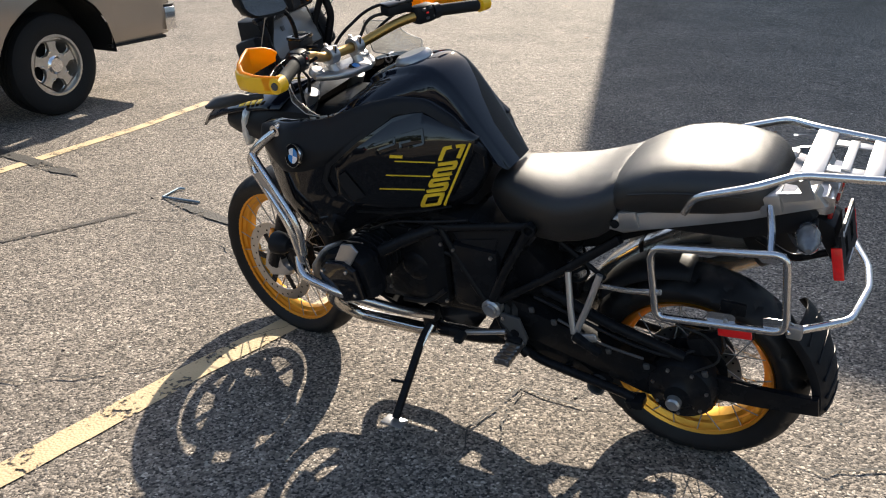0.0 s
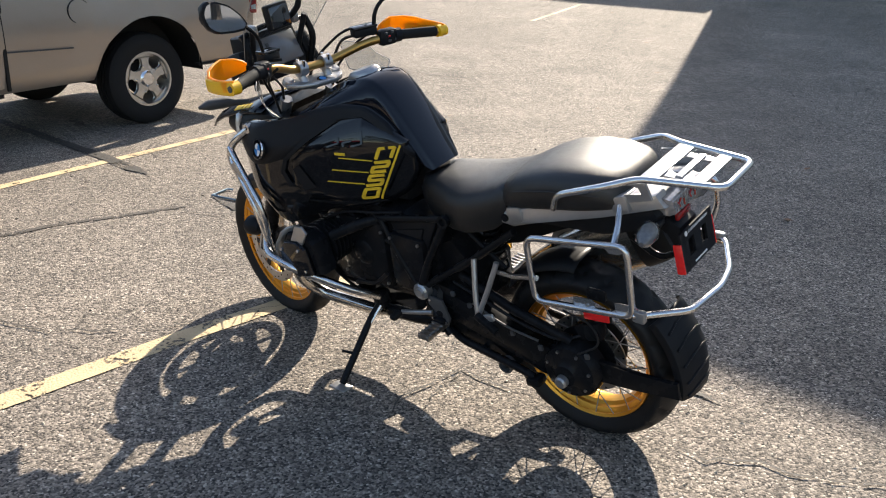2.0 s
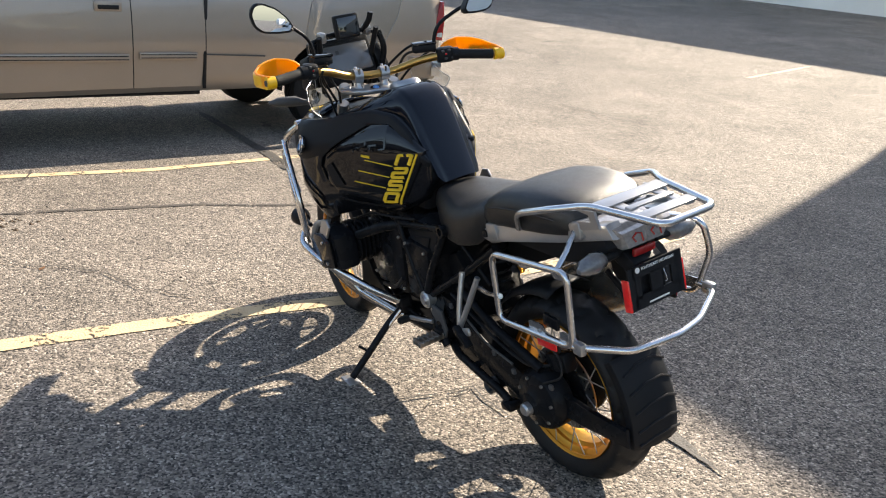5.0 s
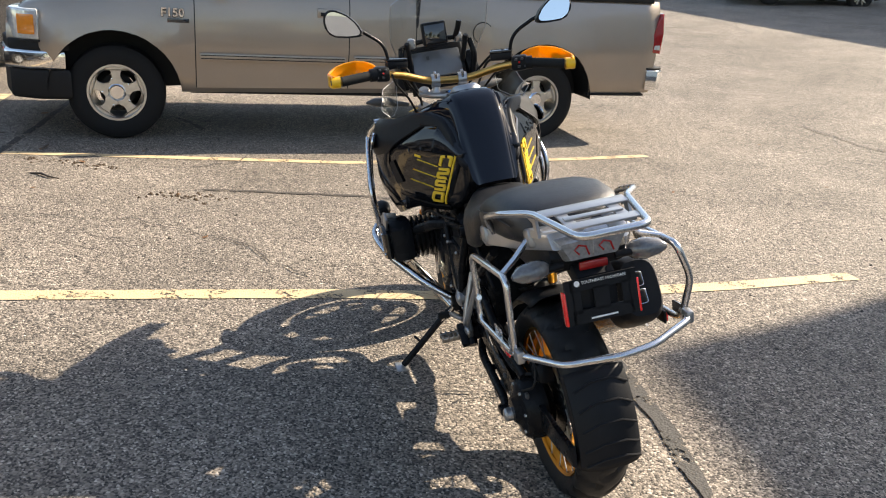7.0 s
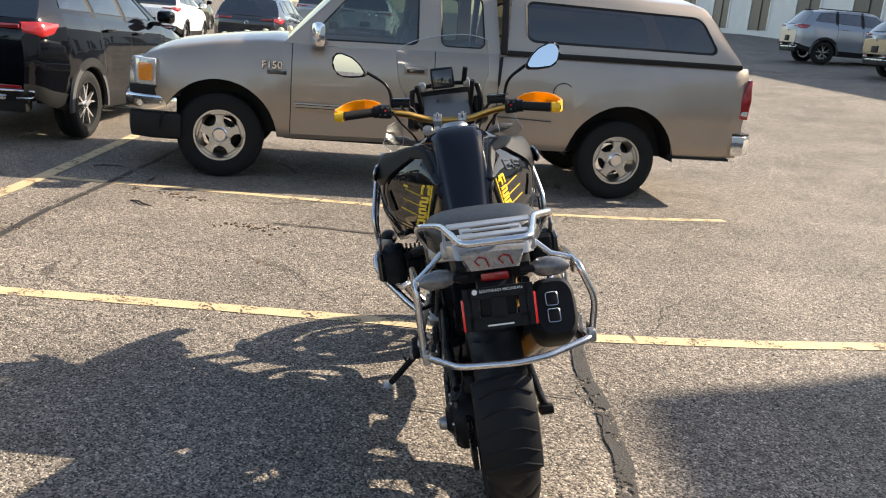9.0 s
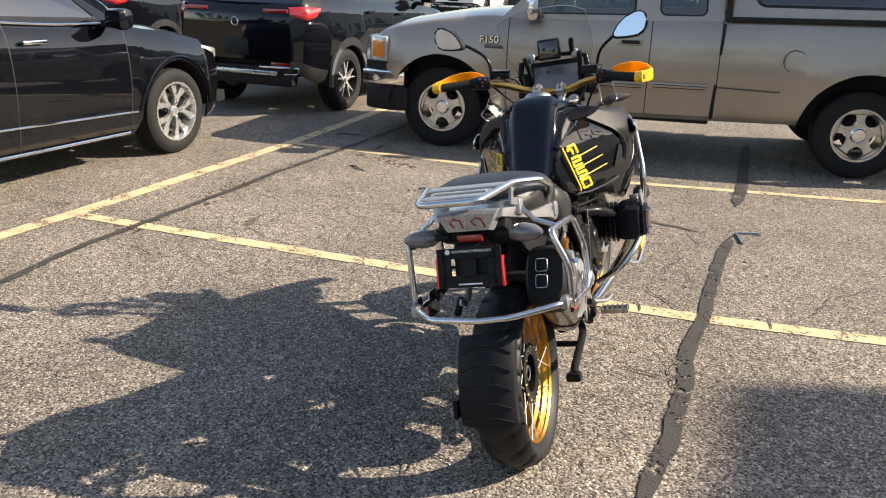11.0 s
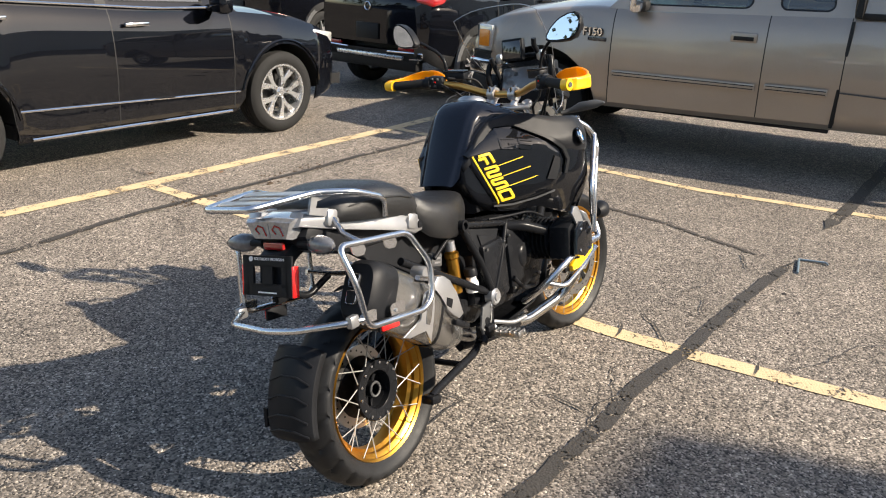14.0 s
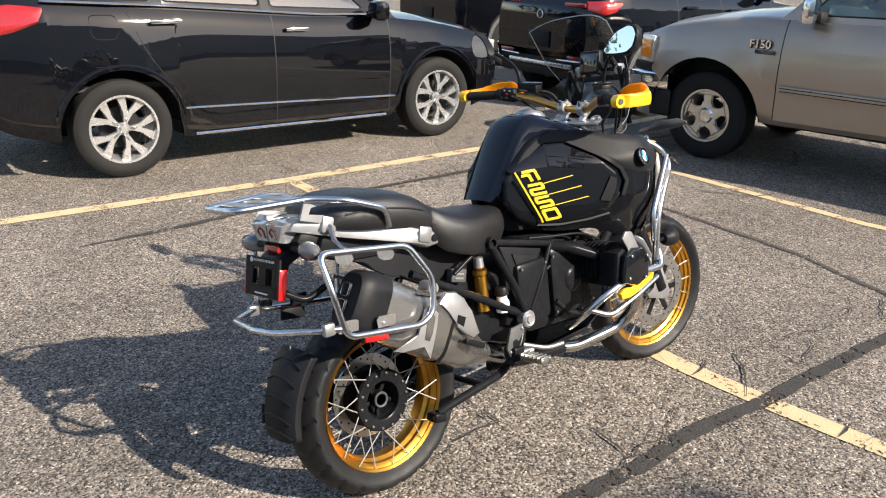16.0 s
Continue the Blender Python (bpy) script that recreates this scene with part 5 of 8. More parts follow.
def spoked_wheel(name, hub, R, w, rim_r, rim_w, hub_r, at, every, deep):
    wheel = add(name, lathe(bmesh.new(), [(rim_r, -rim_w), (rim_r + 0.003, -rim_w + 0.006), (rim_r - 0.010, -rim_w + 0.012), (rim_r - 0.022, -rim_w * 0.62), (rim_r - 0.024, -rim_w * 0.45), (rim_r - 0.034, -rim_w * 0.30), (rim_r - 0.036, 0),
                                              (rim_r - 0.034, rim_w * 0.30), (rim_r - 0.024, rim_w * 0.45), (rim_r - 0.022, rim_w * 0.62), (rim_r - 0.010, rim_w - 0.012), (rim_r + 0.003, rim_w - 0.006), (rim_r, rim_w), (rim_r - 0.008, rim_w * 0.9), (rim_r - 0.012, 0), (rim_r - 0.008, -rim_w * 0.9)], 72, closed=True), GOLD, "gold spoked rim with black tyre", at=at @ Matrix.Translation(hub))
    part("tyre", tyre_mesh(R, w, rim_r, every, deep), TYRE, wheel, "black road tyre with slanted tread")
    y1 = rim_w * 0.72
    part("hub", lathe(bmesh.new(), [(hub_r * 0.60, -y1 + 0.030), (hub_r * 0.62, -y1), (hub_r * 0.68, -y1 - 0.003), (hub_r * 0.97, -y1 - 0.003), (hub_r, -y1 + 0.002), (hub_r, -y1 + 0.010), (hub_r * 0.60, -y1 + 0.022), (hub_r * 0.52, y1 - 0.022),
                                    (hub_r, y1 - 0.010), (hub_r, y1), (hub_r * 0.7, y1 + 0.003), (0.018, y1 + 0.004)], 48), BLACK_METAL, wheel, "black hub with an open centre")
    part("axle_tube", lathe(bmesh.new(), [(0.017, -y1 + 0.010), (0.024, -y1 + 0.008), (0.027, -y1 + 0.012), (0.027, y1 - 0.03), (hub_r * 0.55, y1 - 0.025)], 32), BLACK_METAL, wheel)
    part("axle_rim", lathe(bmesh.new(), [(0.019, -y1 + 0.0085), (0.0235, -y1 + 0.0065), (0.026, -y1 + 0.0095)], 32), TRIM_GREY, wheel)
    for i in range(5):
        part("hub_web", box(bmesh.new(), (hub_r * 0.40, 0.012, 0.014), Matrix.Rotation(2 * math.pi * (i + 0.3) / 5, 4, "Y") @ pose(hub_r * 0.42, -y1 + 0.036, 0), 0.004), BLACK_METAL, wheel)
    one = None
    for i in range(40):
        side = 1 if i % 2 else -1
        a = 2 * math.pi * (i // 2) / 20 + (0.16 if side > 0 else 0)
        cross = 0.42 if (i // 2) % 2 else -0.42
        if one is None:
            one = {}
        key = (side, cross > 0)
        if key not in one:
            p0 = Vector((hub_r * 0.96 * math.cos(cross), side * rim_w * 0.66, hub_r * 0.96 * math.sin(cross)))
            p1 = Vector((rim_r - 0.008, side * rim_w * 0.86, 0))
            one[key] = mesh_of("spoke", tube(bmesh.new(), [p0, p1], 0.0019, 5), SPOKE_STEEL)
        sp = new("spoke", one[key])
        sp.parent, sp.matrix_basis = wheel, Matrix.Rotation(-a, 4, "Y")
    bolt = mesh_of("hub_bolt", lathe(bmesh.new(), [(0.0001, rim_w * 0.72 + 0.009), (0.0048, rim_w * 0.72 + 0.0085), (0.0056, rim_w * 0.70)], 6), STEEL)
    for i in range(14):
        a = 2 * math.pi * i / 14
        b = new("hub_bolt", bolt)
        b.parent, b.matrix_basis = wheel, Matrix.Translation((hub_r * 0.88 * math.cos(a), -rim_w * 1.42, hub_r * 0.88 * math.sin(a)))
        b.matrix_basis = Matrix.Translation((hub_r * 0.88 * math.cos(a), 0, hub_r * 0.88 * math.sin(a))) @ Matrix.Rotation(math.pi, 4, "X")
    return wheel


def brake_disc(wheel, r_out, r_in, y, mat):
    bm = bmesh.new()
    lathe(bm, [(r_in, y - 0.0025), (r_out, y - 0.0025), (r_out, y + 0.0025), (r_in, y + 0.0025)], 48, closed=True)
    for i in range(6):
        arm_bm = box(bmesh.new(), (r_in - 0.03, 0.004, 0.022), Matrix.Rotation(2 * math.pi * i / 6, 4, "Y") @ pose((r_in + 0.035) / 2, y, 0))
        part("disc_arm", arm_bm, BLACK_METAL, wheel)
    d = part("brake_disc", bm, mat, wheel, "drilled steel brake disc")
    hole = mesh_of("disc_hole", lathe(bmesh.new(), [(0.0001, 0.0036), (0.0035, 0.0034), (0.0035, -0.0034), (0.0001, -0.0036)], 8), BLACK_METAL)
    for i in range(30):
        a = 2 * math.pi * i / 30
        rr = r_in + (r_out - r_in) * (0.3, 0.55, 0.8)[i % 3]
        h = new("disc_hole", hole)
        h.parent, h.matrix_basis = wheel, Matrix.Translation((rr * math.cos(a), y, rr * math.sin(a)))


DISC = material("brushed_brake_steel", (0.42, 0.41, 0.40), 0.32, metal=1.0, vary=0.12, scale=30)
rear_wheel = spoked_wheel("rear_wheel", HUB_R, 0.305, 0.156, 0.224, 0.060, 0.100, Matrix(), 7, 0.009)
brake_disc(rear_wheel, 0.135, 0.10, 0.035, DISC)
front_wheel = spoked_wheel("front_wheel", HUB_F, 0.318, 0.118, 0.250, 0.040, 0.052, TURN_FRONT, 5, 0.006)
for y in both(0.068):
    brake_disc(front_wheel, 0.150, 0.112, y, DISC)

# front fork, guard and brakes
for y in both(0.098):
    rod("fork_tube", [(1.12, y, 1.0), (1.33, y, 0.56)], 0.022, CAST, at=TURN_FRONT)
    leg = rod("fork_leg", [(1.31, y, 0.60), (1.435, y, 0.325)], 0.030, BLACK_METAL, at=TURN_FRONT)
    foot = bmesh.new()
    prism(foot, [(1.40, 0.42), (1.435, 0.425), (1.47, 0.335), (1.485, 0.30), (1.455, 0.272), (1.42, 0.285), (1.36, 0.30), (1.345, 0.325), (1.39, 0.335)], y - 0.016, y + 0.016, 0.006)
    part("fork_foot", foot, PALE, leg, "pale cast fork foot", at=Matrix())
    cal = bmesh.new()
    prism(cal, [(1.37, 0.33), (1.39, 0.39), (1.35, 0.43), (1.29, 0.41), (1.285, 0.33), (1.32, 0.29)], y * 0.72 - 0.03, y * 0.72 + 0.03, 0.01)
    part("brake_caliper", cal, BLACK_METAL, leg)
    part("fork_reflector", box(bmesh.new(), (0.012, 0.014, 0.045), pose(1.395, y * 1.30, 0.465, 0, -24, 0), 0.004), AMBER_LENS, leg, "amber side reflector")
fend = bmesh.new()
sheet(fend, [[(0.338 * math.cos(a) * k, y, 0.338 * math.sin(a) * k) for y, k in ((-0.075, 0.90), (-0.07, 0.96), (-0.045, 1.0), (0, 1.012), (0.045, 1.0), (0.07, 0.96), (0.075, 0.90))] for a in np.linspace(radians(82), radians(150), 16)])
o = add("front_mudguard", fend, BLACK_MATT, at=TURN_FRONT @ Matrix.Translation(HUB_F))
o.modifiers.new("thick", "SOLIDIFY").thickness = 0.004
rod("telelever", [(0.98, 0.11, 0.52), (1.20, 0.07, 0.68), (1.26, 0, 0.70), (1.20, -0.07, 0.68), (0.98, -0.11, 0.52)], 0.020, BLACK_METAL)

# engine and frame
HEADER = material("heat_stained_chrome", (0.52, 0.50, 0.47), 0.16, metal=1.0, vary=0.2, scale=14)
blk = bmesh.new()
prism(blk, [(0.60, 0.36), (0.97, 0.34), (1.03, 0.44), (1.00, 0.62), (0.88, 0.70), (0.62, 0.70), (0.50, 0.60), (0.48, 0.42)], -0.135, 0.135, 0.03)
add("engine_block", blk, BLACK_METAL)
for i, (x, z, sx, sz) in enumerate(((0.80, 0.52, 0.22, 0.26), (0.60, 0.52, 0.16, 0.22))):
    for y in both(0.145):
        add("engine_cover", box(bmesh.new(), (sx, 0.05, sz), pose(x, y, z), 0.022), BLACK_METAL)
for s in (1, -1):
    cyl = bmesh.new()
    prof = [(0.062, 0.13)]
    for k in range(6):
        h = 0.15 + k * 0.018
        prof += [(0.060, h), (0.082, h + 0.003), (0.082, h + 0.009), (0.060, h + 0.012)]
    prof += [(0.062, 0.27)]
    lathe(cyl, [(r, s * h) for r, h in prof], 28)
    x0 = 0.915 + (0.01 if s > 0 else -0.005)
    c = add("cylinder", cyl, BLACK_METAL, at=pose(x0, 0, 0.555))
    head = bmesh.new()
    prism(head, [(-0.09, -0.055), (-0.07, 0.06), (-0.02, 0.085), (0.06, 0.075), (0.095, 0.02), (0.08, -0.06), (0.0, -0.085)], s * 0.255, s * 0.345, 0.02)
    part("cylinder_head", head, BLACK_METAL, c)
    cover = bmesh.new()
    prism(cover, [(-0.075, -0.045), (-0.055, 0.05), (-0.015, 0.07), (0.045, 0.06), (0.078, 0.015), (0.065, -0.05), (0.0, -0.07)], s * 0.34, s * 0.372, 0.014)
    part("valve_cover", cover, BLACK_GLOSS, c)
    for bx_, bz in ((-0.05, -0.03), (-0.03, 0.045), (0.055, 0.03), (0.04, -0.045)):
        part("cover_bolt", lathe(bmesh.new(), [(0.0001, s * 0.378), (0.006, s * 0.376), (0.006, s * 0.36)], 8), STEEL, c, at=pose(bx_, 0, bz))
    guard = bmesh.new()
    sheet(guard, [[(x + 0.02, s * y, z) for x, y, z in ((0.005, 0.30, 0.10), (0.03, 0.34, 0.10), (0.045, 0.355, 0.085))], [(x + 0.02, s * y, z) for x, y, z in ((0.06, 0.295, 0.03), (0.085, 0.335, 0.03), (0.095, 0.35, 0.02))],
                  [(x + 0.02, s * y, z) for x, y, z in ((0.075, 0.29, -0.04), (0.10, 0.325, -0.04), (0.105, 0.34, -0.05))]])
    g = part("head_guard", guard, CAST, c, "silver cylinder head guard")
    g.modifiers.new("thick", "SOLIDIFY").thickness = 0.005
    part("head_strip", prism(bmesh.new(), [(0.985 - x0, -0.010), (0.94 - x0, -0.020), (0.855 - x0, 0.110), (0.875 - x0, 0.132), (0.91 - x0, 0.125)], s * 0.346, s * 0.356, 0.004), CAST, c, "silver strip over the cylinder head")
    rod("intake_pipe", [(x0 - 0.06, s * 0.24, 0.60), (x0 - 0.15, s * 0.19, 0.645), (x0 - 0.24, s * 0.10, 0.66)], 0.020, BLACK_METAL)
    rod("exhaust_header", [(x0 + 0.07, s * 0.30, 0.490), (x0 + 0.16, s * 0.25, 0.38), (x0 + 0.14, s * 0.175, 0.275), (0.82, s * 0.135, 0.250), (0.76, s * 0.12, 0.262)], 0.022, HEADER, "bright chrome exhaust header", bend_r=0.07)
    rod("exhaust_joint", [(0.77, s * 0.12, 0.260), (0.62, s * 0.11, 0.265), (0.45, s * 0.06, 0.28)], 0.024, BLACK_METAL, bend_r=0.05)
    # trellis of the rear frame
    rod("frame_tube", [(0.70, s * 0.160, 0.665), (0.63, s * 0.168, 0.55), (0.562, s * 0.168, 0.445)], 0.0095, BLACK_METAL)
    rod("frame_tube", [(0.42, s * 0.150, 0.728), (0.50, s * 0.165, 0.57), (0.552, s * 0.165, 0.445)], 0.0145, BLACK_METAL)
    rod("frame_tube", [(0.84, s * 0.12, 0.66), (0.70, s * 0.155, 0.668), (0.42, s * 0.148, 0.728), (0.26, s * 0.13, 0.765)], 0.012, BLACK_METAL)
    rod("frame_tube", [(0.535, 0.155, 0.455), (0.34, 0.145, 0.60), (0.18, 0.13, 0.735)] if s > 0 else [(0.585, -0.155, 0.428), (0.36, -0.145, 0.553), (0.10, -0.13, 0.695)], 0.0135, BLACK_METAL)
    rod("frame_tube", [(0.40, 0.14, 0.735), (0.30, 0.135, 0.66), (0.22, 0.13, 0.60)] if s > 0 else [(0.40, -0.14, 0.725), (0.27, -0.135, 0.655)], 0.007, BLACK_METAL)
    part("tube_end", lathe(bmesh.new(), [(0.013, s * 0.155), (0.020, s * 0.155), (0.020, s * 0.175), (0.013, s * 0.175)], 20, closed=True), BLACK_METAL, bike, at=pose(0.418, 0, 0.728))
    pl = bmesh.new()
    prism(pl, [(0.462, 0.708), (0.672, 0.655), (0.605, 0.535), (0.562, 0.492)], s * 0.130, s * 0.148, 0.008)
    sp_ = add("side_panel", pl, BLACK_MATT, "matt black triangular side panel")
    part("panel_recess", prism(bmesh.new(), [(0.52, 0.668), (0.645, 0.637), (0.60, 0.558), (0.572, 0.53)], s * 0.149, s * 0.153, 0.003), BLACK_MATT, sp_)
    plate_h = add("heel_plate", prism(bmesh.new(), [(0.52, 0.43), (0.46, 0.425), (0.435, 0.36), (0.45, 0.315), (0.50, 0.325), (0.525, 0.37)], s * 0.165, s * 0.176, 0.004), TRIM_GREY, "dark grey heel plate")
    part("plate_hole", lathe(bmesh.new(), [(0.0001, s * 0.178), (0.014, s * 0.1775), (0.014, s * 0.17)], 14), BLACK_METAL, plate_h, at=pose(0.475, 0, 0.37))
    for bx_, bz_ in ((0.505, 0.345), (0.51, 0.415), (0.45, 0.345)):
        part("plate_bolt", lathe(bmesh.new(), [(0.0001, s * 0.182), (0.006, s * 0.180), (0.0065, s * 0.17)], 8), STEEL, plate_h, at=pose(bx_, 0, bz_))
    cap = bmesh.new()
    lathe(cap, [(0.0001, s * 0.187), (0.014, s * 0.188), (0.016, s * 0.182), (0.024, s * 0.184), (0.030, s * 0.178), (0.030, s * 0.15)], 28)
    add("pivot_cap", cap, PALE, "round silver pivot cap", at=pose(0.547, 0, 0.437))
    rod("frame_tube", [(0.545, s * 0.15, 0.43), (0.50, s * 0.17, 0.36), (0.44, s * 0.17, 0.30)], 0.016, BLACK_METAL)
gb = bmesh.new()
prism(gb, [(0.36, 0.40), (0.52, 0.34), (0.60, 0.36), (0.58, 0.56), (0.46, 0.62), (0.36, 0.52)], -0.10, 0.10, 0.02)
add("gearbox", gb, BLACK_METAL)
sk = bmesh.new()
sheet(sk, [[(x, y, z + (0.03 if abs(y) > 0.11 else 0)) for y in (-0.135, -0.10, 0, 0.10, 0.135)] for x, z in ((1.06, 0.42), (1.01, 0.325), (0.90, 0.270), (0.66, 0.262))])
o = add("skid_plate", sk, BLACK_METAL, "black metal skid plate")
o.modifiers.new("thick", "SOLIDIFY").thickness = 0.006
core = bmesh.new()
prism(core, [(0.62, 0.72), (1.04, 0.68), (1.16, 0.74), (1.24, 0.90), (1.10, 0.97), (0.70, 1.0), (0.60, 0.90)], -0.10, 0.10, 0.02)
add("fuel_tank_core", core, BLACK_MATT)
for s in (1, -1):
    add("oil_cooler", box(bmesh.new(), (0.03, 0.13, 0.20), pose(1.10, s * 0.19, 0.80, 0, -12, 0), 0.008), BLACK_METAL)


# bodywork
def y_side(x, z):
    y = 0.17 + 0.55 * (x - 0.72)
    y = 0.335 - math.log1p(math.exp((0.335 - y) * 40)) / 40 if x < 1.2 else 0.335
    y -= max(0, x - 1.06) ** 1.3 * 0.9
    y -= 0.5 * max(0, z - 0.93) + 0.35 * max(0, 0.76 - z)
    return max(y, 0.06)


def patch(top, bottom, off, rows=9, n=40, rim=0.03):
    """A curved panel between an upper and a lower edge line, on the body's side."""
    def along(line, u):
        d = [0]
        for a, b in zip(line, line[1:]):
            d.append(d[-1] + math.dist(a, b))
        t = u * d[-1]
        return tuple(lerp([(q, p[k]) for q, p in zip(d, line)], t) for k in (0, 1))
    grid = []
    for i in range(n + 1):
        a, b = along(top, i / n), along(bottom, i / n)
        row = []
        for j in range(rows + 1):
            x, z = a[0] + (b[0] - a[0]) * j / rows, a[1] + (b[1] - a[1]) * j / rows
            edge = min(j, rows - j, i * 0.6, (n - i) * 0.6)
            row.append((x, y_side(x, z) + off - (0.006 if edge < 0.5 else 0.0), z))
        row = [(row[0][0], row[0][1] - rim, row[0][2] - 0.002)] + row + [(row[-1][0], row[-1][1] - rim, row[-1][2] + 0.002)]
        grid.append(row)
    first = [(x, y - rim, z) for x, y, z in grid[0]]
    last = [(x, y - rim, z) for x, y, z in grid[-1]]
    return [first] + grid + [last]


COVER_TOP = [(0.572, 0.900), (0.612, 0.945), (0.662, 0.995), (0.728, 1.038), (0.80, 1.052), (0.87, 1.042), (0.95, 1.015), (1.056, 1.0), (1.14, 0.985), (1.22, 0.955)]
COVER_BOT = [(0.575, 0.835), (0.61, 0.76), (0.68, 0.715), (0.76, 0.70), (0.86, 0.695), (0.95, 0.66), (1.03, 0.625), (1.10, 0.67), (1.17, 0.78), (1.225, 0.90)]
BAND_BOT = [(0.578, 0.882), (0.620, 0.925), (0.672, 0.975), (0.73, 1.012), (0.80, 1.004), (0.88, 0.950), (0.95, 0.895), (1.02, 0.872), (1.10, 0.862), (1.225, 0.905)]
PANEL_TOP = [(0.590, 0.938), (0.66, 0.985), (0.726, 1.012), (0.80, 0.992), (0.88, 0.935), (0.935, 0.885)]
PANEL_BOT = [(0.598, 0.895), (0.655, 0.775), (0.735, 0.738), (0.82, 0.738), (0.895, 0.755), (0.94, 0.80)]


def skin(s, q):
    """A point of the body's side, q = (x, z, how proud)."""
    return Vector((q[0], s * (y_side(q[0], q[1]) + q[2]), q[1]))


def ribbon(s, line, width, proud, parent, mat, name="stripe"):
    bm = bmesh.new()
    pts = []
    for a, b in zip(line, line[1:]):
        pts += [(a[0] + (b[0] - a[0]) * i / 8, a[1] + (b[1] - a[1]) * i / 8) for i in range(8)]
    pts.append(line[-1])
    rows = []
    for i, p in enumerate(pts):
        a, b = pts[max(i - 1, 0)], pts[min(i + 1, len(pts) - 1)]
        L = math.dist(a, b)
        nx, nz = -(b[1] - a[1]) / L * width / 2, (b[0] - a[0]) / L * width / 2
        rows.append([skin(s, (p[0] - nx, p[1] - nz, proud - 0.004)), skin(s, (p[0] - nx, p[1] - nz, proud)), skin(s, (p[0] + nx, p[1] + nz, proud)), skin(s, (p[0] + nx, p[1] + nz, proud - 0.004))])
    sheet(bm, rows)
    return part(name, bm, mat, parent)


STROKES = {"left 1": [[(0.06, 0.02), (0.06, 0.94), (0.40, 0.94)], [(0.60, 0.94), (0.94, 0.94), (0.94, 0.02)]], "1": [[(0.14, 0.96), (0.94, 0.96), (0.94, 0.04)], [(0.00, 0.66), (0.48, 0.66), (0.48, 0.04)]], "2": [[(0.06, 0.92), (0.92, 0.92), (0.92, 0.5), (0.08, 0.5), (0.08, 0.06), (0.96, 0.06)]],
           "5": [[(0.94, 0.92), (0.08, 0.92), (0.08, 0.5), (0.92, 0.5), (0.92, 0.06), (0.04, 0.06)]], "0": [[(0.08, 0.5), (0.08, 0.92), (0.92, 0.92), (0.92, 0.06), (0.08, 0.06), (0.08, 0.54)]]}
for s in (1, -1):
    bm = bmesh.new()
    sheet(bm, [[(x, s * y, z) for x, y, z in row] for row in patch(COVER_TOP, COVER_BOT, 0.0)])
    cover = add("side_cover", bm, BLACK_GLOSS, "gloss black tank side cover", angle=60)
    bm = bmesh.new()
    sheet(bm, [[(x, s * y, z) for x, y, z in row] for row in patch(COVER_TOP, BAND_BOT, 0.007, rim=0.012)])
    part("upper_band", bm, BLACK_MATT, cover, "matt black upper cover band", angle=60)
    bm = bmesh.new()
    sheet(bm, [[(x, s * y, z) for x, y, z in row] for row in patch(PANEL_TOP, PANEL_BOT, 0.009, rim=0.012)])
    panel = part("gloss_panel", bm, BLACK_GLOSS, cover, "gloss black panel with yellow number", angle=60)
    # ridge round the gloss panel
    ribbon(s, [(0.945, 0.80), (0.962, 0.85), (0.945, 0.895), (0.88, 0.955), (0.80, 1.012)], 0.012, 0.014, cover, BLACK_MATT, "ridge")
    # lower ridge: paler on the sun-facing right, its lit edge put into the colour
    ribbon(s, [(0.665, 0.738), (0.74, 0.728), (0.83, 0.732), (0.90, 0.744)], 0.007, 0.012, cover, BLACK_MATT if s > 0 else TRIM_GREY, "ridge")
    win = bmesh.new()
    sheet(win, [[skin(s, (x, z, 0.016)) for x, z in ((0.865, 0.795), (0.885, 0.835), (0.905, 0.875))], [skin(s, (x, z, 0.016)) for x, z in ((0.90, 0.785), (0.918, 0.825), (0.925, 0.862))]])
    part("inset", win, BLACK_MATT, cover)
    # yellow number and stripes
    tr, across, along = Vector((0.614, 0.930)), Vector((0.050, -0.004)), Vector((0.078, -0.186))
    for k, ch in enumerate("1250"):
        for line in STROKES["left 1" if s > 0 and ch == "1" else ch]:
            pts = []
            for u, v in line:
                if s > 0:
                    q = tr + across * (1 - u) + along * ((k + 0.06 + 0.82 * (1 - v)) / 4)
                else:
                    q = tr + across * u + Vector((0, 0.008 * u)) + along * ((k + 0.06 + 0.82 * (1 - v)) / 4)
                pts.append((q.x, q.y))
            ribbon(s, pts, 0.0092, 0.0135, cover, DECAL, "digit_" + {"1": "one", "2": "two", "5": "five", "0": "nought"}[ch])
    ribbon(s, [(0.603, 0.930), (0.642, 0.837), (0.681, 0.744)], 0.005, 0.0125, cover, DECAL)
    for (xa, xb, z) in ((0.69, 0.785, 0.886), (0.705, 0.81, 0.846), (0.722, 0.83, 0.806)):
        ribbon(s, [(xa, z - 0.006), (xb, z + 0.008)], 0.0024, 0.0125, cover, DECAL)
    if s > 0:
        ribbon(s, [(0.765, 0.905), (0.795, 0.909)], 0.008, 0.0125, cover, DECAL, "small_mark")
    # raised mark of plain bars
    for glyph in ([(0.772, 0.962), (0.722, 0.972), (0.714, 0.938), (0.765, 0.928), (0.770, 0.944), (0.745, 0.948)], [(0.832, 0.944), (0.786, 0.957), (0.783, 0.943), (0.826, 0.930), (0.822, 0.914), (0.777, 0.926)]):
        ribbon(s, glyph, 0.0055, 0.0128, cover, BLACK_GLOSS, "raised_mark")
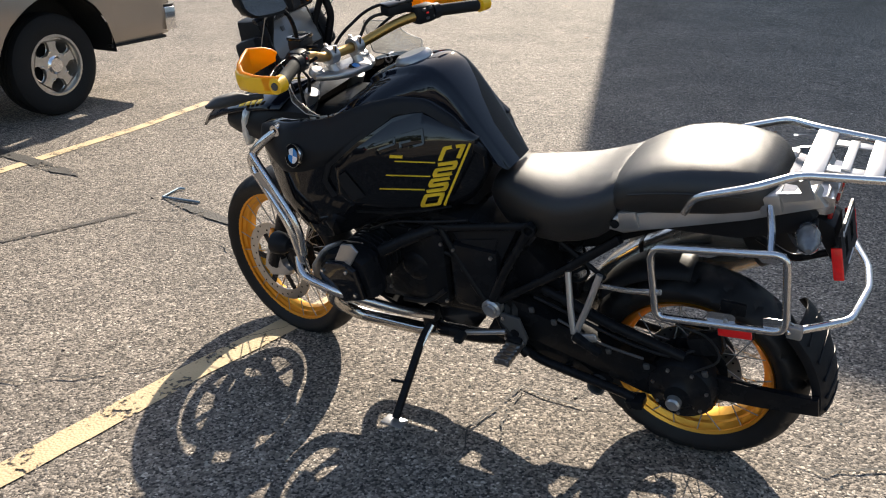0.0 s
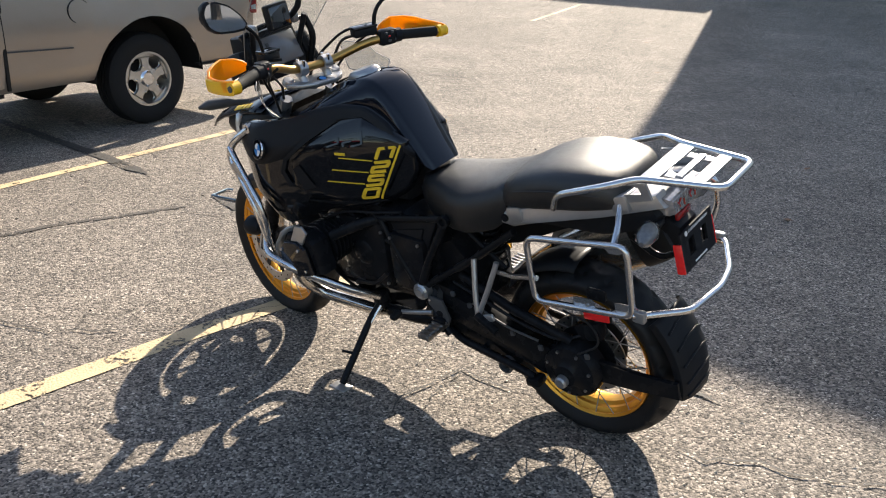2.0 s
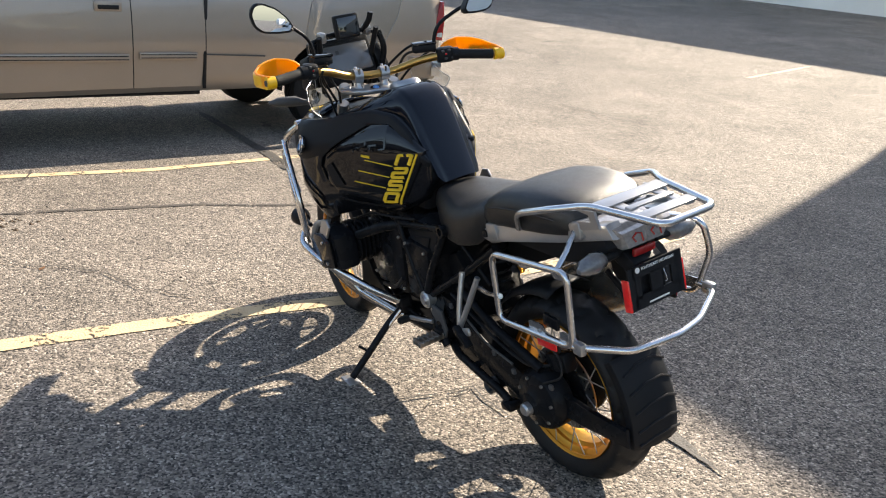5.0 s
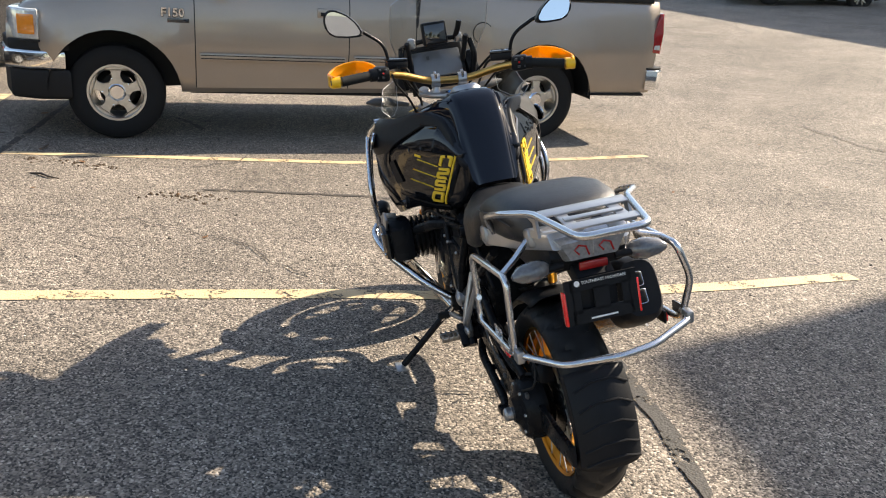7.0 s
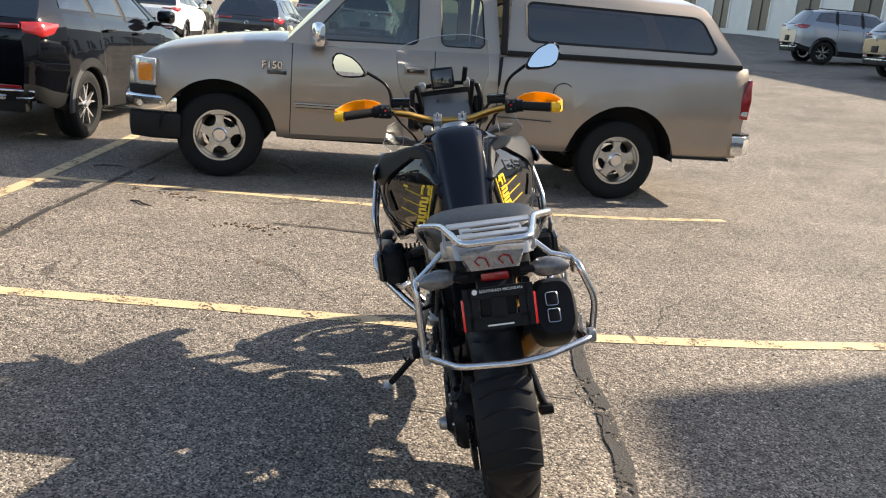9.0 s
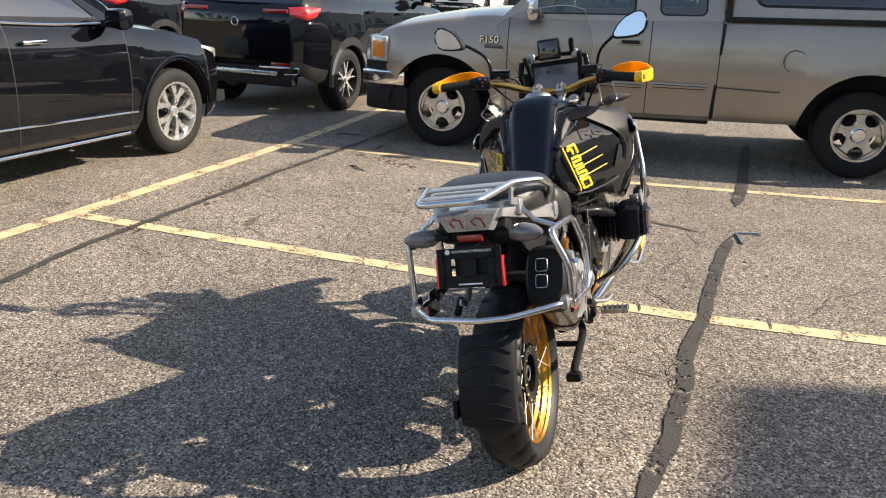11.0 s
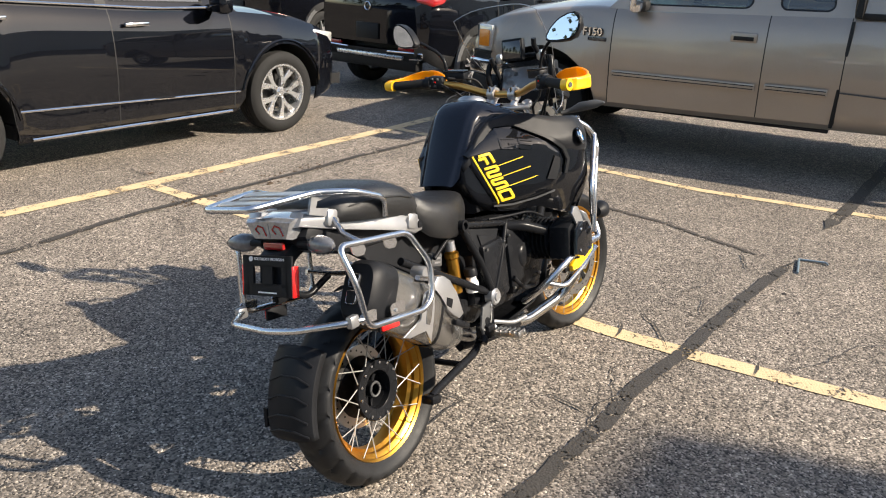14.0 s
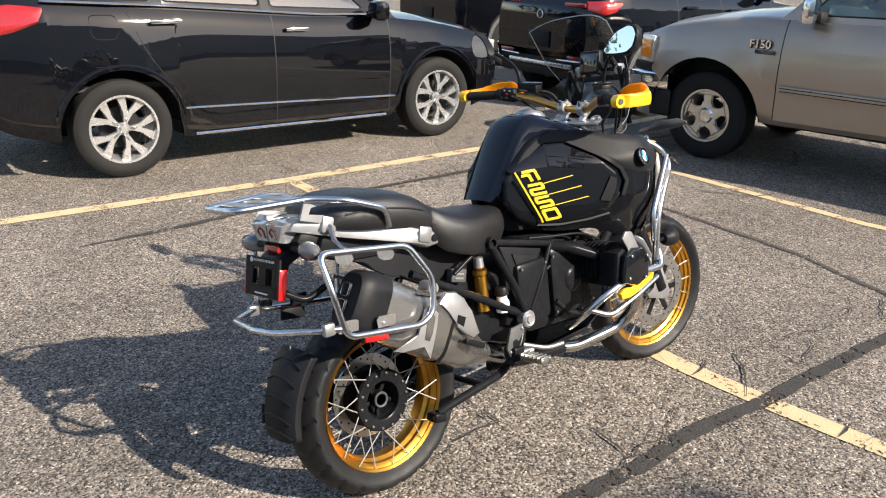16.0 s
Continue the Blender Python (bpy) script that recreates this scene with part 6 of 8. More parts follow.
    # round emblem
    m = Matrix.Translation(skin(s, (1.035, 0.925, 0.011))) @ Matrix.Rotation(radians(-14 * s), 4, "Z") @ Matrix.Rotation(radians(18 * s), 4, "X")
    em = part("emblem", lathe(bmesh.new(), [(0.0001, s * 0.002), (0.0215, s * 0.002), (0.0225, s * 0.005), (0.031, s * 0.005), (0.033, s * 0.001), (0.033, -s * 0.006)], 36), BLACK_GLOSS, bike, "round emblem of blue and white", at=m)
    for q in range(4):
        bm = bmesh.new()
        lathe(bm, [(0.0001, s * 0.0035), (0.021, s * 0.0035)], 8, start=q * math.pi / 2, sweep=math.pi / 2)
        part("emblem_field", bm, BLUE if q % 2 else WHITE, em)
    part("emblem_ring", lathe(bmesh.new(), [(0.031, s * 0.0052), (0.0335, s * 0.0052), (0.0335, s * 0.0)], 36), CHROME, em)

# tank top
TANK = [(0.95, 1.050, 0.060, 0.955, 1.012), (0.90, 1.075, 0.068, 0.90, 1.030), (0.86, 1.090, 0.072, 0.86, 1.043), (0.80, 1.106, 0.076, 0.80, 1.058), (0.76, 1.112, 0.078, 0.76, 1.060), (0.73, 1.108, 0.078, 0.73, 1.057), (0.70, 1.092, 0.078, 0.70, 1.046),
        (0.67, 1.064, 0.077, 0.67, 1.028), (0.63, 1.012, 0.076, 0.635, 1.000), (0.585, 0.945, 0.073, 0.60, 0.968), (0.55, 0.892, 0.069, 0.572, 0.935), (0.515, 0.845, 0.063, 0.555, 0.890)]
rows = []
for i, (x, z, hw, xs_, zs_) in enumerate(TANK):
    a, b_ = TANK[max(i - 1, 0)], TANK[min(i + 1, len(TANK) - 1)]
    d = Vector((b_[0] - a[0], 0, b_[1] - a[1])).normalized()
    nrm = Vector((d.z, 0, -d.x))
    if nrm.z < 0:
        nrm = -nrm
    ys = max(y_side(xs_, zs_) - 0.003, hw + 0.014)
    S = Vector((xs_ + (0.012 if x < 0.72 else 0.0), ys, zs_ - (0.024 if x < 0.74 else 0.010)))
    c0, e0 = Vector((x, 0, z)), Vector((x, hw, z)) - nrm * 0.010
    half = [c0 + nrm * 0.004, Vector((x, hw * 0.4, z)) + nrm * 0.003, Vector((x, hw * 0.75, z)), Vector((x, hw * 0.92, z)) - nrm * 0.003, e0, e0.lerp(S, 0.12) + Vector((0, 0.006, 0)), e0.lerp(S, 0.45) + Vector((0, 0.010, 0.004)), e0.lerp(S, 0.8) + Vector((0, 0.005, 0.002)), S, S - Vector((0, 0.02, 0.03))]
    rows.append([Vector((p.x, -p.y, p.z)) for p in half[:0:-1]] + half)
bm = bmesh.new()
sheet(bm, rows)
tank = add("fuel_tank", bm, NAVY_GLOSS, "gloss navy-black fuel tank cover", angle=60)
rod_cap = bmesh.new()
lathe(rod_cap, [(0.0001, 0.014), (0.042, 0.014), (0.05, 0.008), (0.055, 0.0), (0.056, -0.02)], 36, "Z")
part("filler_cap", rod_cap, CAST, tank, "round silver filler cap", at=pose(0.83, 0.0, 1.103, 0, 16, 0))
for s in (1, -1):
    for k in range(4):
        part("vent_rib", box(bmesh.new(), (0.07, 0.006, 0.012), pose(0.88 + 0.006 * k, s * (0.098 + 0.012 * k), 1.062 - 0.006 * k, 0, 20, 0), 0.003), BLACK_GLOSS, tank)


# seats
BASE = Matrix.Translation((0, 0, -0.025))


def seat_mesh(stations):
    rows = []
    for x, z, zb, w, crown in stations:
        z, zb = z - 0.012, zb - 0.008
        half = [(0.0, z), (0.35, z - 0.001 * crown), (0.65, z - 0.005 * crown), (0.85, z - 0.014 * crown), (0.96, z - 0.034), (1.0, z - 0.06 if z - 0.06 > zb + 0.01 else (z + zb) / 2), (0.97, zb + 0.012), (0.90, zb)]
        rows.append([(x, -w * a, b) for a, b in half[:0:-1]] + [(x, w * a, b) for a, b in half])
    bm = bmesh.new()
    sheet(bm, rows)
    for row in (rows[0], rows[-1]):
        bm.faces.new([bm.verts.new(p) for p in row])
    bmesh.ops.remove_doubles(bm, verts=bm.verts, dist=0.0005)
    return bm


rider = add("rider_seat", seat_mesh([(0.575, 0.835, 0.79, 0.075, 1), (0.56, 0.858, 0.765, 0.088, 1), (0.52, 0.868, 0.735, 0.108, 1.2), (0.46, 0.872, 0.725, 0.135, 1.4), (0.40, 0.876, 0.728, 0.160, 1.5), (0.34, 0.884, 0.738, 0.176, 1.5), (0.28, 0.902, 0.755, 0.178, 1.4), (0.23, 0.922, 0.775, 0.172, 1.3), (0.20, 0.938, 0.80, 0.165, 1.2), (0.185, 0.940, 0.83, 0.155, 1.2)]),
            SEAT_VINYL, "black vinyl rider seat", angle=50)
pill = add("pillion_seat", seat_mesh([(0.215, 0.925, 0.855, 0.135, 1.4), (0.195, 0.945, 0.85, 0.155, 1.3), (0.15, 0.970, 0.86, 0.168, 1.2), (0.09, 0.995, 0.875, 0.172, 1.2), (0.02, 1.010, 0.888, 0.172, 1.2), (-0.06, 1.014, 0.90, 0.166, 1.2), (-0.12, 1.008, 0.91, 0.152, 1.2), (-0.155, 0.996, 0.915, 0.132, 1.3), (-0.178, 0.972, 0.92, 0.105, 1.4)]),
           SEAT_VINYL, "black vinyl pillion seat", angle=50)
for y in both(1):
    part("seam", tube(bmesh.new(), [(x, y * w, z - 0.012) for x, z, w in ((0.15, 0.925, 0.171), (0.09, 0.942, 0.175), (0.02, 0.955, 0.175), (-0.06, 0.962, 0.169), (-0.12, 0.96, 0.155))], 0.0022, 5), SEAT_SIDE, pill)

# tail: rails, lamp, plate
SMOKE_LENS = material("smoked_indicator_lens", (0.11, 0.11, 0.115), 0.16, coat=1.0, vary=0.25, scale=60)
LAMP_GREY = material("grey_ribbed_lamp_lens", (0.33, 0.33, 0.34), 0.14, metal=0.45, coat=1.0, vary=0.3, scale=60)
RAIL = [(0.225, 0.798), (0.185, 0.842), (0.10, 0.868), (-0.08, 0.914), (-0.255, 0.962), (-0.280, 0.925), (-0.12, 0.880), (0.06, 0.832), (0.16, 0.792)]
for s in (1, -1):
    bm = bmesh.new()
    prism(bm, RAIL, s * 0.105, s * 0.158, 0.010)
    for v in bm.verts:
        v.co.y -= s * 0.05 * max(0, -v.co.x) / 0.25
    rail = add("tail_rail", bm, PALE, "silver-grey cast tail rail")
    for x, z in ((0.15, 0.836), (-0.165, 0.925)):
        part("rail_clamp", box(bmesh.new(), (0.05, 0.065, 0.05), pose(x, s * (0.133 - 0.05 * max(0, -x) / 0.25), z, 0, 15, 0), 0.008), CAST, rail)
    part("rail_bolt", lathe(bmesh.new(), [(0.0001, s * 0.164), (0.011, s * 0.163), (0.012, s * 0.154)], 14), BLACK_METAL, rail, at=pose(0.185, 0, 0.818))
tail = bmesh.new()
prism(tail, [(0.20, 0.78), (0.18, 0.86), (-0.10, 0.905), (-0.235, 0.930), (-0.262, 0.895), (-0.248, 0.852), (-0.10, 0.80)], -0.105, 0.105, 0.02)
add("tail_tray", tail, BLACK_MATT)
lampm = bmesh.new()
V = []
for x, z0, z1, w0, w1 in ((-0.18, 0.896, 0.950, 0.086, 0.102), (-0.276, 0.890, 0.948, 0.070, 0.092), (-0.291, 0.895, 0.940, 0.060, 0.084)):
    V.append([(x, -w0, z0), (x, -w1, z1), (x, 0, z1 + 0.004), (x, w1, z1), (x, w0, z0), (x, 0, z0), (x, -w0, z0)])
sheet(lampm, V)
lampm.faces.new([lampm.verts.new(p) for p in V[-1][:6]])
bmesh.ops.remove_doubles(lampm, verts=lampm.verts, dist=0.0005)
lamp_ob = add("tail_lamp", lampm, LAMP_GREY, "clear tail lamp with red elements")
for y in both(0.032):
    part("lamp_element", tube(bmesh.new(), [(-0.2915, y - 0.020, 0.903), (-0.2922, y - 0.012, 0.926), (-0.2922, y + 0.006, 0.932), (-0.2922, y + 0.018, 0.922), (-0.2918, y + 0.006, 0.908)], 0.0028, 6), RED_LENS, lamp_ob, "thin curved red lamp element")
part("lamp_seam", box(bmesh.new(), (0.004, 0.003, 0.042), pose(-0.2912, 0, 0.917), 0.001), LAMP_GREY, lamp_ob)
add("brake_reflector", box(bmesh.new(), (0.012, 0.075, 0.022), pose(-0.282, 0, 0.872), 0.004), RED_LENS, "dark red reflector under the lamp")
for s in (1, -1):
    rod("indicator_stalk", [(-0.255, s * 0.07, 0.872), (-0.26, s * 0.12, 0.872)], 0.010, BLACK_MATT)
    bm = bmesh.new()
    tube(bm, [(-0.245, s * 0.105, 0.872), (-0.25, s * 0.12, 0.872), (-0.256, s * 0.15, 0.872), (-0.262, s * 0.185, 0.872), (-0.266, s * 0.205, 0.871)], [0.012, 0.024, 0.028, 0.022, 0.007], 14)
    ind = add("indicator", bm, SMOKE_LENS, "smoked grey indicator lamp")
carrier = bmesh.new()
prism(carrier, [(-0.22, 0.87), (-0.262, 0.87), (-0.297, 0.85), (-0.317, 0.76), (-0.302, 0.755), (-0.267, 0.83), (-0.20, 0.845)], -0.05, 0.05, 0.006)
holder = add("plate_holder", carrier, BLACK_MATT)
pm = pose(-0.325, 0, 0.799, 0, 12, 0)
plate = bmesh.new()
box(plate, (0.006, 0.022, 0.112), pose(0, -0.083, 0))
box(plate, (0.006, 0.022, 0.112), pose(0, 0.083, 0))
box(plate, (0.006, 0.16, 0.030), pose(0, 0, 0.041))
box(plate, (0.006, 0.16, 0.034), pose(0, 0, -0.039))
box(plate, (0.006, 0.040, 0.06), pose(0, 0, 0.0))
box(plate, (0.006, 0.022, 0.06), pose(0, 0.065, 0.0))
box(plate, (0.006, 0.022, 0.06), pose(0, -0.065, 0.0))
plate_ob = add("plate_frame", plate, BLACK_MATT, "black plate frame with white lettering", at=pm)
writing(plate_ob, "lettering", "SOUTHEAST MICHIGAN", 0.0108, Matrix.Translation((-0.0042, -0.009, 0.046)) @ pose(0, 0, 0, 90, 0, -90), WHITE, 0.0006)
part("plate_mark", lathe(bmesh.new(), [(0.0001, -0.0045), (0.0072, -0.0045), (0.0072, -0.002)], 20, "X"), WHITE, plate_ob, at=Matrix.Translation((0, 0.061, 0.046)))
part("plate_line", box(bmesh.new(), (0.002, 0.07, 0.004), pose(-0.004, 0.0, -0.046)), WHITE, plate_ob)
for s in (1, -1):
    part("red_side_reflector", box(bmesh.new(), (0.024, 0.007, 0.086), pose(-0.320, s * 0.096, 0.784, 0, 12, 0), 0.003), RED, holder, "tall red reflector beside the plate")
    part("reflector_arm", box(bmesh.new(), (0.006, 0.026, 0.06), pose(-0.312, s * 0.080, 0.785, 0, 12, 0), 0.002), BLACK_MATT, holder)
rod("plate_stay", [(-0.295, 0.0, 0.755), (-0.21, -0.02, 0.70), (-0.12, -0.03, 0.74)], 0.010, BLACK_METAL)

# luggage carrier and pannier racks
CARRIER = [(0.015, 0.165, 0.890), (-0.012, 0.192, 0.949), (-0.135, 0.186, 0.993), (-0.215, 0.126, 1.008), (-0.425, 0.086, 1.008), (-0.425, -0.086, 1.008), (-0.215, -0.126, 1.008), (-0.135, -0.186, 0.993), (-0.012, -0.192, 0.949), (0.015, -0.165, 0.890)]
car_ob = rod("luggage_carrier", CARRIER, 0.0095, STEEL, "polished tube luggage carrier", bend_r=0.028)
for y in (-0.066, 0.066):
    part("carrier_slat", box(bmesh.new(), (0.15, 0.030, 0.005), pose(-0.297, y, 1.004, 0, -1, 0), 0.002), PALE, car_ob)
for x, w, wide in ((-0.238, 0.046, 0.225), (-0.300, 0.020, 0.150), (-0.356, 0.036, 0.185)):
    part("carrier_crossbar", box(bmesh.new(), (w, wide, 0.006), pose(x, 0, 1.009), 0.002), PALE, car_ob)
for s in (1, -1):
    bm = bmesh.new()
    prism(bm, [(-0.16, 0.985), (-0.235, 0.998), (-0.255, 0.955), (-0.19, 0.935), (-0.175, 0.955), (-0.225, 0.966), (-0.215, 0.983)], s * 0.118, s * 0.126)
    part("carrier_bracket", bm, CAST, car_ob)
RACK_L = [(0.075, 0.222, 0.813), (-0.228, 0.212, 0.857), (-0.248, 0.214, 0.650), (0.055, 0.220, 0.612)]
RACK_R = [(-0.275, -0.228, 0.874), (0.018, -0.235, 0.838), (0.088, -0.250, 0.725), (0.070, -0.255, 0.625), (0.022, -0.255, 0.600), (-0.238, -0.256, 0.637), (-0.272, -0.268, 0.770)]
for s, loop in ((1, RACK_L), (-1, RACK_R)):
    rk = add("pannier_rack", tube(bmesh.new(), bend_loop(loop, 0.032), 0.0095, 12, closed=True), STEEL, "polished steel pannier rack")
    y0 = loop[0][1]
    part("rack_strut", tube(bmesh.new(), [(-0.165, s * 0.125, 0.925), (-0.182, s * 0.17, 0.885), (-0.192, s * 0.213 if s > 0 else -0.230, 0.852 if s > 0 else 0.866)], 0.0085, 10), STEEL, rk)
    part("rack_strut", tube(bmesh.new(), bend([(0.045, y0, 0.69), (0.14, s * 0.20, 0.655), (0.235, s * 0.17, 0.63)], 0.03), 0.008, 10), STEEL, rk)
    for x, z in ((-0.228, 0.668), (-0.100, 0.650)):
        tab = [(x - 0.032, z - 0.016), (x + 0.030, z - 0.022), (x + 0.034, z + 0.006), (x + 0.022, z + 0.012), (x - 0.024, z + 0.016), (x - 0.034, z + 0.008)]
        plate_y = s * (0.212 if s > 0 else 0.254)
        lp = part("latch_plate", prism(bmesh.new(), tab, plate_y - 0.0015, plate_y + 0.0015), STEEL, rk)
        part("latch_stud", lathe(bmesh.new(), [(0.0001, plate_y + s * 0.006), (0.005, plate_y + s * 0.005), (0.0055, plate_y)], 10), CAST, lp, at=pose(x - 0.012, 0, z - 0.006))
    for x, z in ((-0.195, 0.846), (-0.055, 0.829)):
        tab = [(x - 0.030, z + 0.012), (x + 0.026, z + 0.005), (x + 0.030, z - 0.010), (x + 0.018, z - 0.022), (x - 0.010, z - 0.019), (x - 0.026, z - 0.008)]
        plate_y = s * (0.209 if s > 0 else 0.226)
        part("latch_plate", prism(bmesh.new(), tab, plate_y - 0.0015, plate_y + 0.0015), STEEL, rk)
    part("side_reflector", box(bmesh.new(), (0.080, 0.007, 0.030), pose(-0.135, s * (0.208 if s > 0 else 0.248), 0.612, 0, 7, 0), 0.004), RED, rk, "red side reflector")
    part("reflector_back", box(bmesh.new(), (0.086, 0.008, 0.036), pose(-0.135, s * (0.201 if s > 0 else 0.241), 0.612, 0, 7, 0), 0.002), BLACK_MATT, rk)
hoop = rod("rack_hoop", [(-0.248, 0.214, 0.655), (-0.275, 0.200, 0.657), (-0.370, 0.128, 0.662), (-0.390, -0.02, 0.662), (-0.376, -0.11, 0.664), (-0.312, -0.238, 0.673), (-0.240, -0.258, 0.664)], 0.0095, STEEL, "polished hoop behind the wheel", bend_r=0.024)
for p in ((-0.265, 0.208, 0.655), (-0.288, -0.248, 0.672)):
    part("hoop_clamp", box(bmesh.new(), (0.035, 0.022, 0.035), pose(*p), 0.006), CAST, hoop)
add("lock_bracket", box(bmesh.new(), (0.06, 0.012, 0.035), pose(-0.12, 0.178, 0.66), 0.004), BLACK_METAL)

# exhaust
BASE = Matrix()


def silencer(stations, cap_at):
    rows = []
    for x, y, z, w, h, tilt in stations:
        row = []
        for k in range(25):
            a = 2 * math.pi * k / 24
            c, sn = math.cos(a), math.sin(a)
            e = 0.62
            px, pz = abs(c) ** e * math.copysign(1, c) * w / 2, abs(sn) ** e * math.copysign(1, sn) * h / 2
            row.append((x - pz * math.sin(tilt), y + px, z + pz * math.cos(tilt)))
        rows.append(row)
    bm = bmesh.new()
    sheet(bm, rows)
    bm.faces.new([bm.verts.new(p) for p in rows[cap_at][:-1]])
    return bm


T = radians(-30)
muff = add("silencer", silencer([(0.40, -0.075, 0.335, 0.07, 0.07, T), (0.33, -0.10, 0.375, 0.09, 0.11, T), (0.26, -0.125, 0.425, 0.11, 0.16, T), (0.16, -0.15, 0.495, 0.122, 0.184, T), (0.06, -0.162, 0.558, 0.126, 0.190, T), (0.0, -0.167, 0.594, 0.127, 0.191, T), (-0.088, -0.171, 0.646, 0.128, 0.191, T)], -1), TITAN, "brushed titanium silencer", angle=60)
part("end_sleeve", silencer([(-0.078, -0.171, 0.640, 0.126, 0.188, T), (-0.080, -0.171, 0.641, 0.134, 0.197, T), (-0.130, -0.1735, 0.671, 0.132, 0.192, T), (-0.156, -0.1745, 0.686, 0.124, 0.180, T), (-0.170, -0.175, 0.694, 0.104, 0.152, T)], -1), BLACK_MATT, muff, "black silencer end sleeve", angle=60)
for dz in (0.024, -0.024):
    m = pose(-0.170 + 0.5 * dz, -0.166, 0.695 + 0.87 * dz, 0, 30, 0)
    mouth = part("outlet_mouth", box(bmesh.new(), (0.016, 0.036, 0.040), m, 0.007), BLACK_MATT, muff)
    ring = [m @ Vector((-0.0085, y, z)) for y, z in ((-0.017, -0.019), (0.017, -0.019), (0.017, 0.019), (-0.017, 0.019))]
    part("outlet_ring", tube(bmesh.new(), bend_loop(ring, 0.007, 3), 0.0013, 6, closed=True), STEEL, mouth)
shield = bmesh.new()
prism(shield, [(0.056, 0.610), (0.076, 0.617), (0.104, 0.586), (0.090, 0.545), (0.068, 0.492), (0.051, 0.454), (0.036, 0.503), (-0.044, 0.506), (-0.076, 0.519), (-0.018, 0.531), (0.020, 0.541), (0.036, 0.575)], -0.240, -0.233, 0.002)
hs_ob = part("heat_shield", shield, PALE, muff, "pale fork-shaped heat shield")
part("shield_inlay", prism(bmesh.new(), [(0.068, 0.598), (0.089, 0.580), (0.072, 0.535), (0.056, 0.512), (0.038, 0.522), (0.052, 0.560)], -0.2418, -0.2395, 0.0008), TITAN, hs_ob, "grey inlay")
part("seam_band", silencer([(0.156, -0.150, 0.497, 0.126, 0.189, T), (0.166, -0.149, 0.490, 0.126, 0.188, T)], -1), BLACK_METAL, muff, "dark joint of the silencer", angle=60)
rod("exhaust_pipe", [(0.62, -0.10, 0.285), (0.52, -0.07, 0.285), (0.38, -0.08, 0.36)], 0.030, TITAN)
add("silencer_clamp", lathe(bmesh.new(), [(0.0001, -0.205), (0.020, -0.205), (0.024, -0.195), (0.024, -0.16)], 24), CAST, "round silver silencer mount", at=pose(0.122, 0, 0.652))

# inner panel under the seat and the electrics box behind the frame
add("under_seat_panel", prism(bmesh.new(), [(-0.165, 0.835), (-0.090, 0.785), (0.025, 0.712), (0.13, 0.662), (0.30, 0.57), (0.42, 0.53), (0.46, 0.62), (0.42, 0.72), (0.26, 0.775), (0.06, 0.83)], -0.085, -0.060, 0.006), BLACK_MATT, "matt black inner panel under the seat")
ebox = add("electrics_box", box(bmesh.new(), (0.065, 0.03, 0.045), pose(0.305, -0.105, 0.640, 0, 14, 0), 0.006), TRIM_GREY, "dark grey electrics box")
for dz in (0.006, -0.008):
    part("label_bar", box(bmesh.new(), (0.034, 0.002, 0.006), pose(0.305 + dz * 0.3, -0.1212, 0.640 + dz, 0, 14, 0)), CAST, ebox)

# swing arm, final drive, hugger
arm = bmesh.new()
prism(arm, [(0.56, 0.47), (0.44, 0.46), (0.10, 0.345), (-0.02, 0.355), (-0.06, 0.30), (-0.02, 0.24), (0.10, 0.245), (0.45, 0.345), (0.56, 0.38)], 0.075, 0.145, 0.022)
add("swing_arm", arm, BLACK_METAL)
add("final_drive", lathe(bmesh.new(), [(0.0001, 0.176), (0.035, 0.174), (0.05, 0.160), (0.085, 0.150), (0.098, 0.130), (0.098, 0.085), (0.07, 0.06)], 36), BLACK_METAL, at=pose(0, 0, 0.30))
add("axle_cap", lathe(bmesh.new(), [(0.0001, 0.199), (0.015, 0.198), (0.020, 0.192), (0.021, 0.17)], 24), CAST, "small bright axle cap", at=pose(0.005, 0, 0.285))
rod("torque_arm", [(0.40, 0.13, 0.52), (0.20, 0.14, 0.46), (0.0, 0.125, 0.40)], 0.016, BLACK_METAL)
add("shaft_gaiter", lathe(bmesh.new(), [(0.045, 0.0), (0.058, 0.012), (0.046, 0.024), (0.058, 0.036), (0.046, 0.048), (0.058, 0.06), (0.045, 0.072)], 24, "X"), TRIM, at=pose(0.47, 0.11, 0.41, 0, 14, 0))
rod("brake_hose", [(0.42, 0.15, 0.50), (0.30, 0.155, 0.47), (0.15, 0.15, 0.42), (0.03, 0.14, 0.40), (-0.03, 0.10, 0.42)], 0.005, BLACK_MATT, bend_r=0.05)
rod("sensor_cable", [(0.35, 0.15, 0.44), (0.22, 0.16, 0.40), (0.10, 0.155, 0.385)], 0.004, TRIM_GREY, bend_r=0.05)
add("rear_caliper", box(bmesh.new(), (0.09, 0.05, 0.06), pose(-0.045, 0.085, 0.435, 0, 20, 0), 0.012), BLACK_METAL)
add("stand_ring", lathe(bmesh.new(), [(0.020, 0.16), (0.026, 0.16), (0.026, 0.13), (0.020, 0.13)], 24, closed=True), TRIM_GREY, at=pose(0.235, 0, 0.235))
add("lower_frame", prism(bmesh.new(), [(0.55, 0.40), (0.60, 0.30), (0.40, 0.255), (0.22, 0.215), (0.20, 0.235), (0.36, 0.31), (0.44, 0.38)], 0.10, 0.125, 0.006), BLACK_METAL)
hug = bmesh.new()
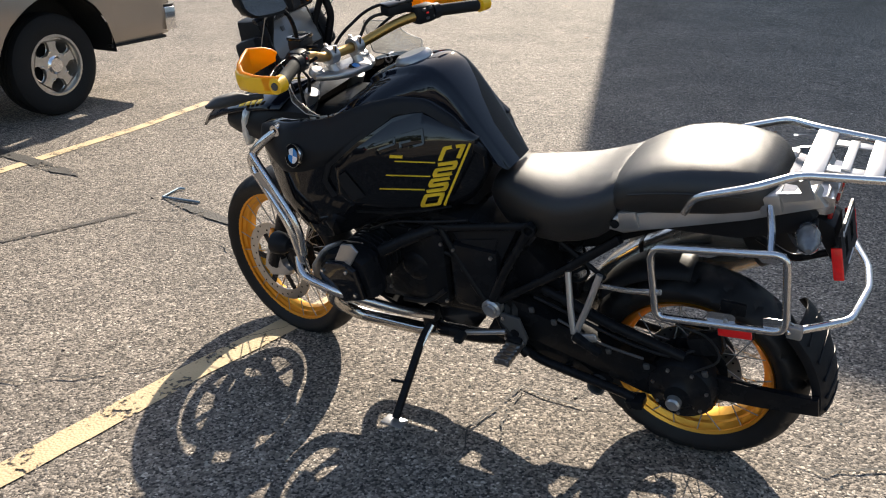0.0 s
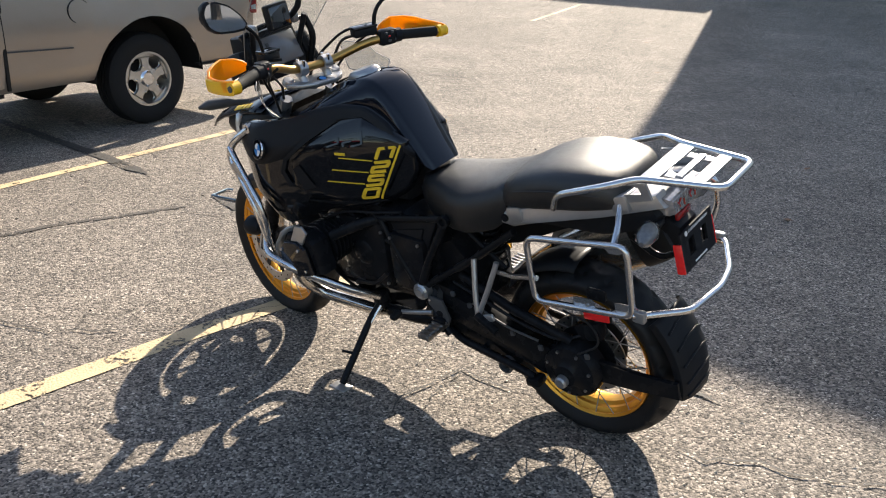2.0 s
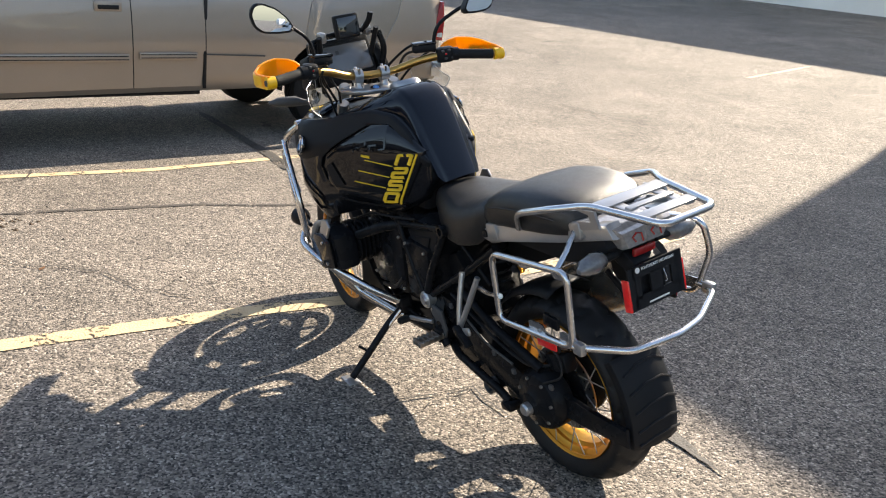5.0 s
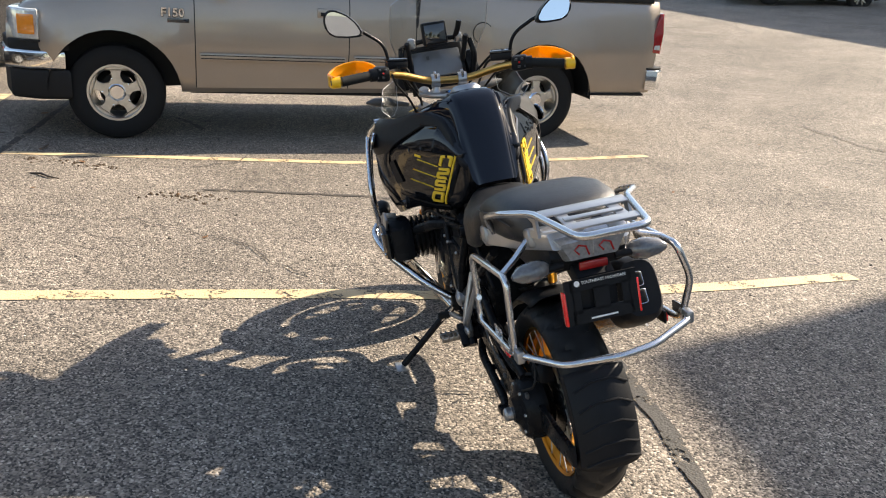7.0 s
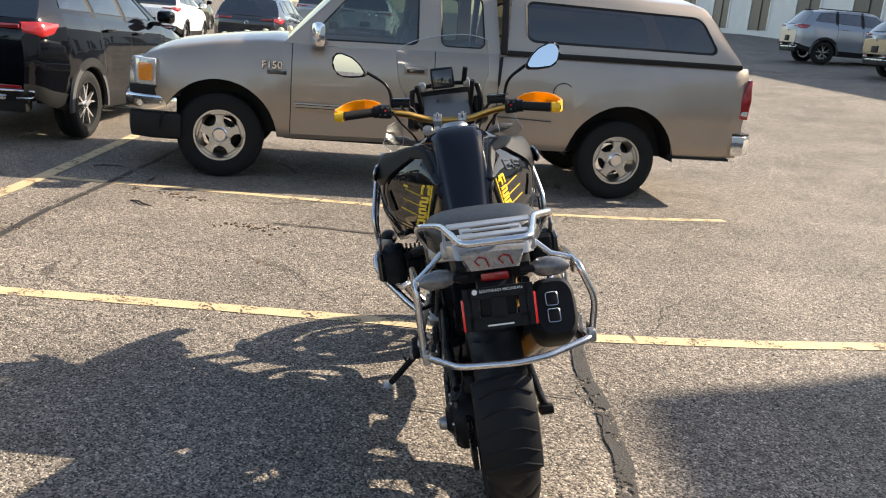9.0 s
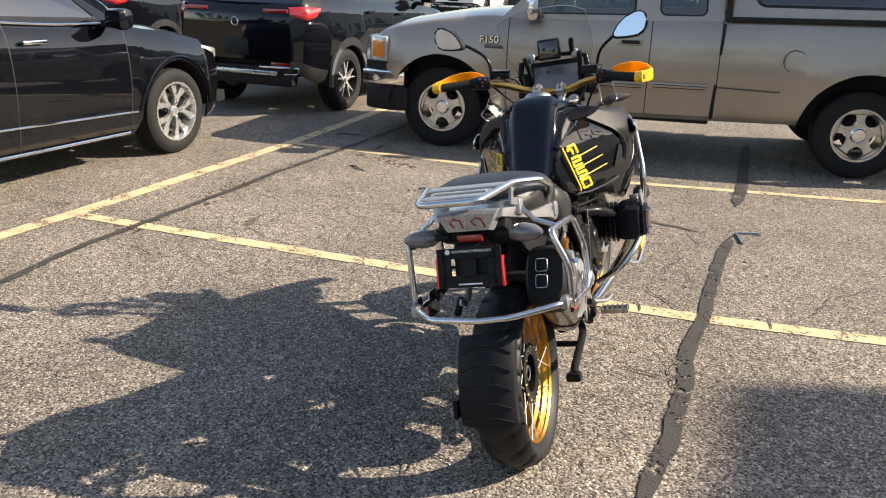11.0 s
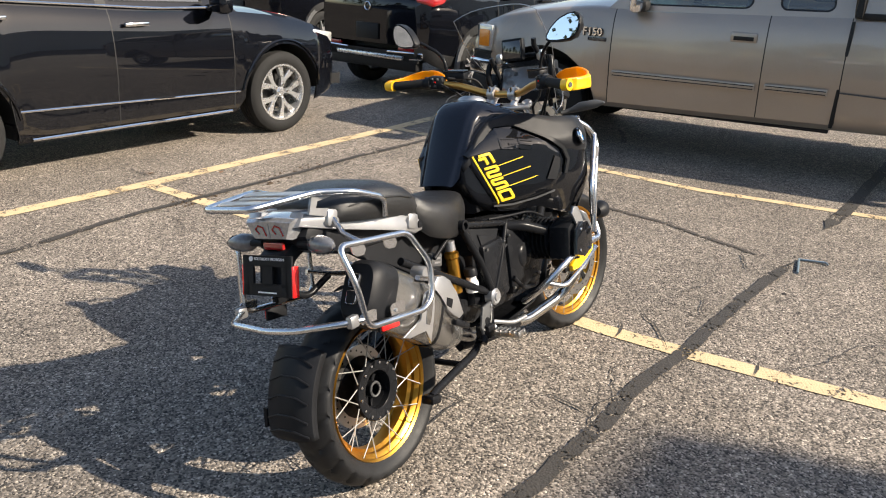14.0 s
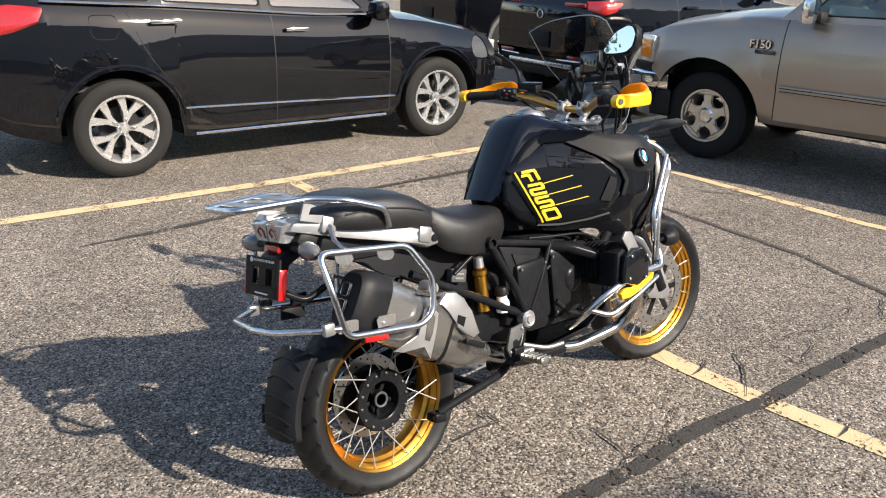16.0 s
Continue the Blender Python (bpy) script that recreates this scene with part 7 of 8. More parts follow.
sheet(hug, [[(0.335 * k * math.cos(a), y, 0.335 * k * math.sin(a)) for y, k in ((-0.082, 0.94), (-0.078, 0.99), (-0.060, 1.035), (-0.025, 1.062), (0.025, 1.062), (0.065, 1.04), (0.092, 1.0), (0.097, 0.94))] for a in np.linspace(radians(136), radians(181), 18)])
hugger = add("rear_hugger", hug, BLACK_MATT, "black ribbed rear mudguard", at=pose(-0.008, 0, 0.30))
hugger.modifiers.new("thick", "SOLIDIFY").thickness = 0.005
for deg in (142, 151, 160, 169, 176):
    a = radians(deg)
    part("rib", tube(bmesh.new(), [(0.335 * k * math.cos(a + da), y, 0.335 * k * math.sin(a + da)) for y, k, da in ((-0.072, 1.025, 0.05), (-0.03, 1.062, 0.0), (0.03, 1.062, 0.0), (0.08, 1.03, 0.05))], 0.0035, 6), BLACK_MATT, hugger)
prism_arm = bmesh.new()
prism(prism_arm, [(0.02, 0.355), (-0.20, 0.345), (-0.335, 0.368), (-0.343, 0.310), (-0.20, 0.290), (0.0, 0.265)], 0.100, 0.116, 0.006)
add("hugger_arm", prism_arm, BLACK_METAL)
in_f = bmesh.new()
sheet(in_f, [[(0.33 * k * math.cos(a), y, 0.33 * k * math.sin(a)) for y, k in ((-0.085, 0.96), (-0.05, 1.02), (0, 1.03), (0.05, 1.02), (0.085, 0.96))] for a in np.linspace(radians(38), radians(88), 14)])
o = add("inner_mudguard", in_f, BLACK_MATT, at=pose(0, 0, 0.30))
o.modifiers.new("thick", "SOLIDIFY").thickness = 0.004
sh = bmesh.new()
lathe(sh, [(0.012, -0.02), (0.022, -0.02), (0.022, 0.10), (0.026, 0.105), (0.026, 0.12), (0.012, 0.13)], 20, "Z")
shock = add("shock_absorber", sh, GOLD, "gold shock absorber reservoir", at=pose(0.400, -0.115, 0.518, 0, -1, 0))
part("shock_head", lathe(bmesh.new(), [(0.0001, 0.165), (0.016, 0.162), (0.018, 0.13), (0.012, 0.125)], 18, "Z"), PALE, shock)
rod("shock_spring", [(0.36 + 0.035 * math.cos(k * 0.7) + 0.0006 * k, -0.02 + 0.035 * math.sin(k * 0.7), 0.47 + 0.0038 * k) for k in range(60)], 0.005, BLACK_METAL, bend_r=0.001, sides=6)
add("fluid_bottle", lathe(bmesh.new(), [(0.0001, 0.0), (0.022, 0.0), (0.024, 0.01), (0.024, 0.035), (0.018, 0.045), (0.018, 0.06), (0.0001, 0.06)], 20, "Z"), WHITE, "white fluid bottle with a black cap", at=pose(0.470, -0.135, 0.478))
add("bottle_cap", lathe(bmesh.new(), [(0.0001, 0.088), (0.020, 0.086), (0.024, 0.078), (0.024, 0.058)], 18, "Z"), BLACK_MATT, at=pose(0.470, -0.135, 0.478))

# cables, clips and bolts over the engine and the swing arm
for s in (1, -1):
    rod("wiring_loom", [(0.88, s * 0.15, 0.67), (0.76, s * 0.158, 0.60), (0.66, s * 0.156, 0.58), (0.58, s * 0.15, 0.50)], 0.006, BLACK_MATT, bend_r=0.06)
    rod("throttle_cable", [(0.92, s * 0.20, 0.64), (0.84, s * 0.19, 0.68), (0.72, s * 0.17, 0.69), (0.62, s * 0.14, 0.70)], 0.0045, BLACK_MATT, bend_r=0.06)
    rod("breather_hose", [(0.70, s * 0.17, 0.46), (0.76, s * 0.172, 0.40), (0.86, s * 0.165, 0.38)], 0.008, BLACK_MATT, bend_r=0.05)
    for bx_, bz_, yy in ((0.70, 0.62, 0.171), (0.90, 0.63, 0.171), (0.90, 0.42, 0.171), (0.70, 0.42, 0.171), (0.66, 0.61, 0.171), (0.54, 0.61, 0.171), (0.54, 0.43, 0.171), (0.80, 0.645, 0.171)):
        part("case_bolt", lathe(bmesh.new(), [(0.0001, s * (yy + 0.004)), (0.005, s * (yy + 0.0035)), (0.006, s * yy), (0.006, s * (yy - 0.004))], 8), DISC, bike, at=pose(bx_, 0, bz_))
    part("cover_boss", lathe(bmesh.new(), [(0.0001, s * 0.182), (0.030, s * 0.180), (0.045, s * 0.174), (0.05, s * 0.168)], 28), BLACK_METAL, bike, at=pose(0.80, 0, 0.52))
for x, y, z in ((0.36, 0.155, 0.43), (0.20, 0.150, 0.375), (0.09, 0.160, 0.365), (-0.06, 0.140, 0.375), (0.43, 0.150, 0.45)):
    part("cable_clip", box(bmesh.new(), (0.016, 0.010, 0.018), pose(x, y, z, 0, 14, 0), 0.003), TRIM_GREY, bike)
for k in range(7):
    a = 2 * math.pi * k / 7 + 0.2
    part("drive_bolt", lathe(bmesh.new(), [(0.0001, 0.158), (0.005, 0.1575), (0.006, 0.15)], 8), DISC, bike, at=pose(0.074 * math.cos(a), 0, 0.30 + 0.074 * math.sin(a)))
rod("speed_sensor_wire", [(-0.02, 0.150, 0.37), (-0.10, 0.125, 0.42), (-0.06, 0.105, 0.47), (0.03, 0.12, 0.50)], 0.0035, TRIM, bend_r=0.04)

# hangers, pegs, stands, levers
for s in (1, -1):
    if s > 0:
        hang = rod("footrest_hanger", [(0.305, 0.175, 0.630), (0.285, 0.210, 0.53), (0.270, 0.225, 0.47)], 0.009, PALE, "pale cast passenger footrest hanger")
        part("hanger_foot", box(bmesh.new(), (0.075, 0.014, 0.026), pose(0.238, 0.232, 0.468, 0, 22, 0), 0.008), PALE, hang)
        part("hanger_arm", tube(bmesh.new(), [(0.215, 0.180, 0.645), (0.240, 0.205, 0.55), (0.266, 0.225, 0.47)], 0.009, 10), PALE, hang)
    else:
        hang = add("footrest_hanger", prism(bmesh.new(), [(0.130, 0.602), (0.165, 0.630), (0.202, 0.622), (0.234, 0.597), (0.258, 0.548), (0.284, 0.468), (0.256, 0.460), (0.226, 0.480), (0.190, 0.515), (0.172, 0.570), (0.150, 0.588)], -0.215, -0.190, 0.006), PALE, "pale cast passenger footrest hanger")
        part("hanger_hole", prism(bmesh.new(), [(0.199, 0.552), (0.231, 0.535), (0.217, 0.508), (0.191, 0.528)], -0.2165, -0.210, 0.001), BLACK_METAL, hang)
    part("folded_footrest", box(bmesh.new(), (0.085, 0.024, 0.020), pose(0.225 if s > 0 else 0.245, s * (0.246 if s > 0 else 0.222), 0.462 if s > 0 else 0.447, 0, -28 * s, 0), 0.006), BLACK_METAL, hang)
    yo = 0.225 if s > 0 else -0.265
    peg = add("footrest", box(bmesh.new(), (0.012, 0.10, 0.018), pose(0.455, yo, 0.335), 0.003), DISC, "toothed metal rider footrest")
    part("peg_rail", box(bmesh.new(), (0.012, 0.10, 0.018), pose(0.490, yo, 0.335), 0.003), DISC, peg)
    for k in range(6):
        part("peg_tooth", box(bmesh.new(), (0.048, 0.005, 0.022), pose(0.472, yo - 0.045 + 0.018 * k, 0.338), 0.001), DISC, peg)
    part("peg_mount", box(bmesh.new(), (0.05, 0.06, 0.05), pose(0.475, s * 0.165, 0.335), 0.01), BLACK_METAL, peg)
rod("gear_lever", [(0.50, 0.185, 0.375), (0.56, 0.20, 0.365), (0.625, 0.20, 0.345)], 0.008, CAST)
add("lever_pad", box(bmesh.new(), (0.028, 0.045, 0.020), pose(0.632, 0.225, 0.342), 0.007), RUBBER)
rod("brake_pedal", [(0.50, -0.185, 0.36), (0.58, -0.22, 0.33), (0.65, -0.23, 0.33)], 0.008, CAST)
stand = rod("side_stand", [(0.785, 0.145, 0.300), (0.795, 0.20, 0.255), (0.800, 0.380, 0.085)], 0.013, BLACK_METAL, "black side stand")
part("stand_foot", box(bmesh.new(), (0.075, 0.050, 0.010), pose(0.800, 0.388, 0.0772, 10.5, 0, 0), 0.004), CAST, stand, "worn bright stand foot")
part("stand_tang", tube(bmesh.new(), [(0.805, 0.30, 0.165), (0.845, 0.315, 0.172)], 0.005, 8), BLACK_METAL, stand)
part("stand_pivot", box(bmesh.new(), (0.05, 0.05, 0.07), pose(0.785, 0.135, 0.315), 0.01), BLACK_METAL, stand)
part("stand_spring", tube(bmesh.new(), [(0.77, 0.16, 0.30), (0.80, 0.25, 0.20)], 0.005, 8), STEEL, stand)
for s in (1, -1):
    rod("centre_stand", [(0.50, s * 0.12, 0.295), (0.42, s * 0.15, 0.275), (0.16, s * 0.155, 0.245), (0.12, s * 0.16, 0.238)], 0.014, BLACK_METAL, bend_r=0.05)
    add("stand_shoe", box(bmesh.new(), (0.05, 0.05, 0.03), pose(0.115, s * 0.16, 0.232, 0, 12, 0), 0.008), BLACK_METAL)
rod("stand_crossbar", [(0.33, 0.16, 0.262), (0.33, -0.16, 0.262)], 0.011, BLACK_METAL)

# crash bars
for s in (1, -1):
    k = 1 if s > 0 else 0.96
    up = rod("crash_bar", [(1.115, s * 0.295 * k, 0.970), (1.165, s * 0.320 * k, 0.935), (1.220, s * 0.325 * k, 0.875), (1.075, s * 0.365 * k, 0.715), (1.062, s * 0.352 * k, 0.545)], 0.0125, STEEL, "polished steel upper crash bar", bend_r=0.06)
    part("inner_bar", tube(bmesh.new(), bend([(1.195, s * 0.330 * k, 0.905), (1.165, s * 0.340 * k, 0.875), (1.035, s * 0.372 * k, 0.722), (1.050, s * 0.360 * k, 0.62)], 0.05), 0.0105, 12), STEEL, up)
    part("bar_eye", lathe(bmesh.new(), [(0.008, -0.012), (0.016, -0.012), (0.016, 0.012), (0.008, 0.012)], 20, closed=True), STEEL, up, at=pose(1.112, s * 0.295 * k, 0.975))
    part("bar_web", prism(bmesh.new(), [(1.185, 0.850), (1.085, 0.730), (1.060, 0.745), (1.160, 0.865)], s * 0.350 * k - 0.002, s * 0.350 * k + 0.002), CAST, up)
    if s > 0:
        low, strut = [(1.085, 0.345, 0.590), (1.050, 0.385, 0.558), (0.940, 0.375, 0.522), (0.805, 0.250, 0.405), (0.765, 0.165, 0.345)], [(0.90, 0.338, 0.490), (0.96, 0.300, 0.440), (1.045, 0.245, 0.43)]
    else:
        low, strut = [(1.085, -0.335, 0.575), (1.078, -0.352, 0.520), (0.915, -0.350, 0.526), (0.775, -0.325, 0.478), (0.725, -0.270, 0.415), (0.765, -0.165, 0.345)], [(0.740, -0.290, 0.432), (0.800, -0.325, 0.402), (0.950, -0.342, 0.448), (1.070, -0.335, 0.480)]
    lo = rod("engine_guard", low, 0.0145 if s > 0 else 0.013, STEEL, "polished steel engine guard", bend_r=0.06)
    part("guard_strut", tube(bmesh.new(), bend(strut, 0.03), 0.013 if s > 0 else 0.010, 10), STEEL, lo)
    fog = add("fog_lamp", lathe(bmesh.new(), [(0.0001, -0.035), (0.02, -0.03), (0.032, -0.01), (0.036, 0.02), (0.034, 0.026), (0.0001, 0.028)], 24, "X"), BLACK_MATT, "small round black auxiliary lamp", at=pose(1.168, s * 0.322, 0.605))
    part("lamp_glass", lathe(bmesh.new(), [(0.0001, 0.034), (0.018, 0.032), (0.030, 0.027)], 24, "X"), CLEAR_LENS, fog)
    part("lamp_stay", tube(bmesh.new(), [(-0.03, 0, 0), (-0.10, s * 0.01, 0.0)], 0.008, 8), BLACK_METAL, fog)
    if s < 0:
        bm = bmesh.new()
        prism(bm, [(1.050, 0.500), (1.030, 0.502), (0.990, 0.486), (0.930, 0.492), (0.880, 0.482), (0.850, 0.466), (0.858, 0.442), (0.885, 0.452), (0.915, 0.440), (0.965, 0.452), (1.005, 0.464), (1.040, 0.476)], -0.340, -0.320, 0.006)
        add("yellow_clip", bm, YELLOW_SOLID, "yellow plastic clip on the engine guard")

# nose, headlamp, screen, instruments
nose = bmesh.new()
rows = []
for x, z0, z1, w in ((1.12, 0.80, 0.985, 0.17), (1.22, 0.78, 0.975, 0.155), (1.32, 0.79, 0.955, 0.145), (1.40, 0.81, 0.925, 0.125), (1.47, 0.81, 0.905, 0.105), (1.54, 0.815, 0.885, 0.075)):
    rows.append([(x, w * c, z0 + (z1 - z0) * f) for c, f in ((-0.7, 0), (-0.95, 0.2), (-1, 0.5), (-0.85, 0.85), (-0.45, 1.0), (0.45, 1.0), (0.85, 0.85), (1, 0.5), (0.95, 0.2), (0.7, 0))])
sheet(nose, rows)
nose.faces.new([nose.verts.new(p) for p in rows[-1]])
add("nose_fairing", nose, BLACK_MATT, angle=45)
beak = bmesh.new()
sheet(beak, [[(x, w * c, z - 0.030 * abs(c) ** 2) for c in (-1, -0.8, -0.4, 0, 0.4, 0.8, 1)] for x, z, w in ((1.24, 0.985, 0.14), (1.34, 0.965, 0.125), (1.44, 0.94, 0.105), (1.55, 0.905, 0.085), (1.64, 0.865, 0.065), (1.69, 0.83, 0.045))])
o = add("beak", beak, NAVY_GLOSS, "gloss black beak with yellow marks")
o.modifiers.new("thick", "SOLIDIFY").thickness = 0.008
for s in (1, -1):
    for k in range(4):
        part("yellow_mark", box(bmesh.new(), (0.018, 0.026, 0.003), pose(1.35 + 0.026 * k, s * 0.098, 0.951 - 0.0065 * k, s * -16, 14, 8 * s), 0.001), DECAL, o)
head = bmesh.new()
sheet(head, [[(1.462 - 0.03 * abs(c) ** 2 - 0.05 * (f - 0.3) ** 2, 0.125 * c, 0.80 + 0.12 * f) for c in (-1, -0.6, -0.2, 0.2, 0.6, 1)] for f in (0, 0.3, 0.7, 1.0)])
add("headlamp", head, CLEAR_LENS, "clear headlamp lens").modifiers.new("thick", "SOLIDIFY").thickness = 0.02
for s in (1, -1):
    ind = add("front_indicator", tube(bmesh.new(), [(1.30, s * 0.13, 0.985), (1.33, s * 0.165, 0.990), (1.345, s * 0.20, 1.000), (1.365, s * 0.26, 1.006), (1.370, s * 0.295, 1.008)], [0.008, 0.011, 0.020, 0.018, 0.005], 12), TRIM_GREY, "black front indicator")
scr = bmesh.new()
sheet(scr, [[(1.37 - 0.27 * f - 0.05 * abs(c) ** 2 * (1 - 0.3 * f), c * (0.115 + 0.075 * min(f * 1.6, 1) - 0.02 * max(0, f - 0.8)), 1.04 + 0.40 * f - 0.035 * abs(c) ** 3 * f) for c in np.linspace(-1, 1, 15)] for f in np.linspace(0, 1, 9)])
scr_ob = add("windscreen", scr, SCREEN_GLASS, "clear plastic windscreen")
edge = [(1.37 - 0.27 * f - 0.05 * abs(c) ** 2 * (1 - 0.3 * f), c * (0.115 + 0.075 * min(f * 1.6, 1) - 0.02 * max(0, f - 0.8)), 1.04 + 0.40 * f - 0.035 * abs(c) ** 3 * f) for c, f in [(-1, k / 8) for k in range(9)] + [(c, 1.0) for c in np.linspace(-0.8, 0.8, 9)] + [(1, 1 - k / 8) for k in range(9)]]
part("screen_edge", tube(bmesh.new(), edge, 0.0016, 5), CAST, scr_ob)
for s in (1, -1):
    bm = bmesh.new()
    A = [Vector(p) for p in ((1.135, 0.195, 1.125), (1.07, 0.262, 1.105), (1.035, 0.275, 1.065), (0.985, 0.288, 1.045), (0.975, 0.262, 1.018), (1.05, 0.235, 1.005), (1.12, 0.205, 1.02))]
    A = [Vector((p.x, s * p.y, p.z)) for p in A]
    c = sum(A, Vector()) / len(A)
    vs = [bm.verts.new(p) for p in A]
    mid = bm.verts.new(c + Vector((0, s * 0.012, 0.004)))
    for i in range(len(vs)):
        bm.faces.new((vs[i], vs[(i + 1) % len(vs)], mid))
    d = add("wind_deflector", bm, SMOKE, "clear plastic wind deflector")
    part("deflector_edge", tube(bmesh.new(), bend_loop(A, 0.01, 3), 0.0013, 6, closed=True), CAST, d)
    rod("screen_stay", [(1.28, s * 0.10, 1.02), (1.255, s * 0.105, 1.13), (1.21, s * 0.12, 1.24)], 0.010, BLACK_MATT)
shell = bmesh.new()
prism(shell, [(1.36, 1.05), (1.235, 1.045), (1.232, 1.10), (1.282, 1.21), (1.36, 1.20)], -0.115, 0.115, 0.012)
dash = add("instrument_housing", shell, BLACK_MATT)
part("display", box(bmesh.new(), (0.008, 0.200, 0.108), pose(1.252, 0, 1.140, 0, 24, 0), 0.006), DISPLAY, dash, "dark display screen with grey glare in its colour")
part("display_mark", box(bmesh.new(), (0.003, 0.012, 0.014), pose(1.2555, 0.035, 1.165, 0, 24, 0)), TRIM_GREY, dash)
gps = add("navigator", box(bmesh.new(), (0.028, 0.098, 0.088), pose(1.205, 0.007, 1.264, 0, 8, 0), 0.008), BLACK_MATT, "black navigation unit on a bar mount")
part("navigator_screen", box(bmesh.new(), (0.004, 0.082, 0.070), pose(1.1905, 0.007, 1.265, 0, 8, 0), 0.002), SCREEN_OFF, gps)
rod("navigator_bar", [(1.26, 0.14, 1.215), (1.245, 0.07, 1.235), (1.245, -0.07, 1.235), (1.26, -0.14, 1.215)], 0.009, BLACK_METAL)
for y in both(0.095):
    add("mount_knuckle", box(bmesh.new(), (0.04, 0.03, 0.04), pose(1.245, y, 1.232), 0.01), CAST)
for s in (1, -1):
    add("dash_cheek", box(bmesh.new(), (0.09, 0.05, 0.12), pose(1.285, s * 0.145, 1.105, s * 10, 18, 0), 0.016), BLACK_MATT, "matt black cheek beside the display")
    rod("screen_arm", [(1.24, s * 0.135, 1.06), (1.215, s * 0.15, 1.16), (1.235, s * 0.14, 1.22)], 0.012, BLACK_METAL, bend_r=0.03)
    rod("control_cable", [(0.99, s * 0.20, 1.19), (1.10, s * 0.19, 1.17), (1.20, s * 0.13, 1.08), (1.22, s * 0.08, 0.99)], 0.005, BLACK_MATT, bend_r=0.07)
    rod("control_cable", [(0.98, s * 0.23, 1.17), (1.07, s * 0.21, 1.12), (1.13, s * 0.15, 1.04), (1.15, s * 0.12, 0.95)], 0.0045, BLACK_MATT, bend_r=0.07)
rod("phone_arm", [(1.245, -0.085, 1.235), (1.20, -0.09, 1.275), (1.195, -0.095, 1.30)], 0.011, BLACK_MATT)

# handlebar and controls (turned with the fork)
before_bar = set(bike.children_recursive)
bar_pts = [(0.905, 0.437, 1.172), (0.935, 0.30, 1.180), (0.965, 0.20, 1.178), (1.020, 0.085, 1.138), (1.024, 0.0, 1.136), (1.020, -0.085, 1.138), (0.965, -0.20, 1.178), (0.935, -0.30, 1.180), (0.905, -0.437, 1.172)]
hb = rod("handlebar", bar_pts, 0.0145, GOLD_BAR, "bronze-coloured tapered handlebar", at=TURN_FRONT, bend_r=0.06)
for y in both(0.052):
    riser = add("bar_riser", tube(bmesh.new(), [(1.055, y, 1.055), (1.035, y, 1.11), (1.025, y, 1.135)], [0.017, 0.015, 0.021], 14), PALE, "silver bar riser", at=TURN_FRONT)
    part("riser_clamp", lathe(bmesh.new(), [(0.0155, -0.016), (0.026, -0.016), (0.026, 0.016), (0.0155, 0.016)], 20, closed=True), PALE, riser, at=pose(1.022, y, 1.137))
    for dx in (-0.018, 0.018):
        part("clamp_bolt", tube(bmesh.new(), [(1.022 + dx, y, 1.14), (1.018 + dx, y, 1.168)], 0.006, 8), STEEL, riser)
yoke = bmesh.new()
prism(yoke, [(1.005, -0.04), (1.03, -0.085), (1.075, -0.12), (1.115, -0.10), (1.115, 0.10), (1.075, 0.12), (1.03, 0.085), (1.005, 0.04)], 1.042, 1.060, 0.006, plane="XY")
yk = add("top_yoke", yoke, CAST, "silver cast top yoke", at=TURN_FRONT)
part("yoke_badge", lathe(bmesh.new(), [(0.0001, 0.006), (0.016, 0.006), (0.020, 0.003), (0.021, -0.004)], 24, "Z"), BLACK_GLOSS, yk, at=pose(1.02, 0, 1.064, 0, -18, 0))
part("badge_field", lathe(bmesh.new(), [(0.0001, 0.0075), (0.012, 0.0075)], 24, "Z"), BLUE, yk, at=pose(1.02, 0, 1.064, 0, -18, 0))
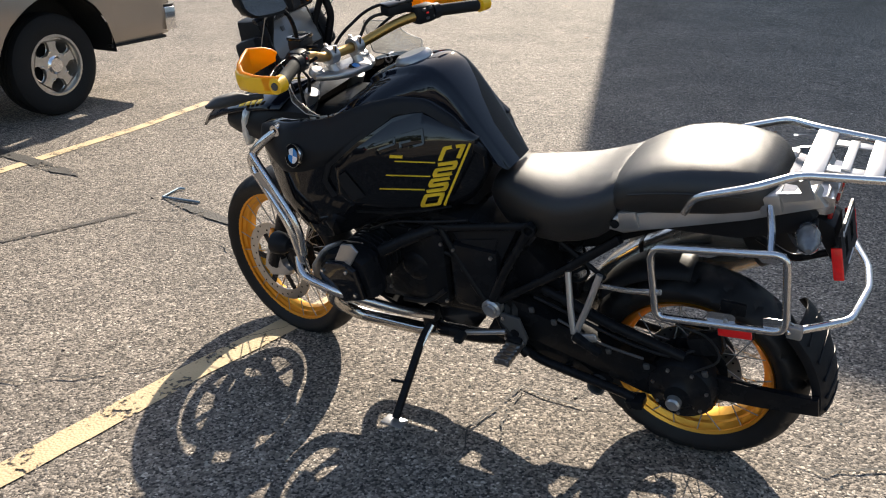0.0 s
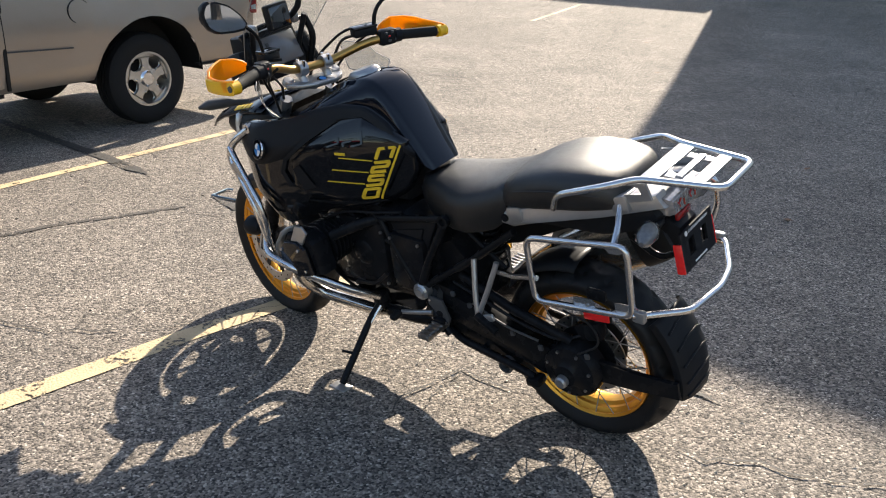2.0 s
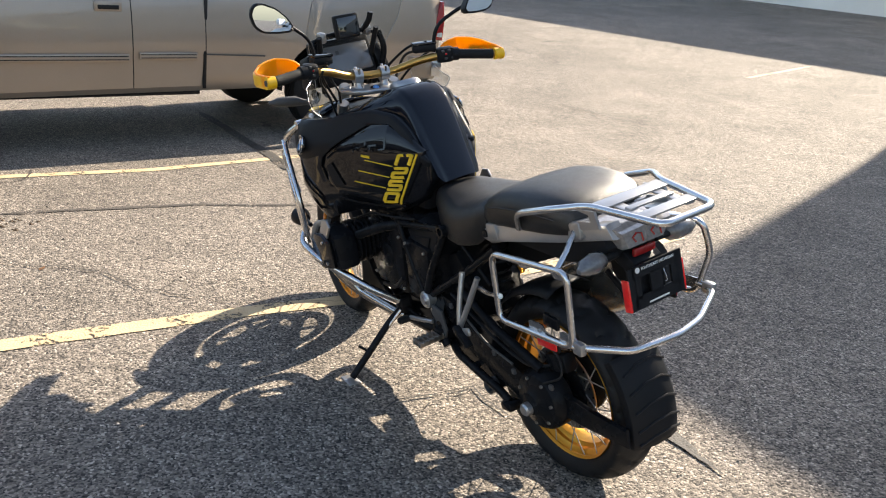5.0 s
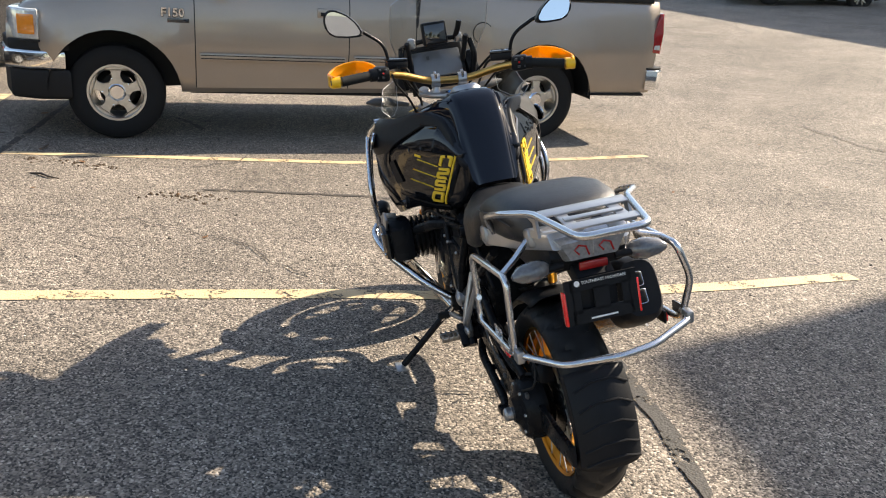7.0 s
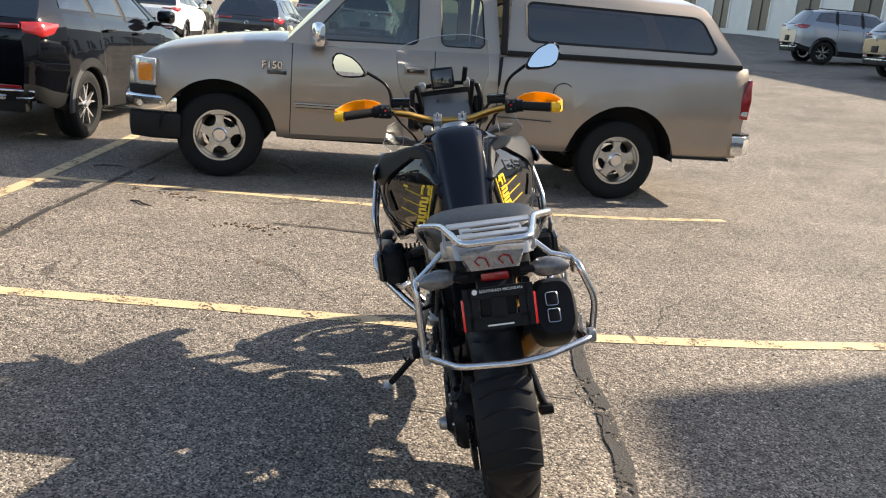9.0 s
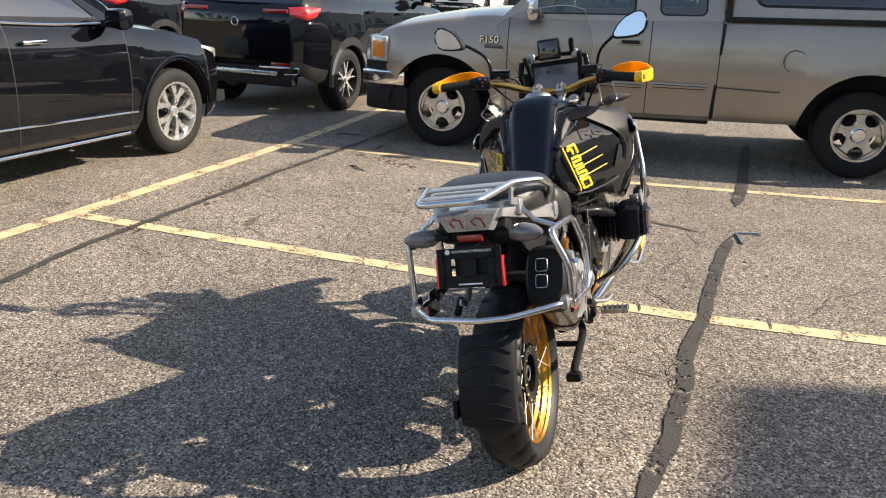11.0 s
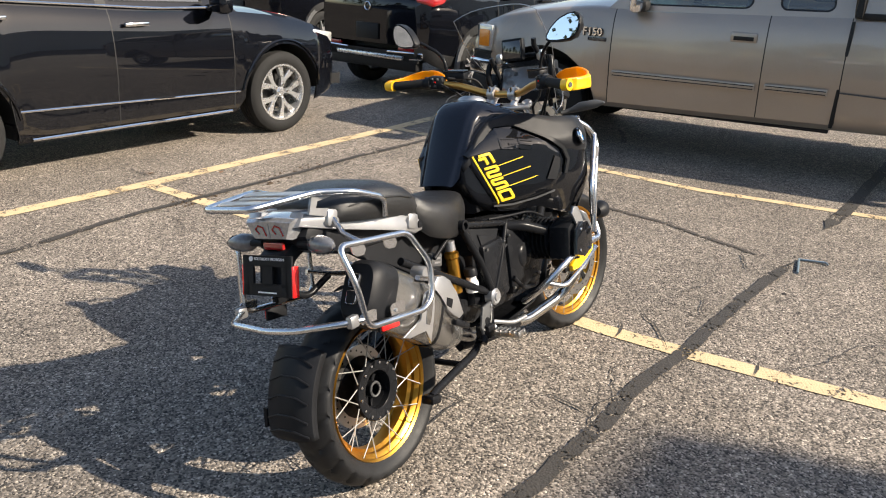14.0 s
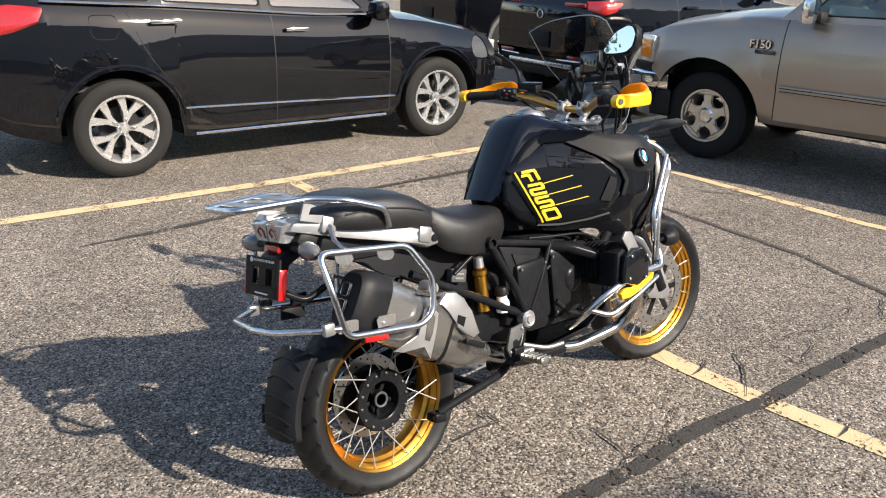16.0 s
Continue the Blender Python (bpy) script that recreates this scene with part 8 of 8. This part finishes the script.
for s in (1, -1):
    part("fork_cap", lathe(bmesh.new(), [(0.0001, 0.020), (0.017, 0.019), (0.021, 0.014), (0.022, 0.0)], 18, "Z"), CAST, yk, at=pose(1.09, s * 0.098, 1.058, 0, -24, 0))
    g0, g1 = Vector((0.932, s * 0.308, 1.180)), Vector((0.906, s * 0.432, 1.172))
    grip = bmesh.new()
    n = 22
    tube(grip, [g0.lerp(g1, i / n) for i in range(n + 1)], [0.0185 if i % 2 else 0.0172 for i in range(n + 1)], 14)
    add("hand_grip", grip, RUBBER, "black ribbed rubber grip", at=TURN_FRONT)
    sw = add("switch_block", box(bmesh.new(), (0.045, 0.062, 0.055), pose(0.945, s * 0.268, 1.182, 0, 0, s * 12), 0.012), BLACK_MATT, at=TURN_FRONT)
    part("red_switch", box(bmesh.new(), (0.006, 0.008, 0.007), pose(0.921, s * 0.262, 1.188), 0.003), RED, sw)
    for k in range(4):
        part("button", box(bmesh.new(), (0.008, 0.010, 0.008), pose(0.921, s * (0.250 + 0.012 * k), 1.172 if k % 2 else 1.200), 0.002), TRIM_GREY, sw)
    part("collar", lathe(bmesh.new(), [(0.015, -0.012), (0.024, -0.012), (0.024, 0.012), (0.015, 0.012)], 18, closed=True), BLACK_MATT, sw, at=pose(0.935, s * 0.302, 1.180, 0, 0, s * 12))
    mc = add("fluid_reservoir", box(bmesh.new(), (0.045, 0.085, 0.032), pose(0.985, s * 0.205, 1.212, 0, 0, s * 14), 0.008), BLACK_MATT, at=TURN_FRONT)
    part("reservoir_lid", box(bmesh.new(), (0.047, 0.087, 0.010), pose(0.985, s * 0.205, 1.228, 0, 0, s * 14), 0.003), BLACK_GLOSS, mc)
    rod("lever", [(0.985, s * 0.235, 1.175), (1.000, s * 0.27, 1.172), (0.985, s * 0.36, 1.166), (0.962, s * 0.425, 1.165)], 0.006, BLACK_METAL, at=TURN_FRONT)
    rod("brake_hose", [(1.0, s * 0.20, 1.20), (1.06, s * 0.16, 1.19), (1.10, s * 0.12, 1.08), (1.14, s * 0.10, 0.95)], 0.005, TRIM, at=TURN_FRONT, bend_r=0.08)
    # hand guard
    path = [(0.902, 0.458, 0.019, 0.019), (0.935, 0.472, 0.020, 0.018), (0.978, 0.480, 0.022, 0.018), (1.018, 0.476, 0.024, 0.020), (1.050, 0.455, 0.026, 0.030), (1.062, 0.416, 0.026, 0.040), (1.058, 0.370, 0.022, 0.043), (1.046, 0.328, 0.016, 0.040), (1.034, 0.300, 0.010, 0.030), (1.026, 0.284, 0.004, 0.018)]
    rail_bm = bmesh.new()
    sheet(rail_bm, [[(x + ox, s * (y + 0.0065), 1.172 + dz) for dz, ox in ((-0.022, 0.0), (-0.012, 0.003), (0.0, 0.004), (0.012, 0.003), (0.019, 0.0))] for x, y, _, _ in path[:6]])
    bm = bmesh.new()
    sheet(bm, [[(x - 0.012 * (f - 0.3) ** 2 * 2 + (0.02 * f if hi > 0.04 else 0), s * y, 1.176 - lo_ + (lo_ + hi) * f) for f in (0, 0.2, 0.45, 0.7, 0.9, 1.0)] for x, y, lo_, hi in path])
    hg = add("hand_guard", bm, YELLOW, "bright yellow plastic hand guard", at=TURN_FRONT, angle=50)
    md = hg.modifiers.new("thick", "SOLIDIFY")
    md.thickness, md.offset = 0.009, 0
    rail = part("guard_rail", rail_bm, YELLOW_SOLID, hg, "golden yellow lower rail", angle=50)
    rail.modifiers.new("thick", "SOLIDIFY").thickness = 0.007
    bv = hg.modifiers.new("soft", "BEVEL")
    bv.width, bv.segments, bv.limit_method = 0.003, 2, "ANGLE"
    end = part("guard_end", tube(bmesh.new(), [(0.902, s * 0.436, 1.172), (0.9, s * 0.470, 1.172)], [0.021, 0.020], 20), YELLOW_SOLID, hg)
    part("guard_bolt", tube(bmesh.new(), [(0.9005, s * 0.465, 1.172), (0.8995, s * 0.474, 1.172)], [0.0105, 0.0095], 14), TRIM_GREY, hg)
    # mirror
    ms = rod("mirror_stalk", [(0.965, s * 0.232, 1.195), (0.968, s * 0.245, 1.285), (0.955, s * 0.330, 1.335), (0.953, s * 0.365, 1.348)], 0.0068, BLACK_METAL, at=TURN_FRONT, bend_r=0.04)
    outl = [(-0.070, -0.034), (-0.052, 0.000), (-0.018, 0.033), (0.030, 0.054), (0.056, 0.050), (0.070, 0.020), (0.060, -0.022), (0.034, -0.043), (-0.020, -0.048), (-0.062, -0.046)]
    outl = [(s * p.x, p.y) for p in bend_loop([Vector((a, b, 0)) for a, b in outl], 0.012, 3)]
    hd = bmesh.new()
    prism(hd, outl, 0.0, 0.030, 0.010, 3, plane="YZ")
    mm = Matrix.Translation((0.945, s * 0.405, 1.365)) @ Matrix.Rotation(radians(s * -6), 4, "Z") @ Matrix.Rotation(radians(4 if s > 0 else 9), 4, "Y")
    part("mirror_head", hd, BLACK_MATT, ms, "black rear-view mirror", at=mm)
    mg = bmesh.new()
    prism(mg, [(a * 0.88, b * 0.86) for a, b in outl], -0.0015, 0.0005, plane="YZ")
    part("mirror_glass", mg, MIRROR, ms, at=mm)


def sweep(p):
    """The bar is swept back towards its ends and narrows a little."""
    y = abs(p.y)
    f = min(max((p.z - 1.05) / 0.07, 0), 1)
    dx = lerp([(0, 0.053), (0.085, 0.052), (0.2, 0.048), (0.3, 0.022), (0.45, -0.030)], y)
    dz = lerp([(0, -0.037), (0.085, -0.035), (0.2, -0.031), (0.3, -0.020), (0.45, -0.014)], y)
    return Vector((p.x + dx * f, p.y * (1 - 0.065 * min(y / 0.45, 1)), p.z + dz * f))


for ob in [o for o in bike.children_recursive if o not in before_bar]:
    own = ob.parent is not bike and ob.matrix_basis.translation.length > 1e-6
    if own:
        ob.matrix_basis.translation = sweep(ob.matrix_basis.translation)
    elif not ob.name.startswith(("top_yoke", "fork_cap")):
        for v in ob.data.vertices:
            v.co = sweep(v.co)


# ---- small litter on the ground ----
leaf_bm = bmesh.new()
lv = [leaf_bm.verts.new(p) for p in ((-0.035, 0, 0.004), (-0.012, 0.016, 0.010), (0.016, 0.012, 0.007), (0.04, 0, 0.012), (0.014, -0.014, 0.008), (-0.014, -0.013, 0.006))]
leaf_bm.faces.new(lv)
LEAF_MESH = mesh_of("dry_leaf", leaf_bm, LEAF)
rnd_l = random.Random(11)
LEAF_SPOTS = [(1.32, 14.26), (1.25, 13.82), (1.62, 11.29), (3.05, 10.6), (3.8, 16.45), (4.87, 14.79), (-2.72, 2.57), (-3.79, 2.40), (-2.81, 0.49), (-2.70, 0.02), (-1.9, 2.3), (-3.3, 1.9), (-4.3, 2.3), (-3.9, 2.9), (0.9, 7.5), (1.6, 9.4), (-0.4, 6.9), (-1.5, 8.0), (2.3, 5.6), (-4.9, 2.0), (-5.6, 2.8), (1.9, 4.4), (-6.0, 1.9), (-1.0, 5.6)]
for x, y in LEAF_SPOTS:
    o = new("dry_leaf", LEAF_MESH)
    o.matrix_basis = pose(x, y, ground_z(y) + 0.001, rnd_l.uniform(-6, 6), rnd_l.uniform(-6, 6), rnd_l.uniform(0, 360))
    o.scale = [rnd_l.uniform(0.6, 1.2)] * 3
    tagged(o, "curled dry brown leaf on the asphalt", "leaf", "fallen leaves")


def litter(name, lo, hi, count, along, spread, mat, label, category, seed):
    """Many crumbs in one mesh, along a line on the ground."""
    rnd, pts, faces = random.Random(seed), [], []
    for _ in range(count):
        a, b = along[rnd.randrange(len(along))]
        t = rnd.random()
        x = a[0] + (b[0] - a[0]) * t + rnd.gauss(0, spread)
        y = a[1] + (b[1] - a[1]) * t + rnd.gauss(0, spread)
        s, q, z = rnd.uniform(lo, hi), rnd.uniform(0, 6.28), ground_z(y)
        n = len(pts)
        ring = [(x + s * math.cos(q + k * 1.5708) * rnd.uniform(0.7, 1.3), y + s * math.sin(q + k * 1.5708) * rnd.uniform(0.7, 1.3), z) for k in range(4)]
        pts += ring + [(x + rnd.uniform(-0.3, 0.3) * s, y + rnd.uniform(-0.3, 0.3) * s, z + s * rnd.uniform(0.5, 0.9))]
        faces += [(n + k, n + (k + 1) % 4, n + 4) for k in range(4)]
    me = bpy.data.meshes.new(name)
    me.from_pydata(pts, [], faces)
    me.materials.append(mat)
    return tagged(new(name, me), label, category, kind="stuff")


GRIT = material("pale_grit", (0.30, 0.27, 0.22), 0.9, vary=0.4, scale=40)
SOIL = material("dark_plant_litter", (0.07, 0.045, 0.025), 0.9, vary=0.5, scale=40)
litter("loose_grit", 0.003, 0.008, 2600, [((-3, -1), (3, 5)), ((-4, 1), (0, 7)), ((0, 0), (2, 3)), ((-1, 1), (-6, 3))], 0.8, GRIT, "loose pale grit scattered on the asphalt", "grit", 5)
litter("plant_litter", 0.005, 0.016, 260, [((-2.9, 2.35), (-2.5, 2.75)), ((-4.1, 2.1), (-3.6, 2.5)), ((-2.3, 0.62), (-2.0, 0.42)), ((-3.2, 1.2), (-2.6, 0.85))], 0.05, SOIL, "brown plant litter caught in the cracks", "plant litter", 6)
litter("dark_crumbs", 0.004, 0.013, 180, [((-4, 0), (1, 7)), ((0, 5), (3, 9))], 1.2, TAR, "dark crumbs of tar and soil", "crumbs", 7)
scrap = thing("metal_bracket", pose(-1.35, 4.22, 0.002, 0, 0, 0), "bent pale blue-grey metal bracket lying on the asphalt", "metal scrap")
PALE_BLUE = material("pale_blue_metal", (0.20, 0.27, 0.32), 0.4, metal=0.5, vary=0.2, scale=30)
part("long_arm", tube(bmesh.new(), [(-0.13, 0.01, 0.006), (0.09, -0.075, 0.006)], 0.007, 6), PALE_BLUE, scrap)
part("short_arm", tube(bmesh.new(), bend([(-0.13, 0.01, 0.006), (-0.085, 0.15, 0.008), (-0.05, 0.14, 0.008)], 0.02), 0.006, 6), PALE_BLUE, scrap)
for x, y, a in ((-3.55, 2.05, 20), (-5.0, 2.15, 70), (-4.35, 2.35, -30)):
    o = thing("twig", pose(x, y, 0.004, 0, 0, a), "short dark twig lying on the asphalt", "twig", "fallen twigs")
    part("stem", tube(bmesh.new(), [(-0.12, 0, 0), (-0.03, 0.012, 0.008), (0.05, -0.006, 0.006), (0.13, 0.01, 0.002)], [0.006, 0.008, 0.007, 0.003], 6), BARK, o)
